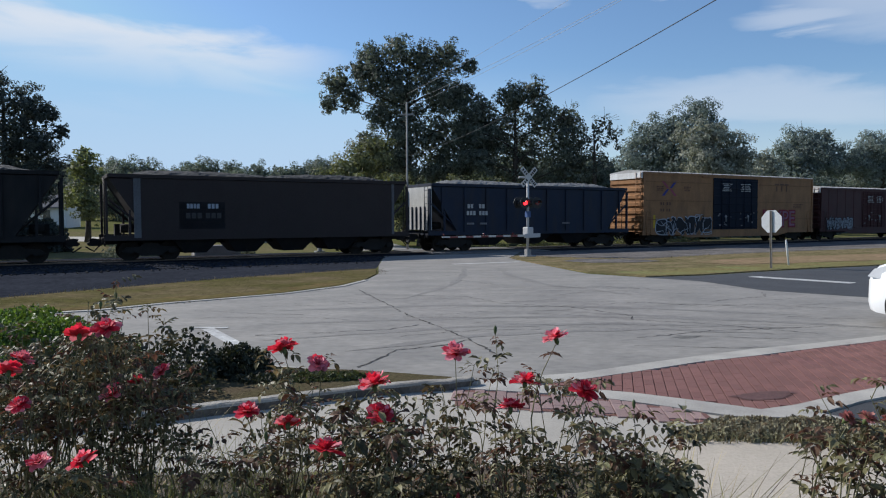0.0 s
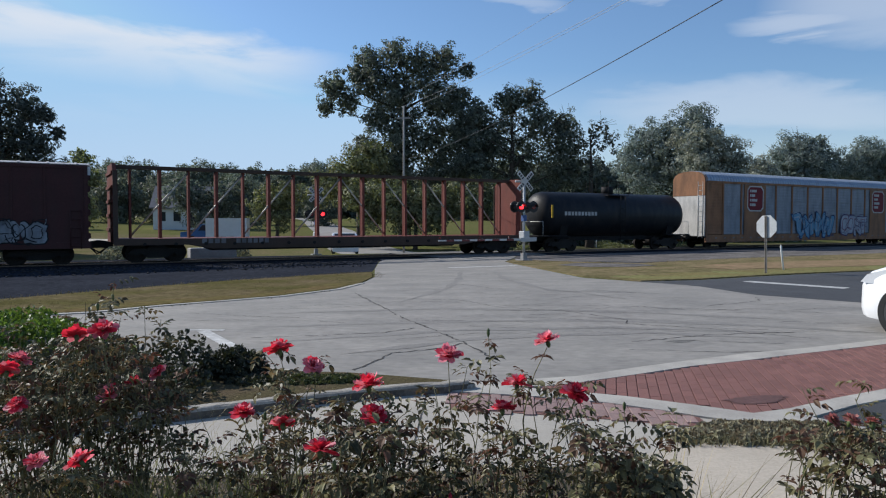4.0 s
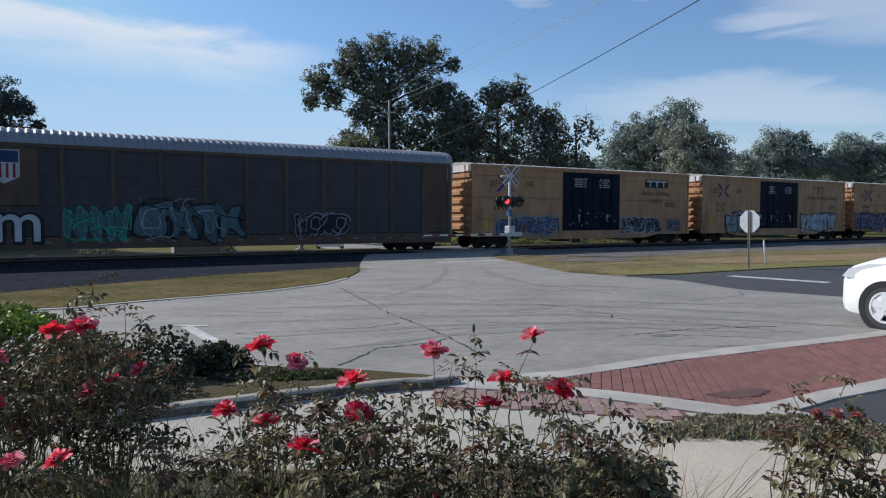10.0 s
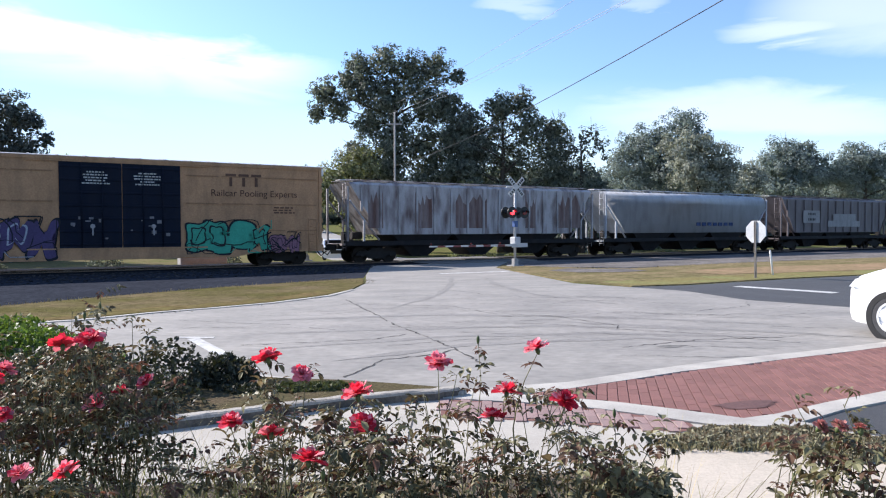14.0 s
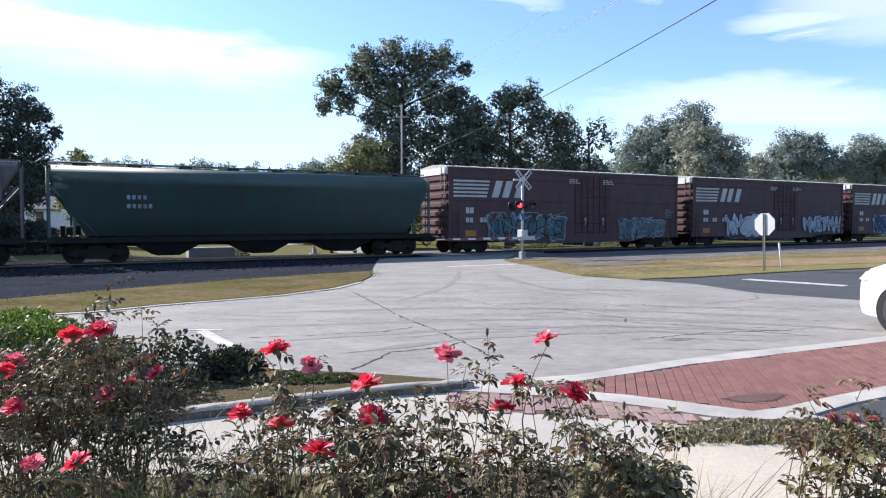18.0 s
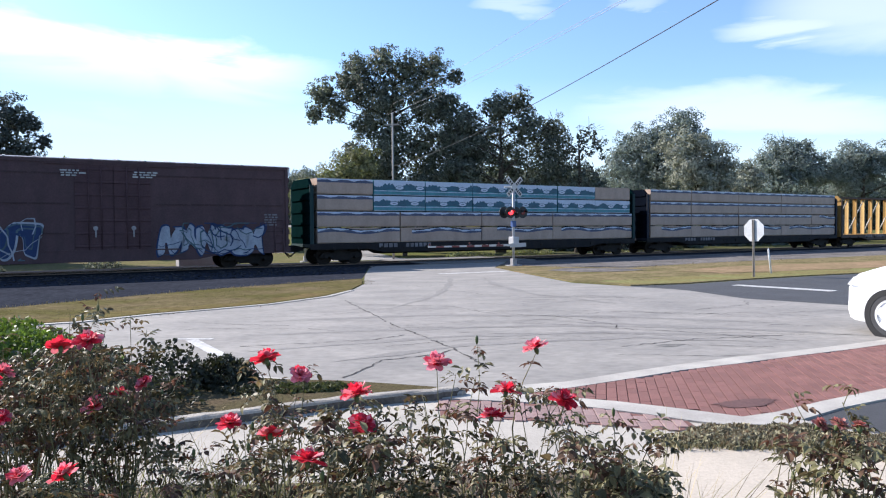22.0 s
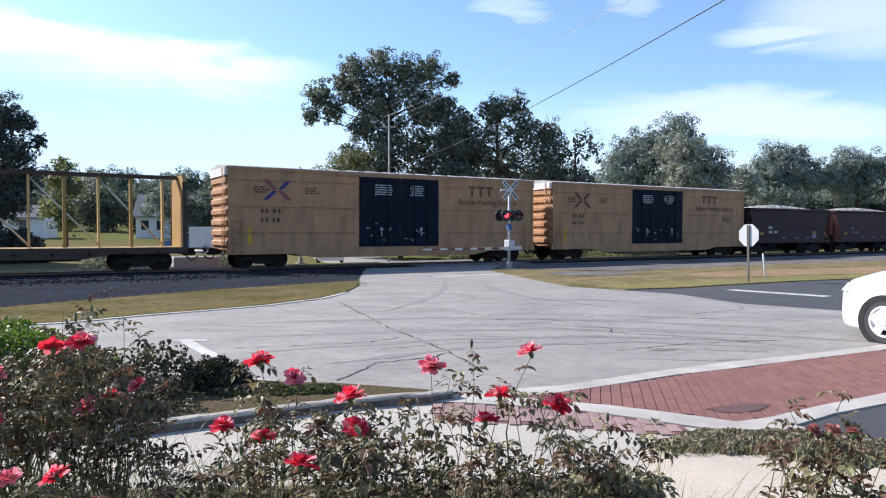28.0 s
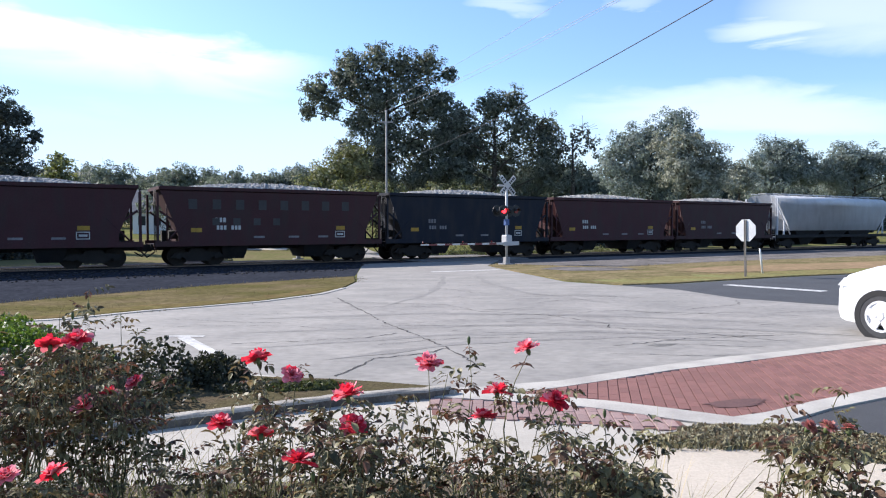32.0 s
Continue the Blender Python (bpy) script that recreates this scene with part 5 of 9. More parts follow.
bump_side(car, "number_panel", rect(3.2, 5.3, 1.45, 2.72), -1.512, 0.004, G_DARK, "black panel behind the car number")
bm = bmesh.new()
bars(bm, 3.55, 2.42, [0.12] * 4, 0.22, -1.517, gap=0.03)
bars(bm, 4.5, 2.42, [0.13] * 3, 0.22, -1.517, gap=0.05)
part("number", bm, G_CHROME, car, "white stencilled car number")
bm = bmesh.new()
bars(bm, 3.5, 1.95, [0.2] * 3, 0.26, -1.517, gap=0.06)
bars(bm, 4.4, 1.95, [0.2] * 3, 0.26, -1.517, gap=0.06)
part("number", bm, paint("stencil_ghost", (0.075, 0.07, 0.07), 0.2), car, "nearly worn-off second row of the car number")
bump_side(car, "corner_strip", rect(1.25, 1.55, 1.06, 3.78), -1.512, 0.03, paint("strip_grey", (0.16, 0.16, 0.17), 0.3))
bump_side(car, "corner_strip", rect(14.2, 14.35, 1.06, 3.78), -1.512, 0.03, MATS["strip_grey"])
car = open_hopper(-0.9, 14.5, "hopper_blue", (0.022, 0.032, 0.058), LOAD_GREY, "dark blue open hopper car with a white end", 13, top=3.85, ribs=10, chutes=3, marks=False)
bm = bmesh.new()
box(bm, 0.20, 0.245, -1.46, 1.46, 1.25, 3.74)
part("end_sheet", bm, W_PAINT, car, "white painted end sheet")
for k in range(6):
    bm = bmesh.new()
    box(bm, 0.13, 0.2, -1.3 + k * 0.52, -1.24 + k * 0.52, 1.25, 2.6)
    part("end_stake", bm, MATS["hopper_blue"], car)
bm = bmesh.new()
bars(bm, 2.55, 2.5, [0.16] * 2, 0.24, -1.595, gap=0.06)
bars(bm, 3.35, 2.5, [0.16] * 2, 0.24, -1.595, gap=0.06)
bars(bm, 2.5, 2.1, [0.16] * 3, 0.24, -1.595, gap=0.06)
bars(bm, 3.35, 2.1, [0.16] * 3, 0.24, -1.595, gap=0.06)
part("number", bm, W_PAINT, car, "white stencilled car number")
for x, w in ((2.5, 0.5), (3.4, 0.5), (9.6, 0.6)):
    bump_side(car, "stencil", rect(x, x + w, 1.55, 1.66), -1.595, 0.006, W_FAINT)
yellow_boxcar(15.7, 35.1, 21, dict(label="weathered yellow boxcar with dark plug doors and black and silver graffiti", cross=BLUE_INK, plate="brown",
              graffiti=[(0.075, 0.355, 0.7, 2.0, G_DARK, G_CHROME, G_DARK, "black and silver graffiti lettering")]))
car = CARS[-1][0]
part("graffiti", letters_mesh("HYPE", 1.75, G_RED, "graffiti", offset=0.11), None, car, "red and white graffiti lettering", at=on_side(14.9, -1.604, 1.75))
part("graffiti", letters_mesh("HYPE", 1.7, G_PINK, "graffiti"), None, car, "red and white graffiti lettering", at=on_side(14.95, -1.61, 1.77))
car = boxcar(36.1, 52.5, "maroon", (0.085, 0.03, 0.03), (6.2, 9.6), (0.075, 0.026, 0.026), "maroon boxcar with white graffiti along its lower side", top=4.45, seed=23)
rnd = random.Random(5)
graffiti(car, rnd, 0.9, 4.6, 0.9, 1.9, -1.60, G_SILVER, G_DARK, "white spray-painted graffiti")
graffiti(car, rnd, 10.4, 14.6, 0.95, 1.9, -1.60, G_SILVER, G_DARK, "white spray-painted graffiti")
centerbeam(53.3, 76.4, "beam_red", (0.20, 0.055, 0.04), "empty rust-red centre-beam lumber flatcar", 31)
tank_car(77.8, 91.3, "glossy black tank car with a top platform")
car = autorack(92.9, 119.9, (0.36, 0.175, 0.09), (0.27, 0.295, 0.33), (0.30, 0.36, 0.44), "orange and silver autorack with dark red emblems and blue graffiti", 41)
for x in (5.6, 22.9):
    bump_side(car, "plain_panel", rect(x - 1.3, x + 1.3, 1.0, 4.8), -1.545, 0.01, paint("rack_frame_41", (0.36, 0.175, 0.09)))
    emblem_plate(car, x, 3.75, 0.98, paint("emblem_red", (0.22, 0.02, 0.03), 0.15))
rnd = random.Random(6)
graffiti(car, rnd, 10.5, 15.9, 0.75, 2.6, -1.565, G_BLUE, G_NAVY, "sky blue bubble graffiti", glow=G_CHROME)
graffiti(car, rnd, 17.2, 21.0, 0.8, 2.5, -1.578, G_CHROME, G_VIOLET, "white and purple graffiti with pink edges", glow=G_PINK)
car = autorack(120.9, 148.4, (0.16, 0.11, 0.08), (0.052, 0.064, 0.085), (0.62, 0.66, 0.70), "dark grey autorack with yellow posts and a white roof", 42, posts=12)
graffiti(car, random.Random(8), 11.1, 18.4, 0.75, 2.0, -1.565, G_ORANGE, G_SILVER, "orange graffiti with a silver outline")
car = autorack(149.6, 177.4, (0.14, 0.09, 0.065), (0.066, 0.065, 0.070), (0.24, 0.25, 0.27), "grey autorack with a white graffiti word and a shield emblem", 43, posts=12)
bump_side(car, "plain_panel", rect(4.5, 7.0, 2.35, 4.8), -1.545, 0.01, paint("rack_frame_43", (0.14, 0.09, 0.065)))
bump_side(car, "emblem_plate", [(5.2, 4.68), (6.34, 4.68), (6.34, 3.55), (5.77, 3.25), (5.2, 3.55)], -1.56, 0.004, W_PAINT, "white shield emblem")
bump_side(car, "emblem_field", rect(5.24, 6.3, 4.15, 4.64), -1.565, 0.004, G_NAVY)
bm = bmesh.new()
for k in range(4):
    box(bm, 5.34 + k * 0.25, 5.44 + k * 0.25, -1.57, -1.566, 3.5, 4.1)
part("emblem_bars", bm, G_RED, car)
part("graffiti", letters_mesh("seim", 2.5, G_DARK, "graffiti", offset=0.12), None, car, "white graffiti word with a dark outline", at=on_side(4.9, -1.566, 1.55))
part("graffiti", letters_mesh("seim", 2.45, G_WHITE, "graffiti", offset=0.02), None, car, "white graffiti word with a dark outline", at=on_side(4.9, -1.572, 1.57))
rnd = random.Random(9)
graffiti(car, rnd, 8.0, 10.5, 0.85, 2.3, -1.566, G_TEAL, G_GREEN, "teal graffiti")
graffiti(car, rnd, 11.1, 15.7, 0.8, 2.6, -1.572, G_TEAL, G_DARK, "dark blue graffiti", glow=G_SILVER)
graffiti(car, rnd, 18.4, 21.3, 0.9, 2.0, -1.566, G_DARK, G_SILVER, "black and silver graffiti")
yellow_boxcar(178.7, 198.1, 22, dict(label="faded yellow boxcar with a dark emblem plate and purple graffiti", cross=BLUE_INK, plate="dark", slogan=("Railcar Pooling", "Experts"),
              graffiti=[(0.1, 0.355, 0.75, 1.95, G_PURPLE, G_SILVER, G_BLUE, "blue and purple graffiti"), (0.64, 0.835, 0.75, 1.95, G_DARK, G_CHROME, G_SILVER, "dark graffiti with silver edges"), (0.885, 0.945, 0.95, 1.8, G_PURPLE, G_SILVER, None, "small purple graffiti tag")]))
yellow_boxcar(199.4, 218.9, 23, dict(label="yellow boxcar with a crossed emblem and silver graffiti", cross=PURPLE_INK, plate="brown", slogan=("Railcar Pooling Experts",),
              graffiti=[(0.15, 0.36, 0.7, 2.25, G_SILVER, G_DARK, None, "silver graffiti with black outlines"), (0.65, 0.91, 0.75, 2.25, G_CHROME, G_DARK, G_WHITE, "silver graffiti with black outlines")]), smooth=False)
yellow_boxcar(220.2, 239.4, 24, dict(label="yellow boxcar with purple and green graffiti", cross=PURPLE_INK, plate="brown", slogan=("Railcar Pooling Experts",),
              graffiti=[(0.02, 0.36, 0.7, 2.3, G_VIOLET, G_DARK, G_CHROME, "purple graffiti with a white patch"), (0.65, 0.85, 0.7, 2.2, G_GREEN, G_DARK, None, "bright green graffiti"), (0.85, 0.93, 0.7, 1.6, G_PINK, G_DARK, None, "pink graffiti")]))
car = covered_hopper(240.7, 258.4, "hopper_rusty_white", (0.37, 0.35, 0.35), "pale grey covered hopper streaked with rust", 51, ribs=15, curved=False, top=4.4, dirt=1.0, dirt_color=(0.075, 0.04, 0.035))
rnd = random.Random(51)
for x0, w in ((1.3, 0.9), (4.2, 1.1), (6.9, 2.2), (12.0, 0.8), (14.6, 1.9)):
    bump_side(car, "rust_patch", [(x0, 1.9), (x0 + w, 1.9)] + [(x0 + w * (1 - k / 9), 4.1 - rnd.uniform(0, 0.9)) for k in range(10)], -1.502, 0.006, RUST, "brown rust run down the side sheets")
car = covered_hopper(259.4, 277.1, "hopper_pale_grey", (0.41, 0.43, 0.46), "pale grey round-sided covered hopper with small blue lettering", 52, top=4.4, dirt=0.3)
bm = bmesh.new()
for k in range(7):
    x = 9.2 + k * 0.62
    box(bm, x, x + 0.42, -1.52, -1.48, 2.05, 2.3)
tagged(part("stencil", bm, G_NAVY, car, "row of small dark blue letters as bars"), kind="stuff")
car = covered_hopper(278.8, 295.85, "hopper_dark_grey", (0.125, 0.108, 0.113), "dark grey covered hopper with pale repaint patches", 53, ribs=14, curved=False, top=4.4, low=1.5, slope=1.7)
for x0, x1, z0, z1 in ((3.0, 5.4, 2.3, 3.35), (6.6, 11.6, 1.98, 2.5), (7.4, 10.9, 2.5, 3.1)):
    bump_side(car, "repaint_patch", rect(x0, x1, z0, z1), -1.592, 0.006, paint("patch_grey", (0.33, 0.33, 0.33), 0.3))
bm = bmesh.new()
for zz in (2.95, 2.5):
    bars(bm, 3.7, zz, [0.13] * 5, 0.2, -1.605, gap=0.09)
part("number", bm, G_DARK, car)
car = covered_hopper(296.6, 315.6, "hopper_green", (0.052, 0.095, 0.088), "dark green round-sided covered hopper", 54, top=4.4, low=1.25, slope=1.3, dirt=0.5, dirt_color=(0.07, 0.05, 0.045))
bm = bmesh.new()
bars(bm, 3.2, 2.9, [0.15] * 4, 0.2, -1.506, gap=0.08)
bars(bm, 3.2, 2.5, [0.15] * 5, 0.2, -1.506, gap=0.08)
part("number", bm, G_SILVER, car)


def maroon_boxcar(start, end, seed, tags):
    L = end - start
    car = boxcar(start, end, "oxide_red", (0.118, 0.066, 0.070), (L * 0.50, L * 0.66), (0.116, 0.065, 0.069), "oxide red boxcar with a striped white emblem and silver graffiti", top=5.1, seed=seed, smooth=True, print_rows=0)
    y = -1.572
    for k in range(5):
        bump_side(car, "emblem_stripe", rect(0.45, 3.0 - 0.06 * k, 4.18 - k * 0.22, 4.3 - k * 0.22), y, 0.004, W_PAINT)
    for x in (3.1, 3.85, 4.75):
        bump_side(car, "emblem_block", [(x, 3.3), (x + 0.5, 3.3), (x + 0.85, 4.3), (x + 0.35, 4.3)], y, 0.004, W_PAINT)
    bm = bmesh.new()
    bars(bm, 1.3, 2.35, [0.24, 0.24], 0.34, y)
    bars(bm, 1.3, 1.8, [0.22] * 2, 0.3, y)
    bars(bm, 2.3, 1.8, [0.22] * 2, 0.3, y)
    bars(bm, 3.4, 1.8, [0.22] * 2, 0.3, y)
    part("number", bm, W_PAINT, car, "white stencilled car number")
    bump_side(car, "reflector", rect(1.25, 2.0, 0.85, 1.35), y, 0.004, paint("reflector_orange", (0.5, 0.22, 0.05), 0.2))
    rnd = random.Random(seed)
    for xx in (0.47, 0.62):
        data_lines(car, rnd, L * xx, 4.5, 0.9, 3, W_PAINT, -1.63, size=0.06)
    data_lines(car, rnd, L * 0.93, 2.6, 0.7, 5, W_FAINT, y)
    for a, b, z0, z1, f, e, g in tags:
        graffiti(car, rnd, L * a, L * b, z0, z1, -1.60 if b < 0.49 or a > 0.67 else -1.66, f, e, "spray-painted graffiti piece", glow=g)
    return car


maroon_boxcar(316.6, 335.8, 61, [(0.15, 0.45, 0.75, 2.3, G_TEAL, G_SILVER, G_DARK), (0.7, 0.92, 0.75, 2.0, G_TEAL, G_SILVER, None)])
maroon_boxcar(337.2, 356.4, 62, [(0.2, 0.46, 0.75, 2.4, G_WHITE, G_NAVY, G_SILVER), (0.7, 0.97, 0.8, 2.3, G_CHROME, G_NAVY, G_TEAL)])
maroon_boxcar(357.7, 377.1, 63, [(0.19, 0.43, 0.65, 2.3, G_NAVY, G_CHROME, G_TEAL), (0.68, 0.93, 0.75, 2.1, G_CHROME, G_NAVY, G_TEAL)])
centerbeam(378.1, 401.9, "beam_dark", (0.010, 0.045, 0.047), "centre-beam flatcar stacked with teal and tan wrapped lumber", 71, load="teal")
centerbeam(402.9, 426.8, "beam_navy", (0.014, 0.02, 0.036), "centre-beam flatcar stacked with tan wrapped lumber", 72, load="plain")
centerbeam(427.3, 450.8, "beam_yellow", (0.47, 0.275, 0.085), "empty yellow centre-beam lumber flatcar", 73)
centerbeam(451.8, 476.0, "beam_yellow", (0.47, 0.275, 0.085), "empty yellow centre-beam lumber flatcar", 74)
yellow_boxcar(477.7, 496.8, 25, dict(label="yellow boxcar with dark doors and a blue crossed emblem", cross=BLUE_INK, plate="brown", slogan=("Railcar Pooling Experts",)))
yellow_boxcar(498.2, 517.9, 26, dict(label="faded yellow boxcar with dark plug doors", cross=BROWN_INK, plate="brown", slogan=("Railcar Pooling Experts",)))
for k, (s, colour) in enumerate(((518.4, (0.058, 0.023, 0.026)), (530.7, (0.072, 0.024, 0.028)), (542.9, (0.070, 0.025, 0.027)), (554.85, (0.010, 0.014, 0.026)), (566.7, (0.072, 0.023, 0.027)), (578.7, (0.062, 0.023, 0.026)))):
    car = open_hopper(s, s + 11.7, "hopper_dark_%d" % k, colour, LOAD_STONE, "dark blue open hopper heaped with pale stone" if k == 3 else "dark red-brown open hopper heaped with pale stone", 80 + k, top=3.72, ribs=0, short=True)
    if k == 2:   # worn painted lettering, one block for each letter
        bm = bmesh.new()
        for q in range(8):
            box(bm, 1.5 + q * 1.12, 1.9 + q * 1.12, -1.51, -1.505, 2.72, 3.2)
        for q in range(4):
            box(bm, 2.6 + q * 1.0, 2.95 + q * 1.0, -1.51, -1.505, 1.95, 2.3)
        tagged(part("lettering", bm, MATS["stencil_ghost"], car, "worn pale lettering along the side"), kind="stuff")
covered_hopper(591.0, 609.0, "hopper_white", (0.55, 0.57, 0.60), "white round-sided covered hopper", 90, top=4.5, dirt=0.15)


# ---------------------------------------------------------------- trees
LEAVES = {
    "leaf_dark": mat("leaf_dark", (0.165, 0.185, 0.145), rough=0.55, vary=0.35, scale=0.5, fine=3, bump=0, island=0.5, translucent=0.4, spec=0.25),
    # darker leaf copy: the left oak's lack of light is put into its colour
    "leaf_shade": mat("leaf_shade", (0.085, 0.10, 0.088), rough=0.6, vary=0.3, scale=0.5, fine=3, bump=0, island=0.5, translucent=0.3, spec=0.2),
    "leaf_mid": mat("leaf_mid", (0.165, 0.195, 0.16), rough=0.65, vary=0.3, scale=0.3, fine=3, bump=0, island=0.4, translucent=0.42, spec=0.25),
    # distance haze put into the leaf colour: paler and bluer
    "leaf_haze": mat("leaf_haze", (0.25, 0.29, 0.27), rough=0.7, vary=0.25, scale=0.3, fine=3, bump=0, island=0.3, translucent=0.42, spec=0.15),
    "leaf_olive": mat("leaf_olive", (0.20, 0.21, 0.12), rough=0.65, vary=0.3, scale=0.4, fine=3, bump=0, island=0.45, translucent=0.28, spec=0.25),
    "leaf_pale": mat("leaf_pale", (0.36, 0.37, 0.30), rough=0.7, vary=0.3, scale=0.4, fine=3, bump=0, island=0.35, translucent=0.25, spec=0.15),
    "leaf_lime": mat("leaf_lime", (0.20, 0.22, 0.13), rough=0.6, vary=0.3, scale=0.5, fine=3, bump=0, island=0.4, translucent=0.35, spec=0.2),
    "leaf_thin": mat("leaf_thin", (0.11, 0.125, 0.105), rough=0.6, vary=0.3, scale=0.5, fine=3, bump=0, island=0.5, translucent=0.3, spec=0.2),
}
M_BARK = mat("bark", (0.085, 0.07, 0.056), rough=0.95, vary=0.35, scale=2.0, fine=18, bump=0.8, stretch=(1, 1, 0.3))


def leaf_cloud(rng, lobes, depth, dense, size):
    """Leaves on tufts that swell out of every lobe, turned outward, over a closed heart of larger leaves; arrays of verts and faces."""
    pos, nrm, sizes = [], [], []
    for x, z, r in lobes:
        c0 = np.array([x, rng.normal(scale=r * 0.25), z])
        k = int(17 * dense) + 4
        i = np.arange(k) + 0.5
        phi, theta = np.arccos(1 - 2 * i / k), np.pi * (1 + 5 ** 0.5) * i + rng.uniform(0, 6)
        d = np.stack([np.sin(phi) * np.cos(theta), np.sin(phi) * np.sin(theta), np.cos(phi)], 1) + rng.normal(scale=0.16, size=(k, 3))
        d /= np.linalg.norm(d, axis=1)[:, None]
        tuft = c0 + d * r * (0.5 + 0.62 * rng.random(k) ** 0.8)[:, None] * (1, 1, 0.95)
        rt = r * rng.uniform(0.13, 0.36, k)
        for c, q in zip(tuft, rt):
            n = int(np.clip(3.9 * (q / size) ** 2 * min(1, dense + 0.3), 20, 210))
            o = rng.normal(size=(n, 3))
            o /= np.linalg.norm(o, axis=1)[:, None]
            p = c + o * (q * (0.45 + 0.62 * rng.random(n) ** 0.7))[:, None] * (1.1, 1.1, 0.85)
            pos.append(p)
            nrm.append(o * 0.8 + (c - c0) / r * 0.7 + (0, 0, 0.35) + rng.normal(scale=0.42, size=(n, 3)))
            sizes.append(size * rng.uniform(0.6, 1.35, n))
        n = int(min(1.25 * dense * (r / size) ** 2, 900)) + 10
        o = rng.normal(size=(n, 3))
        o /= np.linalg.norm(o, axis=1)[:, None]
        pos.append(c0 + o * (r * 0.72 * rng.random(n) ** 0.4)[:, None])
        nrm.append(o + rng.normal(scale=0.5, size=(n, 3)))
        sizes.append(size * rng.uniform(1.5, 2.4, n))
    p, nv, s = np.concatenate(pos), np.concatenate(nrm), np.concatenate(sizes)[:, None]
    nv /= np.linalg.norm(nv, axis=1)[:, None]
    a = np.cross(nv, rng.normal(size=nv.shape))
    a /= np.linalg.norm(a, axis=1)[:, None]
    b = np.cross(nv, a)
    v = np.stack([p - a * s, p + b * s * 0.55 - a * s * 0.1, p + a * s, p - b * s * 0.55 - a * s * 0.1], axis=1).reshape(-1, 3)
    return v, np.arange(len(v)).reshape(-1, 4)


def np_mesh(name, v, f, material):
    me = bpy.data.meshes.new(name)
    k = f.shape[1]
    me.vertices.add(len(v))
    me.vertices.foreach_set("co", np.asarray(v, dtype=np.float32).ravel())
    me.loops.add(f.size)
    me.loops.foreach_set("vertex_index", f.astype(np.int32).ravel())
    me.polygons.add(len(f))
    me.polygons.foreach_set("loop_start", np.arange(0, f.size, k, dtype=np.int32))
    me.update(calc_edges=True)
    me.materials.append(material)
    return me


def tree(label, depth, leaf, trunk_x, lobes, seed, dense=1.0):
    """A tree whose crown is a bunch of leafy lobes (x, z, radius) on limbs of one trunk, standing at that depth."""
    rng = np.random.default_rng(seed)
    base = Vector((trunk_x, depth, ground_z(trunk_x, depth)))
    ob = tagged(new("tree"), label, "tree")
    ob.matrix_world = Matrix.Translation(base)
    local = [(x - base.x, z - base.z, r) for x, z, r in lobes]
    height = max(z + r for x, z, r in local)
    bm = bmesh.new()
    fork = 0.32 * height
    r0 = 0.028 * height
    tube(bm, [(0, 0, -0.3), (0.1, 0, fork * 0.4), (0.05, 0.1, fork)], [r0 * 1.35, r0, r0 * 0.8], 9)
    tube(bm, [(0.05, 0.1, fork), (0.1, 0, height * 0.6), (0, 0.1, height * 0.85)], [r0 * 0.8, r0 * 0.45, 0.05], 7)
    for x, z, r in local:
        foot = Vector((0.06, 0.05, min(max(fork * 0.9, z - 0.35 * abs(x)), height * 0.8)))
        mid = Vector((x * 0.5 + rng.normal() * 0.3, rng.normal() * 0.6, foot.z + (z - foot.z) * 0.55 + 0.2))
        tip = Vector((x, rng.normal() * r * 0.3, z + 0.2 * r))
        k = r0 * (0.11 + 0.055 * r)
        tube(bm, [foot, mid, tip], [min(k, r0 * 0.7), k * 0.55, 0.03], 6)
        for _ in range(7):
            d = Vector(rng.normal(size=3)).normalized() * r * 0.95
            tube(bm, [mid.lerp(tip, rng.uniform(0.5, 1)), tip + d * 0.55, tip + d], [k * 0.25, k * 0.14, 0.015], 4, caps=False)
    part("trunk", bm, M_BARK, ob)
    sparse = leaf in ("leaf_thin",)
    size = 0.0019 * depth if depth < 85 else min(0.0015 * depth, 0.24)
    v, f = leaf_cloud(rng, local, depth, (0.25 if sparse else 1.0) * dense, size)
    part("crown", np_mesh("crown", v, f, LEAVES[leaf]), None, ob)
    return ob


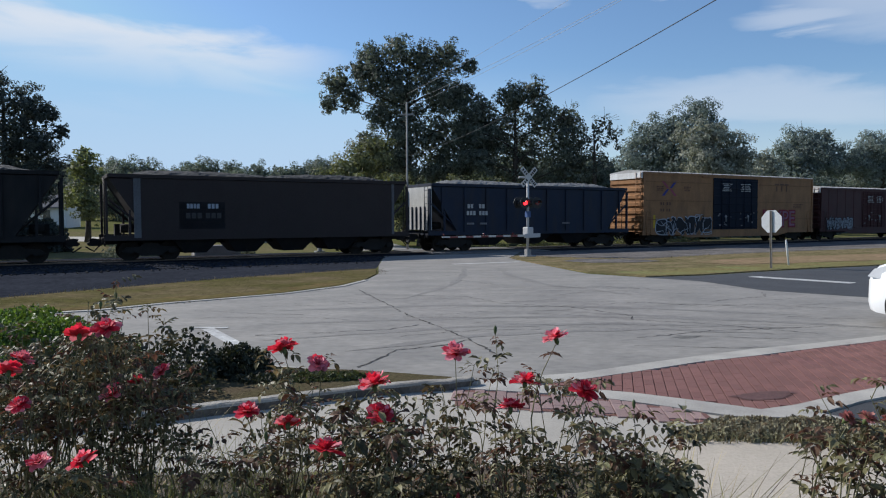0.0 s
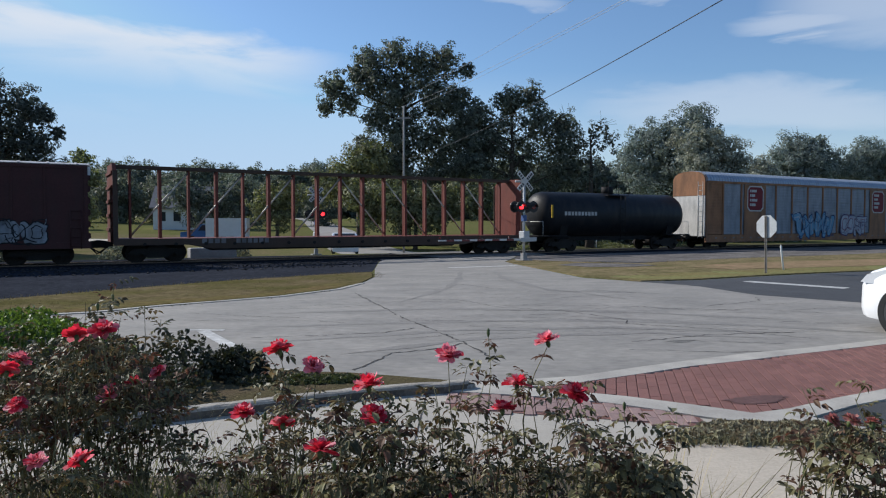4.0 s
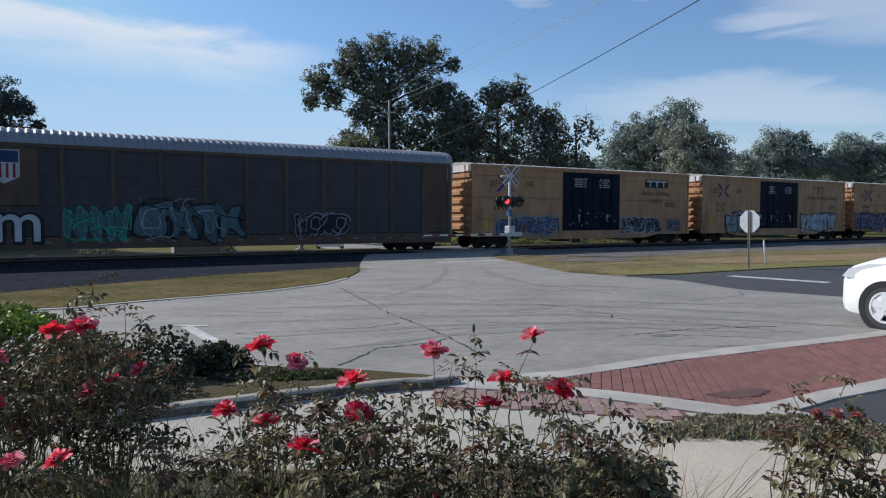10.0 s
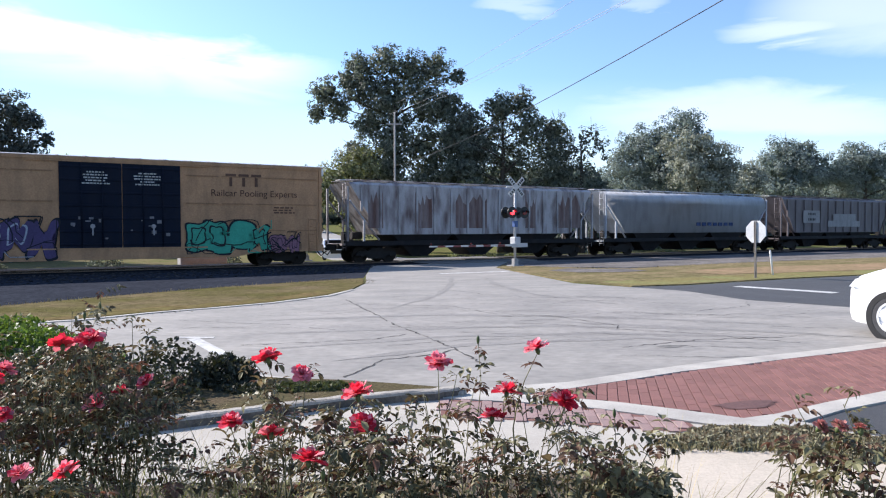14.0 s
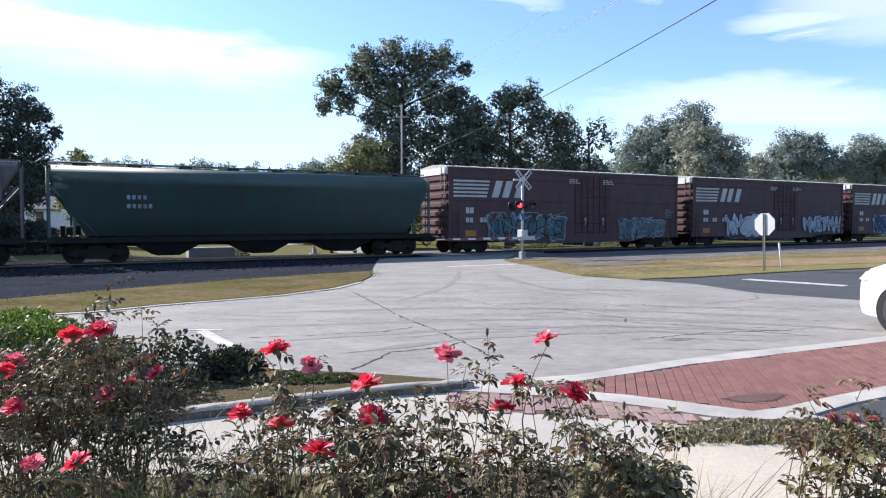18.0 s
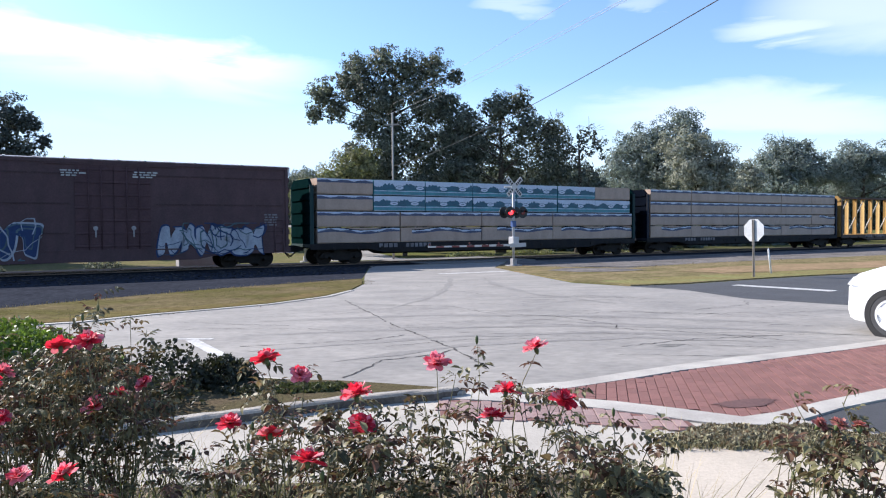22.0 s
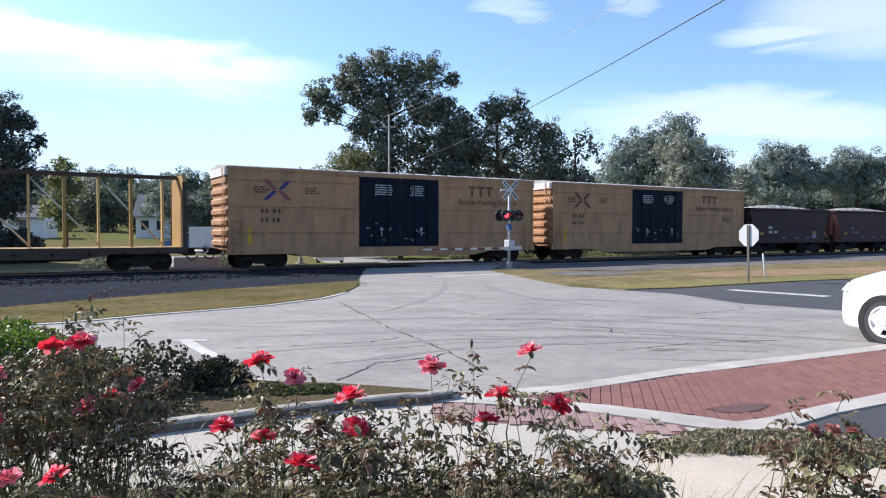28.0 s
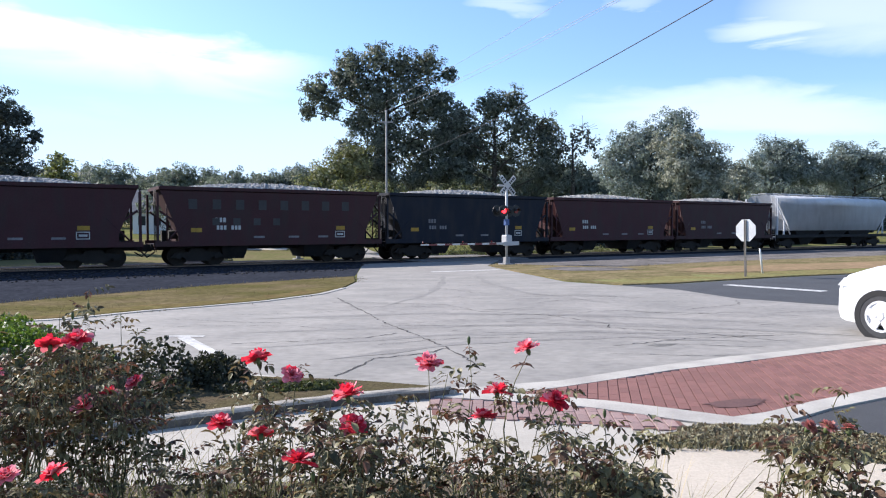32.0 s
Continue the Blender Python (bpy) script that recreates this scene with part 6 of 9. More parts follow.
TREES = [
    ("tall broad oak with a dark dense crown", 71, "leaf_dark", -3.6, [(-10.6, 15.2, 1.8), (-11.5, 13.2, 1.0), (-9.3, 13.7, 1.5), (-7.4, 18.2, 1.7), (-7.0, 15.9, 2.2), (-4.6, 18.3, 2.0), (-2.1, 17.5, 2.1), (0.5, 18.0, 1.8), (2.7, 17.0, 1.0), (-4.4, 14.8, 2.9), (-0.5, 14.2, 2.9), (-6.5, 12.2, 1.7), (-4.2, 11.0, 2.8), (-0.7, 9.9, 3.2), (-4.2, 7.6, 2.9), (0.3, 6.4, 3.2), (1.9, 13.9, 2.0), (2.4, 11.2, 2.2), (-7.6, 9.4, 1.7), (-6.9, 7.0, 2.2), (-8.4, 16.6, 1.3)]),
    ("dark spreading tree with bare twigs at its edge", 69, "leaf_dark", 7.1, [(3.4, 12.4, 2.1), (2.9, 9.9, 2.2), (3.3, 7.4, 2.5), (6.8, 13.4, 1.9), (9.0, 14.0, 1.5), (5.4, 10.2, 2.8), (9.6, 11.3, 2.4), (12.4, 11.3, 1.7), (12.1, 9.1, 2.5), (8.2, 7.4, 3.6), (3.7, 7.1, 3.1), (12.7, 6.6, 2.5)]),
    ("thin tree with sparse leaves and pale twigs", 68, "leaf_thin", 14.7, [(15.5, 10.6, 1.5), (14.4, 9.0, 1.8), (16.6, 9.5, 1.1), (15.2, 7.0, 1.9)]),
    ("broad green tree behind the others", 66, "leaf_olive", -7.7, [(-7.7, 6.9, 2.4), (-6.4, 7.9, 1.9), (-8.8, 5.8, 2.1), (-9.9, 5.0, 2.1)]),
    ("tall dark rounded tree with layered crown", 95, "leaf_haze", 31.3, [(34.8, 15.7, 2.6), (32.1, 13.8, 2.8), (36.3, 13.4, 2.3), (28.2, 13.0, 2.6), (29.8, 11.1, 3.9), (26.3, 10.3, 2.9), (33.6, 9.2, 4.6), (28.2, 7.6, 4.6)]),
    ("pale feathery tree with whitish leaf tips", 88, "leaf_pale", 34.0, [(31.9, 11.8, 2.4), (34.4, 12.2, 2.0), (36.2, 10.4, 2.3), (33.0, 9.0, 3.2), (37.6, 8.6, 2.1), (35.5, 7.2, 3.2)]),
    ("rounded blue-green tree in the woods", 110, "leaf_haze", 57.7, [(56.4, 13.5, 3.0), (59.5, 13.5, 2.7), (53.7, 11.7, 2.9), (58.2, 10.8, 4.0), (62.2, 10.4, 3.6), (55.0, 8.1, 4.5)]),
    ("rounded grey-green tree in the woods", 112, "leaf_haze", 70.6, [(68.8, 12.8, 3.1), (72.0, 11.9, 3.6), (66.1, 10.5, 3.1), (69.7, 9.2, 4.5), (76.1, 11.4, 4.5), (81.5, 10.5, 4.5)]),
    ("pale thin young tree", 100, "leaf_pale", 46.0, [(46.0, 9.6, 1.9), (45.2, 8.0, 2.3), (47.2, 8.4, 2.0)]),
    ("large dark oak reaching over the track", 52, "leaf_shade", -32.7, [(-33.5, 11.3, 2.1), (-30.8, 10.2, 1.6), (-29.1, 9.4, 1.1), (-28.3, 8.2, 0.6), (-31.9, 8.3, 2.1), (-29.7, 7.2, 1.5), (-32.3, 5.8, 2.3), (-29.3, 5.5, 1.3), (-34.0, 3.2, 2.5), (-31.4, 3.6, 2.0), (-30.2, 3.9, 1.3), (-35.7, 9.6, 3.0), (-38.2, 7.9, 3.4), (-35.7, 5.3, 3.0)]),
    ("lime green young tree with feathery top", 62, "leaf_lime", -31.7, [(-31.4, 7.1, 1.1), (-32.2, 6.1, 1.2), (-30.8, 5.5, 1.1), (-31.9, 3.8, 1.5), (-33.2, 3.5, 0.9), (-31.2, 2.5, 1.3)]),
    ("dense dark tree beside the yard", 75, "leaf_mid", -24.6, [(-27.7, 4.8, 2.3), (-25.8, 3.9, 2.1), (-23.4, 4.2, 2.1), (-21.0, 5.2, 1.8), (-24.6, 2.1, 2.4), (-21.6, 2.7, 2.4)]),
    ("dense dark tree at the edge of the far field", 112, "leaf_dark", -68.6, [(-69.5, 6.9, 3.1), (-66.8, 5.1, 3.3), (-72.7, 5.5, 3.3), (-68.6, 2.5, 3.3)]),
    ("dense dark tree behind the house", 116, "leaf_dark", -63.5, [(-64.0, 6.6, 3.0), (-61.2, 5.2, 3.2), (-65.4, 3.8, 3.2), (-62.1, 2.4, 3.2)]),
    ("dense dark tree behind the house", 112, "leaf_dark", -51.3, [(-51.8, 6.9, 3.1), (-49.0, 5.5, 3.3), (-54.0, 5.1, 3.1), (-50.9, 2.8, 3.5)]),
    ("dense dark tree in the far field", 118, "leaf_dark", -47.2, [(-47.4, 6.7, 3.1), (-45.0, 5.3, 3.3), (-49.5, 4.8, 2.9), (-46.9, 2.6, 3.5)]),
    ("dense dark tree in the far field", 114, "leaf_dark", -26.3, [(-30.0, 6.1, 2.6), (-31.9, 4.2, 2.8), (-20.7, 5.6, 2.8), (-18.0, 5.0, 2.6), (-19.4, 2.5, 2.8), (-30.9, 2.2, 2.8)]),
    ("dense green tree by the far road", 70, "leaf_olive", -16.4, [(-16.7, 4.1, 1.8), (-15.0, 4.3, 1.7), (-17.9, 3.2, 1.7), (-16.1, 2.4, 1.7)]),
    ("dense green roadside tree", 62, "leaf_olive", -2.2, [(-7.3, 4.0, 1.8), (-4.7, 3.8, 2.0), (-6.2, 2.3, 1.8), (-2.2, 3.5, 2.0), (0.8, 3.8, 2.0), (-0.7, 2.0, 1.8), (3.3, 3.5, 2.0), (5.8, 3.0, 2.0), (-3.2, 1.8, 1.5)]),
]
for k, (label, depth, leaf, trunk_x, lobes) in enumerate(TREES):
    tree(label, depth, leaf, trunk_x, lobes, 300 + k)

# far woods: a long belt of trees behind the fields
rng = np.random.default_rng(77)
seeds = []
for k in range(3):
    lobes = [(rng.uniform(-3.5, 3.5), rng.uniform(7, 13), rng.uniform(2.5, 4.0)) for _ in range(7)] + [(rng.uniform(-4, 4), rng.uniform(3, 6), 3.5) for _ in range(4)]
    seeds.append(tree("far woodland tree with a rounded crown", 190, "leaf_mid", 0, lobes, 400 + k, dense=0.8))
rnd = random.Random(41)
for x in range(-152, 170, 4):
    for row in (0, 1):
        depth = 185 + row * 26 + rnd.uniform(-8, 8)
        px = x * 1.0 + rnd.uniform(-2, 2) + row * 3
        if abs(px) < 5 and row == 0:
            continue
        s = rnd.uniform(0.8, 1.1) * (1.05 if px < -25 else 1.2)
        ob = copy_thing(rnd.choice(seeds), pose(px, depth, ground_z(px, depth), 0, 0, rnd.uniform(0, 360)))
        ob.scale = (s, s, s)
        tagged(ob, group="far woods")
for ob, px in zip(seeds, (-95, 60, 100)):
    ob.matrix_world = pose(px, 182, ground_z(px, 182))
    tagged(ob, group="far woods")
lone = copy_thing(seeds[0], pose(-42, 150, ground_z(-42, 150)))
lone.scale = (0.8, 0.8, 1.02)
tagged(lone, "tall tree standing above the far woods")


def leafy_mound(name, label, category, centre, radii, leaf_mat, count, size, seed, flat=0.5, up=0.5, loose=0.0):
    """A low bush: a rounded heap of small leaves over dark stems."""
    rng = np.random.default_rng(seed)
    ob = tagged(new(name), label, category)
    ob.matrix_world = Matrix.Translation(centre)
    d = rng.normal(size=(count, 3))
    d[:, 2] = np.abs(d[:, 2])
    d /= np.linalg.norm(d, axis=1)[:, None]
    lump = 1 + 0.16 * np.sin(d[:, 0] * 9 + seed) * np.cos(d[:, 1] * 8)
    p = d * (np.array(radii) * (lump * (0.6 + 0.4 * rng.random(count) ** 0.4))[:, None])
    if loose:
        # sprigs that stand out of the heap
        sprig = rng.normal(size=(60, 3))
        sprig[:, 2] = np.abs(sprig[:, 2])
        sprig /= np.linalg.norm(sprig, axis=1)[:, None]
        near = (d @ sprig.T).max(axis=1)
        p *= (1 - loose * 0.5 + loose * np.clip((near - 0.9) * 10, 0, 1.1))[:, None]
    a = rng.normal(size=(count, 3)) + (0, 0, up)
    a /= np.linalg.norm(a, axis=1)[:, None]
    b = np.cross(a, rng.normal(size=(count, 3)))
    b /= np.linalg.norm(b, axis=1)[:, None]
    s = size * (0.6 + 0.8 * rng.random(count))[:, None]
    v = np.stack([p - a * s, p + b * s * 0.5, p + a * s, p - b * s * 0.5], axis=1).reshape(-1, 3)
    part("foliage", np_mesh("foliage", v, np.arange(4 * count).reshape(-1, 4), leaf_mat), None, ob)
    bm = bmesh.new()
    for _ in range(24):
        q = Vector(rng.normal(size=3)).normalized()
        q = Vector((q.x * radii[0], q.y * radii[1], abs(q.z) * radii[2])) * 0.8
        tube(bm, [(q.x * 0.3, q.y * 0.3, -0.02), (q.x * 0.7, q.y * 0.7, q.z * 0.6), q], [0.012, 0.008, 0.004], 4)
    part("stem_tuft", bm, M_BARK, ob)
    return ob


for x, y, rx, ry, rz in ((20, 78, 5, 3, 3.2), (27, 82, 5, 3, 3.6), (35, 88, 6, 3, 3.5), (42, 92, 6, 3, 3.8), (13, 74, 4, 3, 2.8), (50, 100, 7, 3, 4), (60, 106, 7, 3, 4)):
    leafy_mound("shrub", "dense dark shrub at the foot of the trees", "shrub", (x, y, ground_z(x, y)), (rx, ry, rz), LEAVES["leaf_haze" if x > 30 else "leaf_mid"], 5000, 0.28, int(x))

for x, y, rx, ry, rz in ((-37, 51, 4, 2, 3.6), (-32.5, 50, 3, 2, 3.3), (-30, 52, 2, 1.5, 2.4)):
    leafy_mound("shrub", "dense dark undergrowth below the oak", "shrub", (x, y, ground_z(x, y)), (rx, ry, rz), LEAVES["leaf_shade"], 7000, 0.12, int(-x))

rnd = random.Random(17)
for k in range(30):
    # weeds along the far side of the track, with gaps
    s_ = rnd.uniform(-46, -7.5) if k < 20 else rnd.uniform(5.5, 40)
    x, y = land(s_, rnd.uniform(-9, -6.4))
    leafy_mound("weed_clump", "low weeds growing along the far side of the track", "weeds", (x, y, ground_z(x, y) - 0.02), (rnd.uniform(0.7, 1.8), rnd.uniform(0.4, 0.7), rnd.uniform(0.25, 0.75)), LEAVES[rnd.choice(("leaf_dark", "leaf_olive", "leaf_dark") if k < 20 else ("leaf_lime", "leaf_olive"))], 700, 0.06, 500 + k)

# ---------------------------------------------------------------- beyond the tracks
M_WALLW = mat("white_siding", (0.70, 0.70, 0.68), rough=0.7, vary=0.06, scale=2, fine=20, bump=0.1)
M_ROOFG = mat("grey_shingle", (0.16, 0.16, 0.17), rough=0.9, vary=0.2, scale=2, fine=14, bump=0.4)
M_GLASS = mat("window_glass", (0.03, 0.035, 0.04), rough=0.08, vary=0.05, bump=0, spec=0.6)
sheet("grass_far", [(-36, 38), (-17, 47), (-9, 51), (-9.8, 60), (-14, 78), (-60, 78), (-60, 30)], 0.01, mat("bright_grass", (0.115, 0.12, 0.05), rough=0.95, vary=0.4, scale=0.5, fine=4, bump=0.6, color2=(0.16, 0.13, 0.075), spec=0.0), "sunlit mown grass beyond the tracks", category="grass")
sheet("grass_far_right", [(6, 49), (40, 68), (40, 84), (0, 62), (2, 51.5)], 0.01, mat("rough_grass", (0.10, 0.09, 0.055), rough=0.95, vary=0.35, scale=0.4, fine=7, bump=0.6, color2=(0.06, 0.065, 0.03), spec=0.0), "rough brown grass beyond the tracks", category="grass")
drive = sheet("gravel_drive", [(-60, 58), (-12.8, 66), (-13.5, 71), (-60, 66)], 0.018, M_CONC, "pale gravel drive", category="drive")


def house(x, y, rz, w, d, h, roof_h, label, windows):
    z = ground_z(x, y)
    ob = tagged(new("house"), label, "house")
    ob.matrix_world = pose(x, y, z, 0, 0, rz)
    bm = bmesh.new()
    prism(bm, [(-d / 2, -0.3), (-d / 2, h), (0, h + roof_h), (d / 2, h), (d / 2, -0.3)], -w / 2, w / 2)
    part("wall", bm, M_WALLW, ob)
    for s in (-1, 1):
        bm = bmesh.new()
        prism(bm, [(s * (d / 2 + 0.4), h - 0.3), (s * (d / 2 + 0.4), h - 0.15), (0, h + roof_h + 0.2), (0, h + roof_h + 0.02)], -w / 2 - 0.4, w / 2 + 0.4)
        part("roof", bm, M_ROOFG, ob)
    for k in range(windows):
        wx = -w / 2 + (k + 0.6) * w / (windows + 0.2)
        bm = bmesh.new()
        tall = 2.1 if k == windows // 2 else 1.3
        z0 = 0.1 if k == windows // 2 else 0.95
        for a, b, c, e in ((-0.5, 0.5, z0, z0 + 0.06), (-0.5, 0.5, z0 + tall - 0.06, z0 + tall), (-0.5, -0.44, z0, z0 + tall), (0.44, 0.5, z0, z0 + tall)):
            box(bm, wx + a, wx + b, -d / 2 - 0.05, -d / 2 + 0.02, c, e)
        win = part("window" if k != windows // 2 else "door", bm, M_WALLW, ob)
        bm = bmesh.new()
        box(bm, wx - 0.44, wx + 0.44, -d / 2 - 0.015, -d / 2 + 0.01, z0 + 0.06, z0 + tall - 0.06)
        part("pane", bm, M_GLASS, win)
    return ob


house(-32.8, 94, 12, 9.5, 8, 2.9, 2.6, "white single-storey house with a grey gabled roof", 5)
house(-48, 86, 5, 4.5, 4, 2.6, 1.2, "small white shed with a low roof", 1)


def parked_vehicle(name, label, category, x, y, rz, L, Wd, profile, glass, colour_mat):
    """A far-off vehicle: a body pulled from its side profile, with panes, wheels and lamps."""
    z = ground_z(x, y) + 0.016
    ob = tagged(new(name), label, category)
    ob.matrix_world = pose(x, y, z, 0, 0, rz)
    bm = bmesh.new()
    prism(bm, profile, -Wd / 2, Wd / 2, axis="y")
    bmesh.ops.bevel(bm, geom=[e for e in bm.edges if abs(e.verts[0].co.y - e.verts[1].co.y) < 0.01], offset=0.06, segments=2, affect="EDGES")
    part("body", bm, colour_mat, ob)
    for s in (-1, 1):
        for g in glass:
            bm = bmesh.new()
            prism(bm, g, *sorted((s * (Wd / 2 - 0.01), s * (Wd / 2 + 0.012))), axis="y")
            part("side_window", bm, M_GLASS, ob)
        for wx in (L * 0.19, L * 0.81):
            bm = bmesh.new()
            disc_ring(bm, (wx, 0.34), 0.2, 0.34, *sorted((s * (Wd / 2 - 0.2), s * (Wd / 2 + 0.02))), seg=20)
            wheel = part("wheel", bm, mat("tyre", (0.02, 0.02, 0.02), rough=0.9, vary=0.2), ob)
            bm = bmesh.new()
            disc_ring(bm, (wx, 0.34), 0.0, 0.2, *sorted((s * (Wd / 2 - 0.1), s * (Wd / 2 + 0.005))), seg=16)
            part("rim", bm, mat("alloy", (0.55, 0.56, 0.58), rough=0.35, metal=0.8, vary=0.1), wheel)
        bm = bmesh.new()
        box(bm, -0.02, 0.12, *sorted((s * (Wd / 2 - 0.45), s * (Wd / 2 - 0.08))), 0.68, 0.88)
        part("headlight", bm, mat("lamp_glass", (0.6, 0.62, 0.64), rough=0.1, vary=0.05), ob)
    bm = bmesh.new()
    box(bm, -0.03, 0.06, -0.42, 0.42, 0.5, 0.75)
    part("grille", bm, mat("grille_black", (0.02, 0.02, 0.022), rough=0.5, vary=0.2), ob)
    return ob


CAR_WHITE = mat("car_white", (0.80, 0.81, 0.82), rough=0.22, vary=0.02, scale=0.5, fine=5, bump=0, spec=0.5)
SUV = [(0.0, 0.18), (0.0, 0.85), (0.1, 1.0), (1.15, 1.06), (1.75, 1.48), (3.7, 1.5), (4.4, 1.1), (4.5, 0.9), (4.5, 0.18)]
SUV_GLASS = [[(1.35, 1.04), (1.85, 1.41), (2.7, 1.42), (2.7, 1.04)], [(2.78, 1.04), (2.78, 1.42), (3.6, 1.41), (4.0, 1.08)]]
suv = parked_vehicle("suv", "white sport utility vehicle waiting at the far side of the crossing", "car", -6.7, 49.6, 100, 4.5, 1.85, SUV, SUV_GLASS, CAR_WHITE)
bm = bmesh.new()
prism(bm, [(1.17, 1.05), (1.13, 1.06), (1.70, 1.47), (1.74, 1.46)], -0.74, 0.74, axis="y")
part("windscreen", bm, M_GLASS, suv)
PICK = [(0.0, 0.45), (0.0, 1.0), (1.3, 1.1), (1.8, 1.75), (3.3, 1.75), (3.5, 1.15), (5.4, 1.12), (5.4, 0.45)]
parked_vehicle("pickup", "blue pickup truck parked on the drive", "pickup truck", -24.6, 66.5, 12, 5.4, 1.9, PICK, [[(1.6, 1.15), (1.95, 1.66), (3.2, 1.66), (3.25, 1.15)]], mat("car_blue", (0.04, 0.12, 0.28), rough=0.3, vary=0.05, bump=0))
# white box trailer
tr = tagged(new("box_trailer"), "white box trailer standing on the drive", "trailer")
tr.matrix_world = pose(-20.4, 67.2, ground_z(-20.4, 67.2) + 0.02, 0, 0, 8)
bm = bmesh.new()
box(bm, -1.9, 1.9, -1.05, 1.05, 0.45, 2.4)
part("body", bm, M_WALLW, tr)
for x in (-0.4, 0.5):
    for y in (-1.0, 0.85):
        bm = bmesh.new()
        disc_ring(bm, (x, 0.33), 0.0, 0.33, y - 0.05, y + 0.15, seg=16)
        part("wheel", bm, MATS["tyre"], tr)
bm = bmesh.new()
tube(bm, [(-1.9, 0, 0.5), (-3.0, 0, 0.5), (-3.0, 0, 0.0)], 0.05, 6)
part("drawbar", bm, M_IRON, tr)
# concrete block by the track
blk = tagged(new("concrete_block"), "pale concrete block beside the track", "concrete block")
M_BLOCK = mat("block_concrete", (0.36, 0.34, 0.31), rough=0.9, vary=0.2, scale=2, fine=20, bump=0.2)
blk.matrix_world = pose(-13.3, 40.7, ground_z(-13.3, 40.7), 0, 0, 30)
bm = bmesh.new()
box(bm, -1.3, 1.3, -0.5, 0.5, -0.1, 0.58)
bmesh.ops.bevel(bm, geom=bm.edges[:], offset=0.04, segments=1, affect="EDGES")
part("block", bm, M_BLOCK, blk)


# ---------------------------------------------------------------- crossing signals, signs, pole and wires
M_ALU = mat("aluminium", (0.42, 0.43, 0.44), rough=0.6, metal=0.15, vary=0.1, scale=3, fine=30, bump=0.05)
M_SIGNW = mat("sign_white", (0.5, 0.5, 0.49), rough=0.5, vary=0.06, scale=4, fine=30, bump=0)
M_LAMP = mat("lamp_black", (0.015, 0.015, 0.016), rough=0.5, vary=0.1, bump=0)
M_RED_ON = mat("red_lamp_lit", (1.0, 0.022, 0.03), rough=0.3, vary=0.02, bump=0, emit=3.5)
M_RED_DIM = mat("red_lamp", (0.16, 0.015, 0.015), rough=0.2, vary=0.05, bump=0)


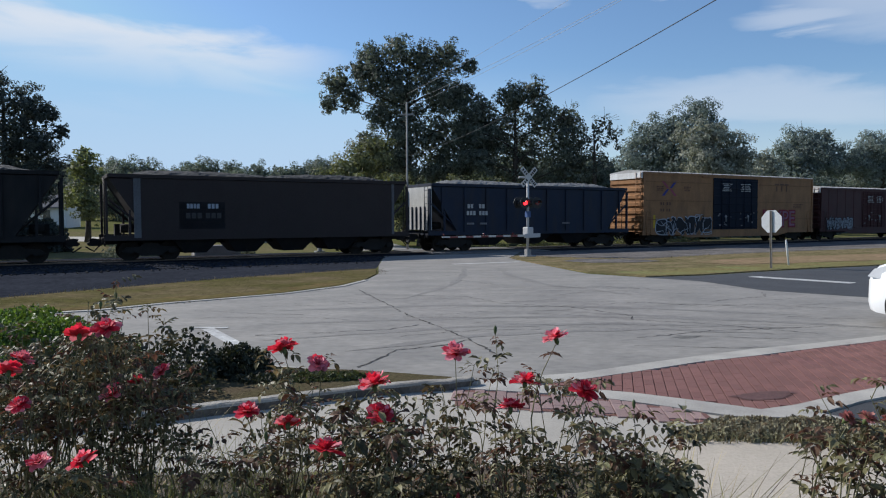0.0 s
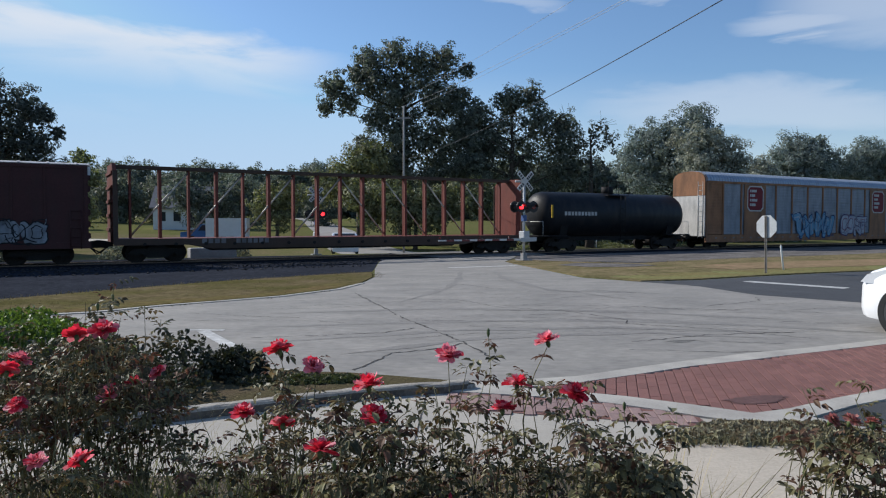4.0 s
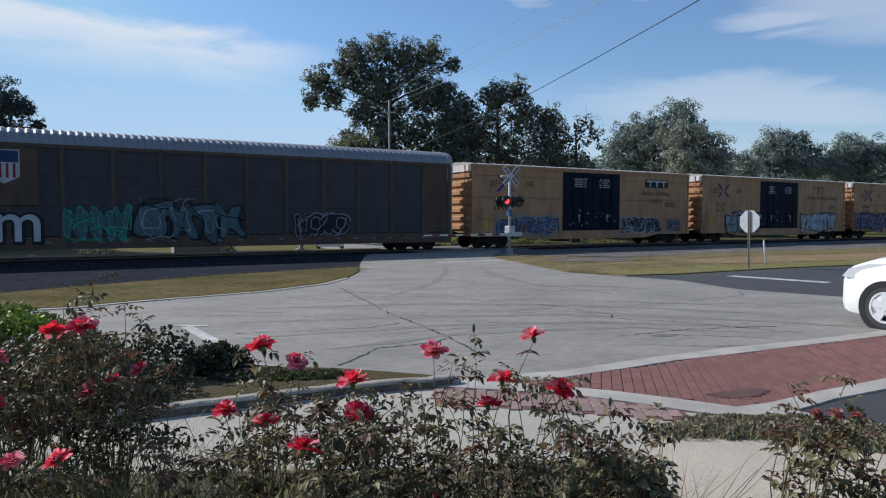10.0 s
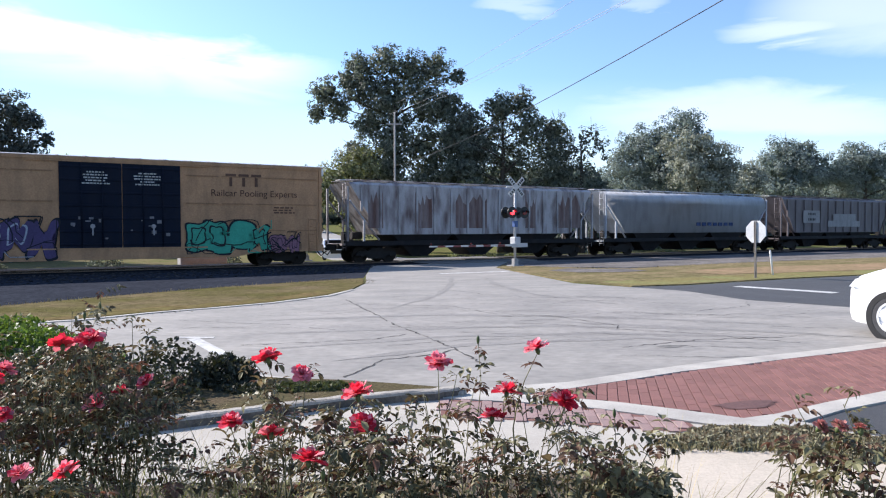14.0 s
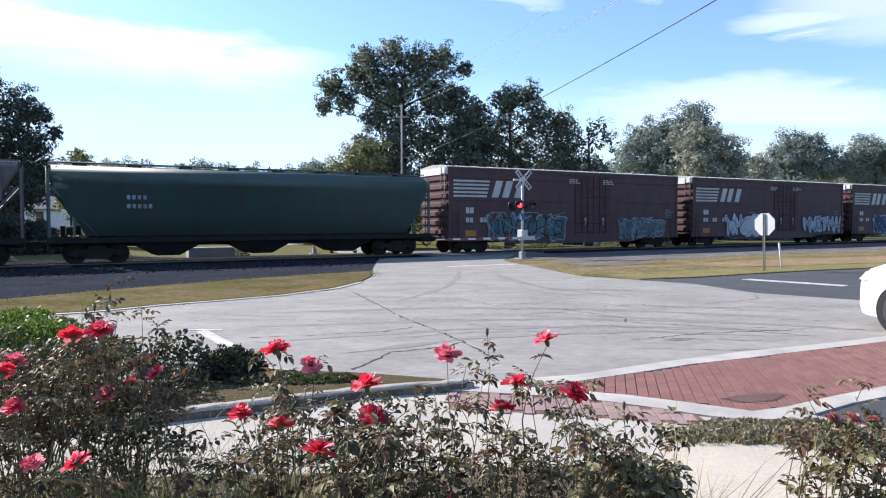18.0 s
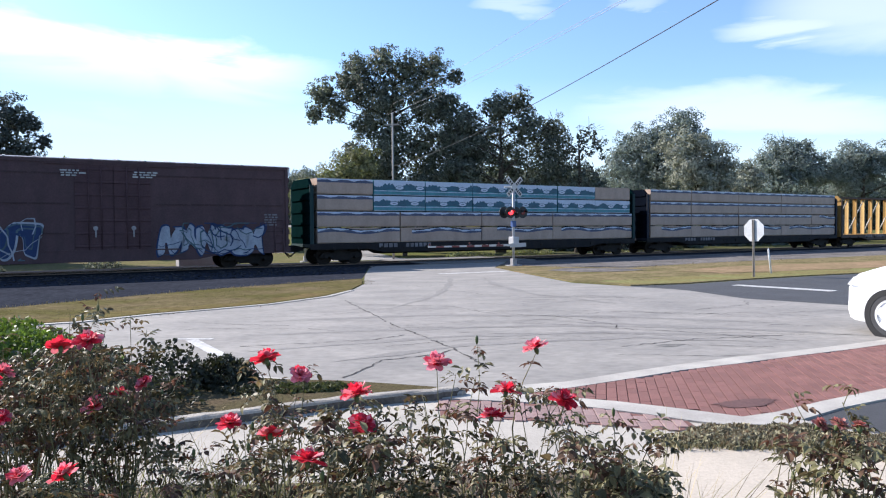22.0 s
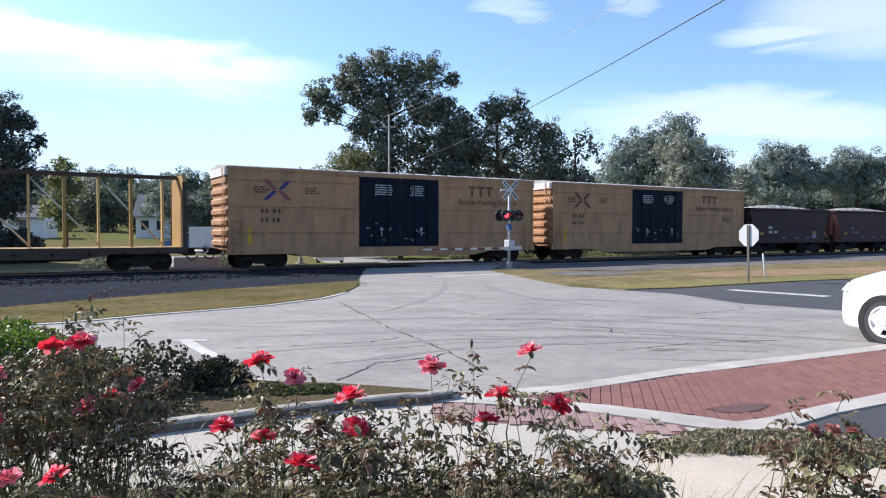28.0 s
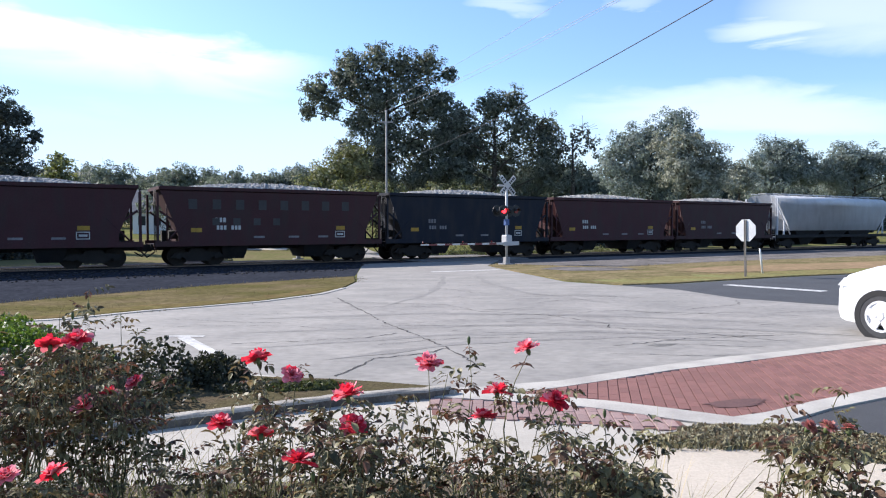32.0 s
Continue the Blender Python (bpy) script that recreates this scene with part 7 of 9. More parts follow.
def crossing_signal(x, y, rz, lit, label, gate=0.0):
    """A crossing signal: crossed boards on top, two pairs of hooded lamps, mast, gate machine and a lowered gate arm."""
    ob = tagged(new("crossing_signal"), label, "crossing signal")
    ob.matrix_world = pose(x, y, ground_z(x, y), 0, 0, rz)
    bm = bmesh.new()
    tube(bm, [(0, 0, 0.35), (0, 0, 4.1)], 0.065, 12)
    part("mast", bm, M_ALU, ob)
    bm = bmesh.new()
    prism(bm, [(-0.3, -0.3), (0.3, -0.3), (0.3, 0.3), (-0.3, 0.3)], -0.1, 0.08, axis="z")
    prism(bm, [(-0.12, -0.12), (0.12, -0.12), (0.12, 0.12), (-0.12, 0.12)], 0.07, 0.4, axis="z")
    part("base", bm, mat("signal_base", (0.30, 0.30, 0.30), rough=0.8, vary=0.25, scale=4, fine=30), ob)
    for s in (-1, 1):
        bm = bmesh.new()
        c, w, h = 4.0, 0.62, 0.12
        a = radians(45) * s
        dx, dz = math.cos(a), math.sin(a)
        pts = [(-w * dx - h * dz, c - w * dz + h * dx), (-w * dx + h * dz, c - w * dz - h * dx), (w * dx + h * dz, c + w * dz - h * dx), (w * dx - h * dz, c + w * dz + h * dx)]
        prism(bm, pts, -0.1 - 0.012 * s, -0.09 - 0.012 * s, axis="y")
        bd = part("crossbuck_board", bm, M_SIGNW, ob, "white crossbuck board with dark lettering bars")
        bm = bmesh.new()
        for k in (-0.5, -0.36, -0.22, 0.18, 0.3, 0.42, 0.52):
            q = [(k - 0.035, -0.06), (k + 0.035, -0.06), (k + 0.035, 0.06), (k - 0.035, 0.06)]
            prism(bm, [(u * dx - v * dz, c + u * dz + v * dx) for u, v in q], -0.118 - 0.012 * s, -0.106 - 0.012 * s, axis="y")
        part("board_lettering", bm, M_LAMP, bd)
    for d, yy in ((1, -0.28), (-1, 0.28)):
        bm = bmesh.new()
        tube(bm, [(-0.38, yy * 0.6, 2.72), (0.38, yy * 0.6, 2.72)], 0.04, 8)
        part("lamp_arm", bm, M_LAMP, ob)
        for s in (-1, 1):
            bm = bmesh.new()
            px = s * 0.38
            disc_ring(bm, (px, 2.72), 0.0, 0.29, *sorted((yy, yy + d * 0.02)), seg=20)
            tube(bm, [(px, yy, 2.72), (px, yy + d * 0.2, 2.72)], [0.13, 0.1], 12)
            hd = part("lamp_head", bm, M_LAMP, ob)
            bm = bmesh.new()
            seg = 12
            ring = [[bm.verts.new((px + 0.13 * math.cos(math.pi * k / seg), yy - d * q, 2.72 + 0.13 * math.sin(math.pi * k / seg))) for k in range(seg + 1)] for q in (0.0, 0.24)]
            for k in range(seg):
                bm.faces.new((ring[0][k], ring[0][k + 1], ring[1][k + 1], ring[1][k]))
            part("hood", bm, M_LAMP, hd)
            bm = bmesh.new()
            disc_ring(bm, (px, 2.72), 0.0, 0.125, *sorted((yy - d * 0.005, yy - d * 0.04)), seg=18)
            part("lens", bm, M_RED_ON if s == lit else M_RED_DIM, hd, "glowing red lens" if s == lit else "dark red lens")
    bm = bmesh.new()
    tube(bm, [(-0.55, 0, 3.98), (0.1, 0, 3.98)], 0.05, 8)
    part("bell_arm", bm, M_ALU, ob)
    bm = bmesh.new()
    box(bm, -0.16, 0.2, -0.22, 0.22, 1.05, 1.5)
    bmesh.ops.bevel(bm, geom=bm.edges[:], offset=0.03, segments=1, affect="EDGES")
    part("gate_machine", bm, M_ALU, ob)
    if gate:
        bm = bmesh.new()
        n = 11
        prism(bm, [(-gate, 1.06), (-0.5, 1.04), (-0.5, 1.15), (-gate, 1.12)], -0.42, -0.39, axis="y")
        arm = part("gate_arm", bm, M_SIGNW, ob, "lowered red and white gate arm")
        for k in range(1, n, 2):
            a, b = -0.5 - k * (gate - 0.5) / n, -0.5 - (k + 1) * (gate - 0.5) / n
            bm = bmesh.new()
            box(bm, b, a, -0.425, -0.385, 1.045, 1.145 - 0.0025 * k)
            part("stripe", bm, mat("gate_red", (0.14, 0.03, 0.03), rough=0.5, vary=0.1, bump=0), arm, "dark red stripe")
        for k in (1.2, 2.9, gate - 0.1):
            bm = bmesh.new()
            tube(bm, [(-k, -0.4, 1.16), (-k, -0.4, 1.24)], 0.03, 8)
            part("arm_light", bm, M_RED_DIM, arm)
        bm = bmesh.new()
        prism(bm, [(-0.5, 0.98), (-0.5, 1.18), (0.45, 1.2), (0.45, 1.0)], -0.45, -0.4, axis="y")
        part("counterweight", bm, M_ALU, arm)
    bm = bmesh.new()
    box(bm, -0.1, 0.1, -0.1, 0.1, 2.0, 2.3)
    part("junction_box", bm, mat("box_blue", (0.05, 0.1, 0.25), rough=0.5, vary=0.1), ob)
    return ob


crossing_signal(4.25, 34.9, 30, -1, "crossing signal mast with crossbuck, red lamps and lowered gate arm", gate=5.2)
crossing_signal(-8.2, 46.2, 25, 1, "far crossing signal with red lamps", gate=0)

stop = tagged(new("stop_sign"), "octagonal stop sign on a steel post, seen from behind", "road sign")
stop.matrix_world = pose(10.55, 22.3, ground_z(10.55, 22.3), 0, -1.5, -61)
bm = bmesh.new()
prism(bm, [(0.39 * math.cos(radians(22.5 + 45 * k)), 1.54 + 0.385 * math.sin(radians(22.5 + 45 * k))) for k in range(8)], 0.02, 0.028, axis="y")
part("sign_plate", bm, mat("sign_back", (0.62, 0.63, 0.64), rough=0.35, metal=0.3, vary=0.08, scale=3, fine=20, bump=0), stop, "bare aluminium back of the sign")
bm = bmesh.new()
prism(bm, [(-0.035, 0.0), (-0.035, -0.03), (-0.015, -0.03), (-0.015, 0.0), (0.015, 0.0), (0.015, -0.03), (0.035, -0.03), (0.035, 0.0), (0.02, 0.018), (-0.02, 0.018)], -0.4, 1.88, axis="z")
part("post", bm, mat("sign_post", (0.22, 0.205, 0.19), rough=0.6, metal=0.5, vary=0.2), stop)
mk = tagged(new("marker_post"), "thin white marker post in the grass", "marker post")
mk.matrix_world = pose(12.0, 24.1, ground_z(12.0, 24.1), 0, -7, 0)
bm = bmesh.new()
tube(bm, [(0, 0, -0.2), (0, 0, 0.86), (0, 0, 0.92)], [0.032, 0.032, 0.014], 10)
part("post", bm, mat("marker_white", (0.72, 0.72, 0.71), rough=0.5, vary=0.1, scale=4, fine=30), mk)
mk2 = copy_thing(mk, pose(12.9, 57, ground_z(12.9, 57)))
tagged(mk2, "thin white marker post beyond the tracks")

pole = tagged(new("utility_pole"), "weathered timber utility pole with a short crossarm", "utility pole")
pole.matrix_world = pose(-2.66, 52, ground_z(-2.66, 52))
bm = bmesh.new()
tube(bm, [(0, 0, -0.3), (0, 0, 5), (0, 0, 10.95)], [0.09, 0.08, 0.065], 10)
part("shaft", bm, mat("pole_wood", (0.36, 0.34, 0.31), rough=0.9, vary=0.25, scale=2, fine=25, bump=0.4, stretch=(1, 1, 0.2)), pole)
bm = bmesh.new()
box(bm, -0.5, 0.5, -0.06, 0.06, 10.0, 10.12)
part("crossarm", bm, MATS["pole_wood"], pole)
for x in (-0.45, 0.0, 0.45):
    bm = bmesh.new()
    tube(bm, [(x, 0, 10.12 if x else 10.95), (x, 0, 10.3 if x else 11.1)], [0.05, 0.03], 8)
    part("insulator", bm, M_LAMP, pole)


def wire(a, b, sag, r, label):
    a, b = Vector(a), Vector(b)
    bm = bmesh.new()
    n = 26
    tube(bm, [a.lerp(b, k / n) - Vector((0, 0, sag * 4 * (k / n) * (1 - k / n))) for k in range(n + 1)], r, 5)
    return tagged(part("overhead_wire", bm, mat("wire_black", (0.02, 0.02, 0.02), rough=0.6, vary=0.1) if r > 0.01 else mat("wire_bare", (0.34, 0.34, 0.34), rough=0.5, vary=0.1)), label, "wire")


wire((-2.66, 52, 6.3), (6.75, 9.0, 6.3), 0.55, 0.0115, "thick black service cable hung across the road")
for x, z in ((-0.45, 10.1), (0.0, 10.9), (0.45, 10.1)):
    wire((-2.66 + x, 52, z), (5.3 + x, 14, z - 3.2 + 0.5 * x), 0.2, 0.0062, "thin overhead power line")


# ---------------------------------------------------------------- kerbs, crossing of brick, pavement
def strip(a_pts, b_pts):
    return list(a_pts) + list(reversed(b_pts))


M_BRICKBED = mat("brick_joint", (0.185, 0.087, 0.072), rough=0.95, vary=0.2, scale=3, fine=40, bump=0.3)
M_BRICK = mat("paver_brick", (0.205, 0.096, 0.077), rough=0.85, vary=0.14, scale=1.2, fine=50, bump=0.25, obvar=0.11, color2=(0.17, 0.076, 0.067))
M_BRICK2 = mat("paver_brick_far", (0.205, 0.096, 0.077), rough=0.85, vary=0.14, scale=1.2, fine=50, bump=0.25, island=0.16, color2=(0.17, 0.076, 0.067))
M_BRICKWORN = mat("paver_brick_worn", (0.27, 0.165, 0.15), rough=0.9, vary=0.2, scale=1.6, fine=50, bump=0.25, obvar=0.14, color2=(0.26, 0.19, 0.175))
M_CURB = mat("kerb_concrete", (0.44, 0.415, 0.365), rough=0.85, vary=0.12, scale=2.0, fine=50, bump=0.3, color2=(0.31, 0.29, 0.26))
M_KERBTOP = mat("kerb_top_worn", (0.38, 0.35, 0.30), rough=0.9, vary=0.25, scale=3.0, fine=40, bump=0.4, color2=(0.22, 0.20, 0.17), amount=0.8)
# dark kerb face: its shade is put into the colour, along with grime
M_CURBFACE = mat("kerb_face_shade_grime", (0.16, 0.135, 0.11), rough=0.95, vary=0.35, scale=3.5, fine=30, bump=0.5, color2=(0.06, 0.05, 0.042))

BAND_FAR = [(0.45, 6.86), (0.84, 7.0), (1.45, 7.17), (2.16, 7.59), (2.95, 8.02), (3.81, 8.45), (4.71, 8.81), (5.73, 9.27), (6.32, 9.57), (10.8, 11.68)]
BAND_NEAR = [(0.6, 6.68), (0.85, 6.72), (1.04, 6.72), (1.39, 6.87), (2.07, 7.24), (2.83, 7.68), (3.62, 8.02), (4.52, 8.45), (5.5, 8.89), (6.05, 9.16), (10.9, 11.33)]
RAMP_FAR = [(0.3, 6.84), (0.6, 6.7), (0.8, 6.64), (1.08, 6.58), (1.72, 6.32), (2.22, 6.03), (2.44, 5.89), (2.66, 5.74)]
RAMP_NEAR = [(0.1, 6.52), (0.51, 6.41), (1.11, 6.26), (1.52, 6.08), (1.88, 5.86), (2.16, 5.66), (2.4, 5.52)]
STRIP_NEAR = [(0.1, 5.92), (0.47, 5.84), (1.37, 5.61), (1.99, 5.4), (2.16, 5.5)]
RIGHT_FAR = [(2.66, 5.74), (3.0, 5.87), (3.63, 6.24), (4.56, 6.72), (6.5, 7.66), (10.9, 9.65)]
RIGHT_NEAR = [(2.42, 5.6), (3.08, 5.62), (3.63, 5.98), (4.27, 6.3), (6.4, 7.3), (10.9, 9.28)]
KERB_NEAR = [(-6, 4.7), (-3.0, 5.12), (-2.2, 5.5), (-1.83, 5.68), (-1.5, 5.84), (-1.14, 6.03), (-0.77, 6.22), (-0.28, 6.39), (0.06, 6.47), (0.3, 6.6)]
KERB_FAR = [(-3.4, 7.0), (-2.4, 7.42), (-1.94, 7.35), (-1.38, 7.19), (-0.9, 7.13), (-0.37, 6.96), (0.09, 6.79), (0.36, 6.66)]
pavement = sheet("pavement", [(-9, 4.3), (-1.9, 4.33), (0.0, 4.42), (1.2, 4.55), (1.75, 4.95), (1.94, 5.36)] + [(2.4, 5.54)] + RAMP_NEAR[-2::-1] + [(a, b + 0.03) for a, b in KERB_NEAR[::-1]] + [(-9, 4.7)], 0.008, M_CONC, "sunlit concrete pavement with joints", category="pavement")
sheet("planting_bed", [(-9, 4.3), (-1.9, 4.33), (0.0, 4.42), (1.2, 4.55), (1.35, 4.2), (1.6, 3.6), (9, 3.2), (9, -6), (-9, -6)], 0.010, M_EARTH, "bare mulched soil of the rose bed", category="soil")
slab = sheet("pavement_slab", [(1.36, 4.2), (1.2, 4.56), (1.75, 4.95), (2.05, 5.3), (2.9, 5.3), (3.2, 5.0), (7.8, 2.72), (9, 2.6), (9, 2.2), (1.6, 3.6)], 0.014, mat("sandy_slab", (0.48, 0.42, 0.34), rough=0.9, vary=0.12, scale=1.2, fine=45, bump=0.3, color2=(0.40, 0.35, 0.28)), "worn sandy concrete slab", category="pavement")
BRICK_FIELD = [(0.95, 6.66)] + [(a, b + 0.03) for a, b in BAND_NEAR[2:]] + [(a, b - 0.03) for a, b in RIGHT_FAR[::-1]] + [(a, b - 0.03) for a, b in RAMP_FAR[-2:3:-1]]
STRIP_FIELD = RAMP_NEAR[:-1] + STRIP_NEAR[::-1]
brick_floor = sheet("brick_crossing", BRICK_FIELD, 0.006, M_BRICKBED, "red brick paver crossing", category="brick paving")
brick_strip = sheet("brick_strip", STRIP_FIELD, 0.012, M_BRICKBED, "red brick paver strip in the ramp", category="brick paving")
sheet("kerb_band", strip(BAND_FAR, BAND_NEAR), 0.022, M_CURB, "pale concrete edging band", thick=0.03, category="kerb")
sheet("kerb_band_ramp", strip(RAMP_FAR, RAMP_NEAR), 0.025, M_CURB, "pale concrete edging band along the ramp", thick=0.03, category="kerb")
sheet("kerb_band_right", strip(RIGHT_FAR, RIGHT_NEAR), 0.028, M_CURB, "pale concrete edging band", thick=0.03, category="kerb")
sheet("kerb_band_front", strip([(2.4, 5.6), (3.08, 5.6), (3.25, 5.4), (3.5, 5.14), (8.0, 2.9)], [(2.3, 5.53), (2.53, 5.5), (2.93, 5.46), (3.14, 5.24), (3.4, 4.97), (7.8, 2.7)]), 0.031, M_CURB, "pale concrete edging band", thick=0.03, category="kerb")
sheet("parking_asphalt", [(3.08, 5.6), (3.63, 5.96), (4.27, 6.28), (6.4, 7.28), (10.9, 9.26), (14, 5), (8.0, 2.9), (3.5, 5.12), (3.25, 5.38)], 0.012, M_ASPHALT, "dark asphalt of the parking bay", category="asphalt")
# soil colour is darkened to carry the shade under the twigs
sheet("verge_island", [(a, b - 0.04) for a, b in KERB_FAR] + [(a, b + 0.05) for a, b in KERB_NEAR[-2::-1]] + [(-6, 6)], 0.075, mat("shaded_soil", (0.10, 0.078, 0.052), rough=1.0, vary=0.35, scale=2.5, fine=30, bump=0.8, color2=(0.085, 0.075, 0.04), spec=0.0), "bare soil and weeds of the corner verge", category="soil")


def kerb(points, width, height, label, lift=0.0):
    """A cast kerb that follows the points: rounded top edge, real height."""
    ob = tagged(new("kerb"), label, "kerb", kind="structure")
    pts = [Vector(p) for p in points]
    fine = [p for a, b in zip(pts, pts[1:]) for p in (a, a.lerp(b, 0.33), a.lerp(b, 0.67))] + [pts[-1]]
    prof = [(0, -0.02), (0.004, height - 0.028), (0.012, height - 0.008), (0.032, height), (width - 0.02, height), (width, height - 0.02), (width, -0.02)]
    n = len(prof)
    rnd = random.Random(len(pts))
    bm, rings = bmesh.new(), []
    for k, c in enumerate(fine):
        d = (fine[min(k + 1, len(fine) - 1)] - fine[max(k - 1, 0)]).normalized()
        wob = rnd.uniform(-0.006, 0.006)
        rings.append([bm.verts.new((c.x - d.y * (u + wob), c.y + d.x * (u + wob), lift + z + (rnd.uniform(-0.004, 0.004) if z > 0 else 0))) for u, z in prof])
    for lo, hi in zip(rings, rings[1:]):
        for j in range(n - 1):
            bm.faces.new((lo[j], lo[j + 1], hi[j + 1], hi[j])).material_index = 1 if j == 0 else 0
    bm.faces.new(rings[0])
    bm.faces.new(rings[-1])
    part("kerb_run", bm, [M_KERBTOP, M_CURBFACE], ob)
    return ob


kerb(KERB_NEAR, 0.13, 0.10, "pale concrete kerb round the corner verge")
gutter = sheet("gutter", strip([(-2.45, 8.05), (-1.95, 7.66), (-1.38, 7.4), (-0.9, 7.26), (-0.37, 7.06), (0.09, 6.88), (0.5, 6.92)], [(-2.4, 7.43), (-1.94, 7.36), (-1.38, 7.2), (-0.9, 7.14), (-0.37, 6.97), (0.09, 6.8), (0.4, 6.72)]), 0.017, M_CURB, "pale concrete gutter along the kerb", category="gutter")
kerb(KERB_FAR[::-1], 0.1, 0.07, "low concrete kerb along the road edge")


def crack(points, width, seed, label="thin wandering crack in the road"):
    """A crack: a thin jagged dark groove."""
    rnd = random.Random(seed)
    pts = []
    for (ax, ay), (bx, by) in zip(points, points[1:]):
        n = max(2, int(math.hypot(bx - ax, by - ay) / 0.08))
        for k in range(n):
            t = k / n
            j = 0.03
            pts.append((ax + (bx - ax) * t + rnd.uniform(-j, j), ay + (by - ay) * t + rnd.uniform(-j, j)))
    pts.append(points[-1])
    verts, faces = [], []
    for k, (x, y) in enumerate(pts):
        qx, qy = pts[min(k + 1, len(pts) - 1)]
        px, py = pts[max(k - 1, 0)]
        d = Vector((qx - px, qy - py)).normalized()
        w = width * rnd.choice((0.12, 0.3, 0.5, 0.75, 0.95)) / 2
        for s in (-1, 1):
            X, Y = x - s * d.y * w, y + s * d.x * w
            verts.append((X, Y, ground_z(X, Y) + 0.0165))
    faces = [(2 * k, 2 * k + 1, 2 * k + 3, 2 * k + 2) for k in range(len(pts) - 1)]
    return tagged(new("road_crack", raw_mesh("road_crack", verts, faces, M_CRACK)), label, "crack", kind="structure")


M_CRACK = mat("crack_dark", (0.06, 0.056, 0.052), rough=1.0, vary=0.2, scale=5, fine=50, bump=0.2)
M_TYRE = mat("tyre_mark", (0.226, 0.213, 0.193), rough=0.8, vary=0.2, scale=2.0, fine=30, bump=0.15)
crack([(-2.0, 16.4), (-1.3, 13.85), (-0.62, 11.7), (-0.13, 10.5), (0.34, 9.2), (0.5, 8.71), (0.66, 7.9)], 0.04, 1)
crack([(-0.94, 7.46), (-0.69, 8.12), (-0.57, 8.49), (0.04, 8.81), (0.34, 9.2)], 0.034, 2)
crack([(-2.6, 9.6), (-1.45, 9.89), (-0.78, 10.1), (-0.37, 10.51)], 0.03, 3)
crack([(2.3, 12.6), (3.1, 11.4), (3.0, 11.0), (3.9, 10.6), (5.2, 9.6)], 0.035, 4)
crack([(3.9, 13.2), (4.8, 12.6), (5.9, 12.9), (7.0, 12.2)], 0.03, 5)
crack([(1.7, 16.5), (2.6, 16.0), (3.8, 16.4), (5.0, 15.6)], 0.035, 6)
crack([(5.2, 13.4), (6.6, 14.2), (6.9, 15.0)], 0.03, 7)
crack([(-0.6, 14.8), (0.5, 14.3), (1.1, 13.2), (2.3, 12.6)], 0.03, 8)
crack([(0.3, 19.2), (0.9, 18.4), (1.3, 17.4)], 0.03, 9)
crack([(2.6, 9.3), (3.9, 9.9), (5.6, 10.2)], 0.03, 10)
crack([(-3.4, 12.9), (-2.2, 13.0), (-1.3, 13.5)], 0.03, 11)
rnd = random.Random(33)
for k in range(80):
    # hairline cracks here and there, some forked
    x, y = rnd.uniform(-4.5, 7.0), rnd.uniform(8.6, 24)
    if not (-2.0 + 0.0 * y < x < 8.0 - 0.25 * (y - 8)) and y > 16:
        continue
    a = rnd.choice((0.1, 0.2, -0.15, 2.95, 0.0)) + rnd.uniform(-0.2, 0.2)
    pts = [(x, y)]
    for _ in range(rnd.randint(2, 5)):
        a += rnd.uniform(-0.3, 0.3)
        pts.append((pts[-1][0] + 0.55 * math.cos(a), pts[-1][1] + 0.55 * math.sin(a)))
    crack(pts, rnd.uniform(0.014, 0.026), 60 + k)
for k, pts in enumerate(([(-2.8, 10.6), (-0.5, 11.1), (2.0, 11.4), (4.4, 11.0), (6.6, 10.0)], [(-2.4, 9.2), (0.2, 10.3), (2.6, 10.6), (5.2, 10.1)], [(-3.0, 12.2), (0.0, 12.9), (3.0, 12.6), (6.0, 11.4)], [(2.2, 11.9), (4.0, 11.2), (6.0, 10.4)], [(-1.2, 8.4), (0.6, 9.6), (3.0, 10.1), (4.6, 9.6)],
                         [(0.8, 26.0), (0.6, 21.0), (0.2, 17.5), (-0.8, 14.0)], [(2.0, 25.5), (2.0, 21.0), (2.6, 17.0), (4.0, 14.5)])):
    # tyre marks: soft darker sweeps
    verts, faces = [], []
    n = 40
    for i in range(n + 1):
        t = i / n * (len(pts) - 1)
        j = min(int(t), len(pts) - 2)
        p = Vector(pts[j]).lerp(Vector(pts[j + 1]), t - j)
        d = (Vector(pts[j + 1]) - Vector(pts[j])).normalized()
        w = (0.09 + 0.04 * math.sin(i * 0.7 + k)) * min(1, i / 6, (n - i) / 6) + 0.004
        for s in (-1, 1):
            X, Y = p.x - s * d.y * w, p.y + s * d.x * w
            verts.append((X, Y, ground_z(X, Y) + 0.0145 + 0.0002 * k))
    faces = [(2 * i, 2 * i + 1, 2 * i + 3, 2 * i + 2) for i in range(n)]
    tagged(new("tyre_mark", raw_mesh("tyre_mark", verts, faces, M_TYRE)), "faint dark tyre mark on the concrete", "tyre mark", kind="structure")
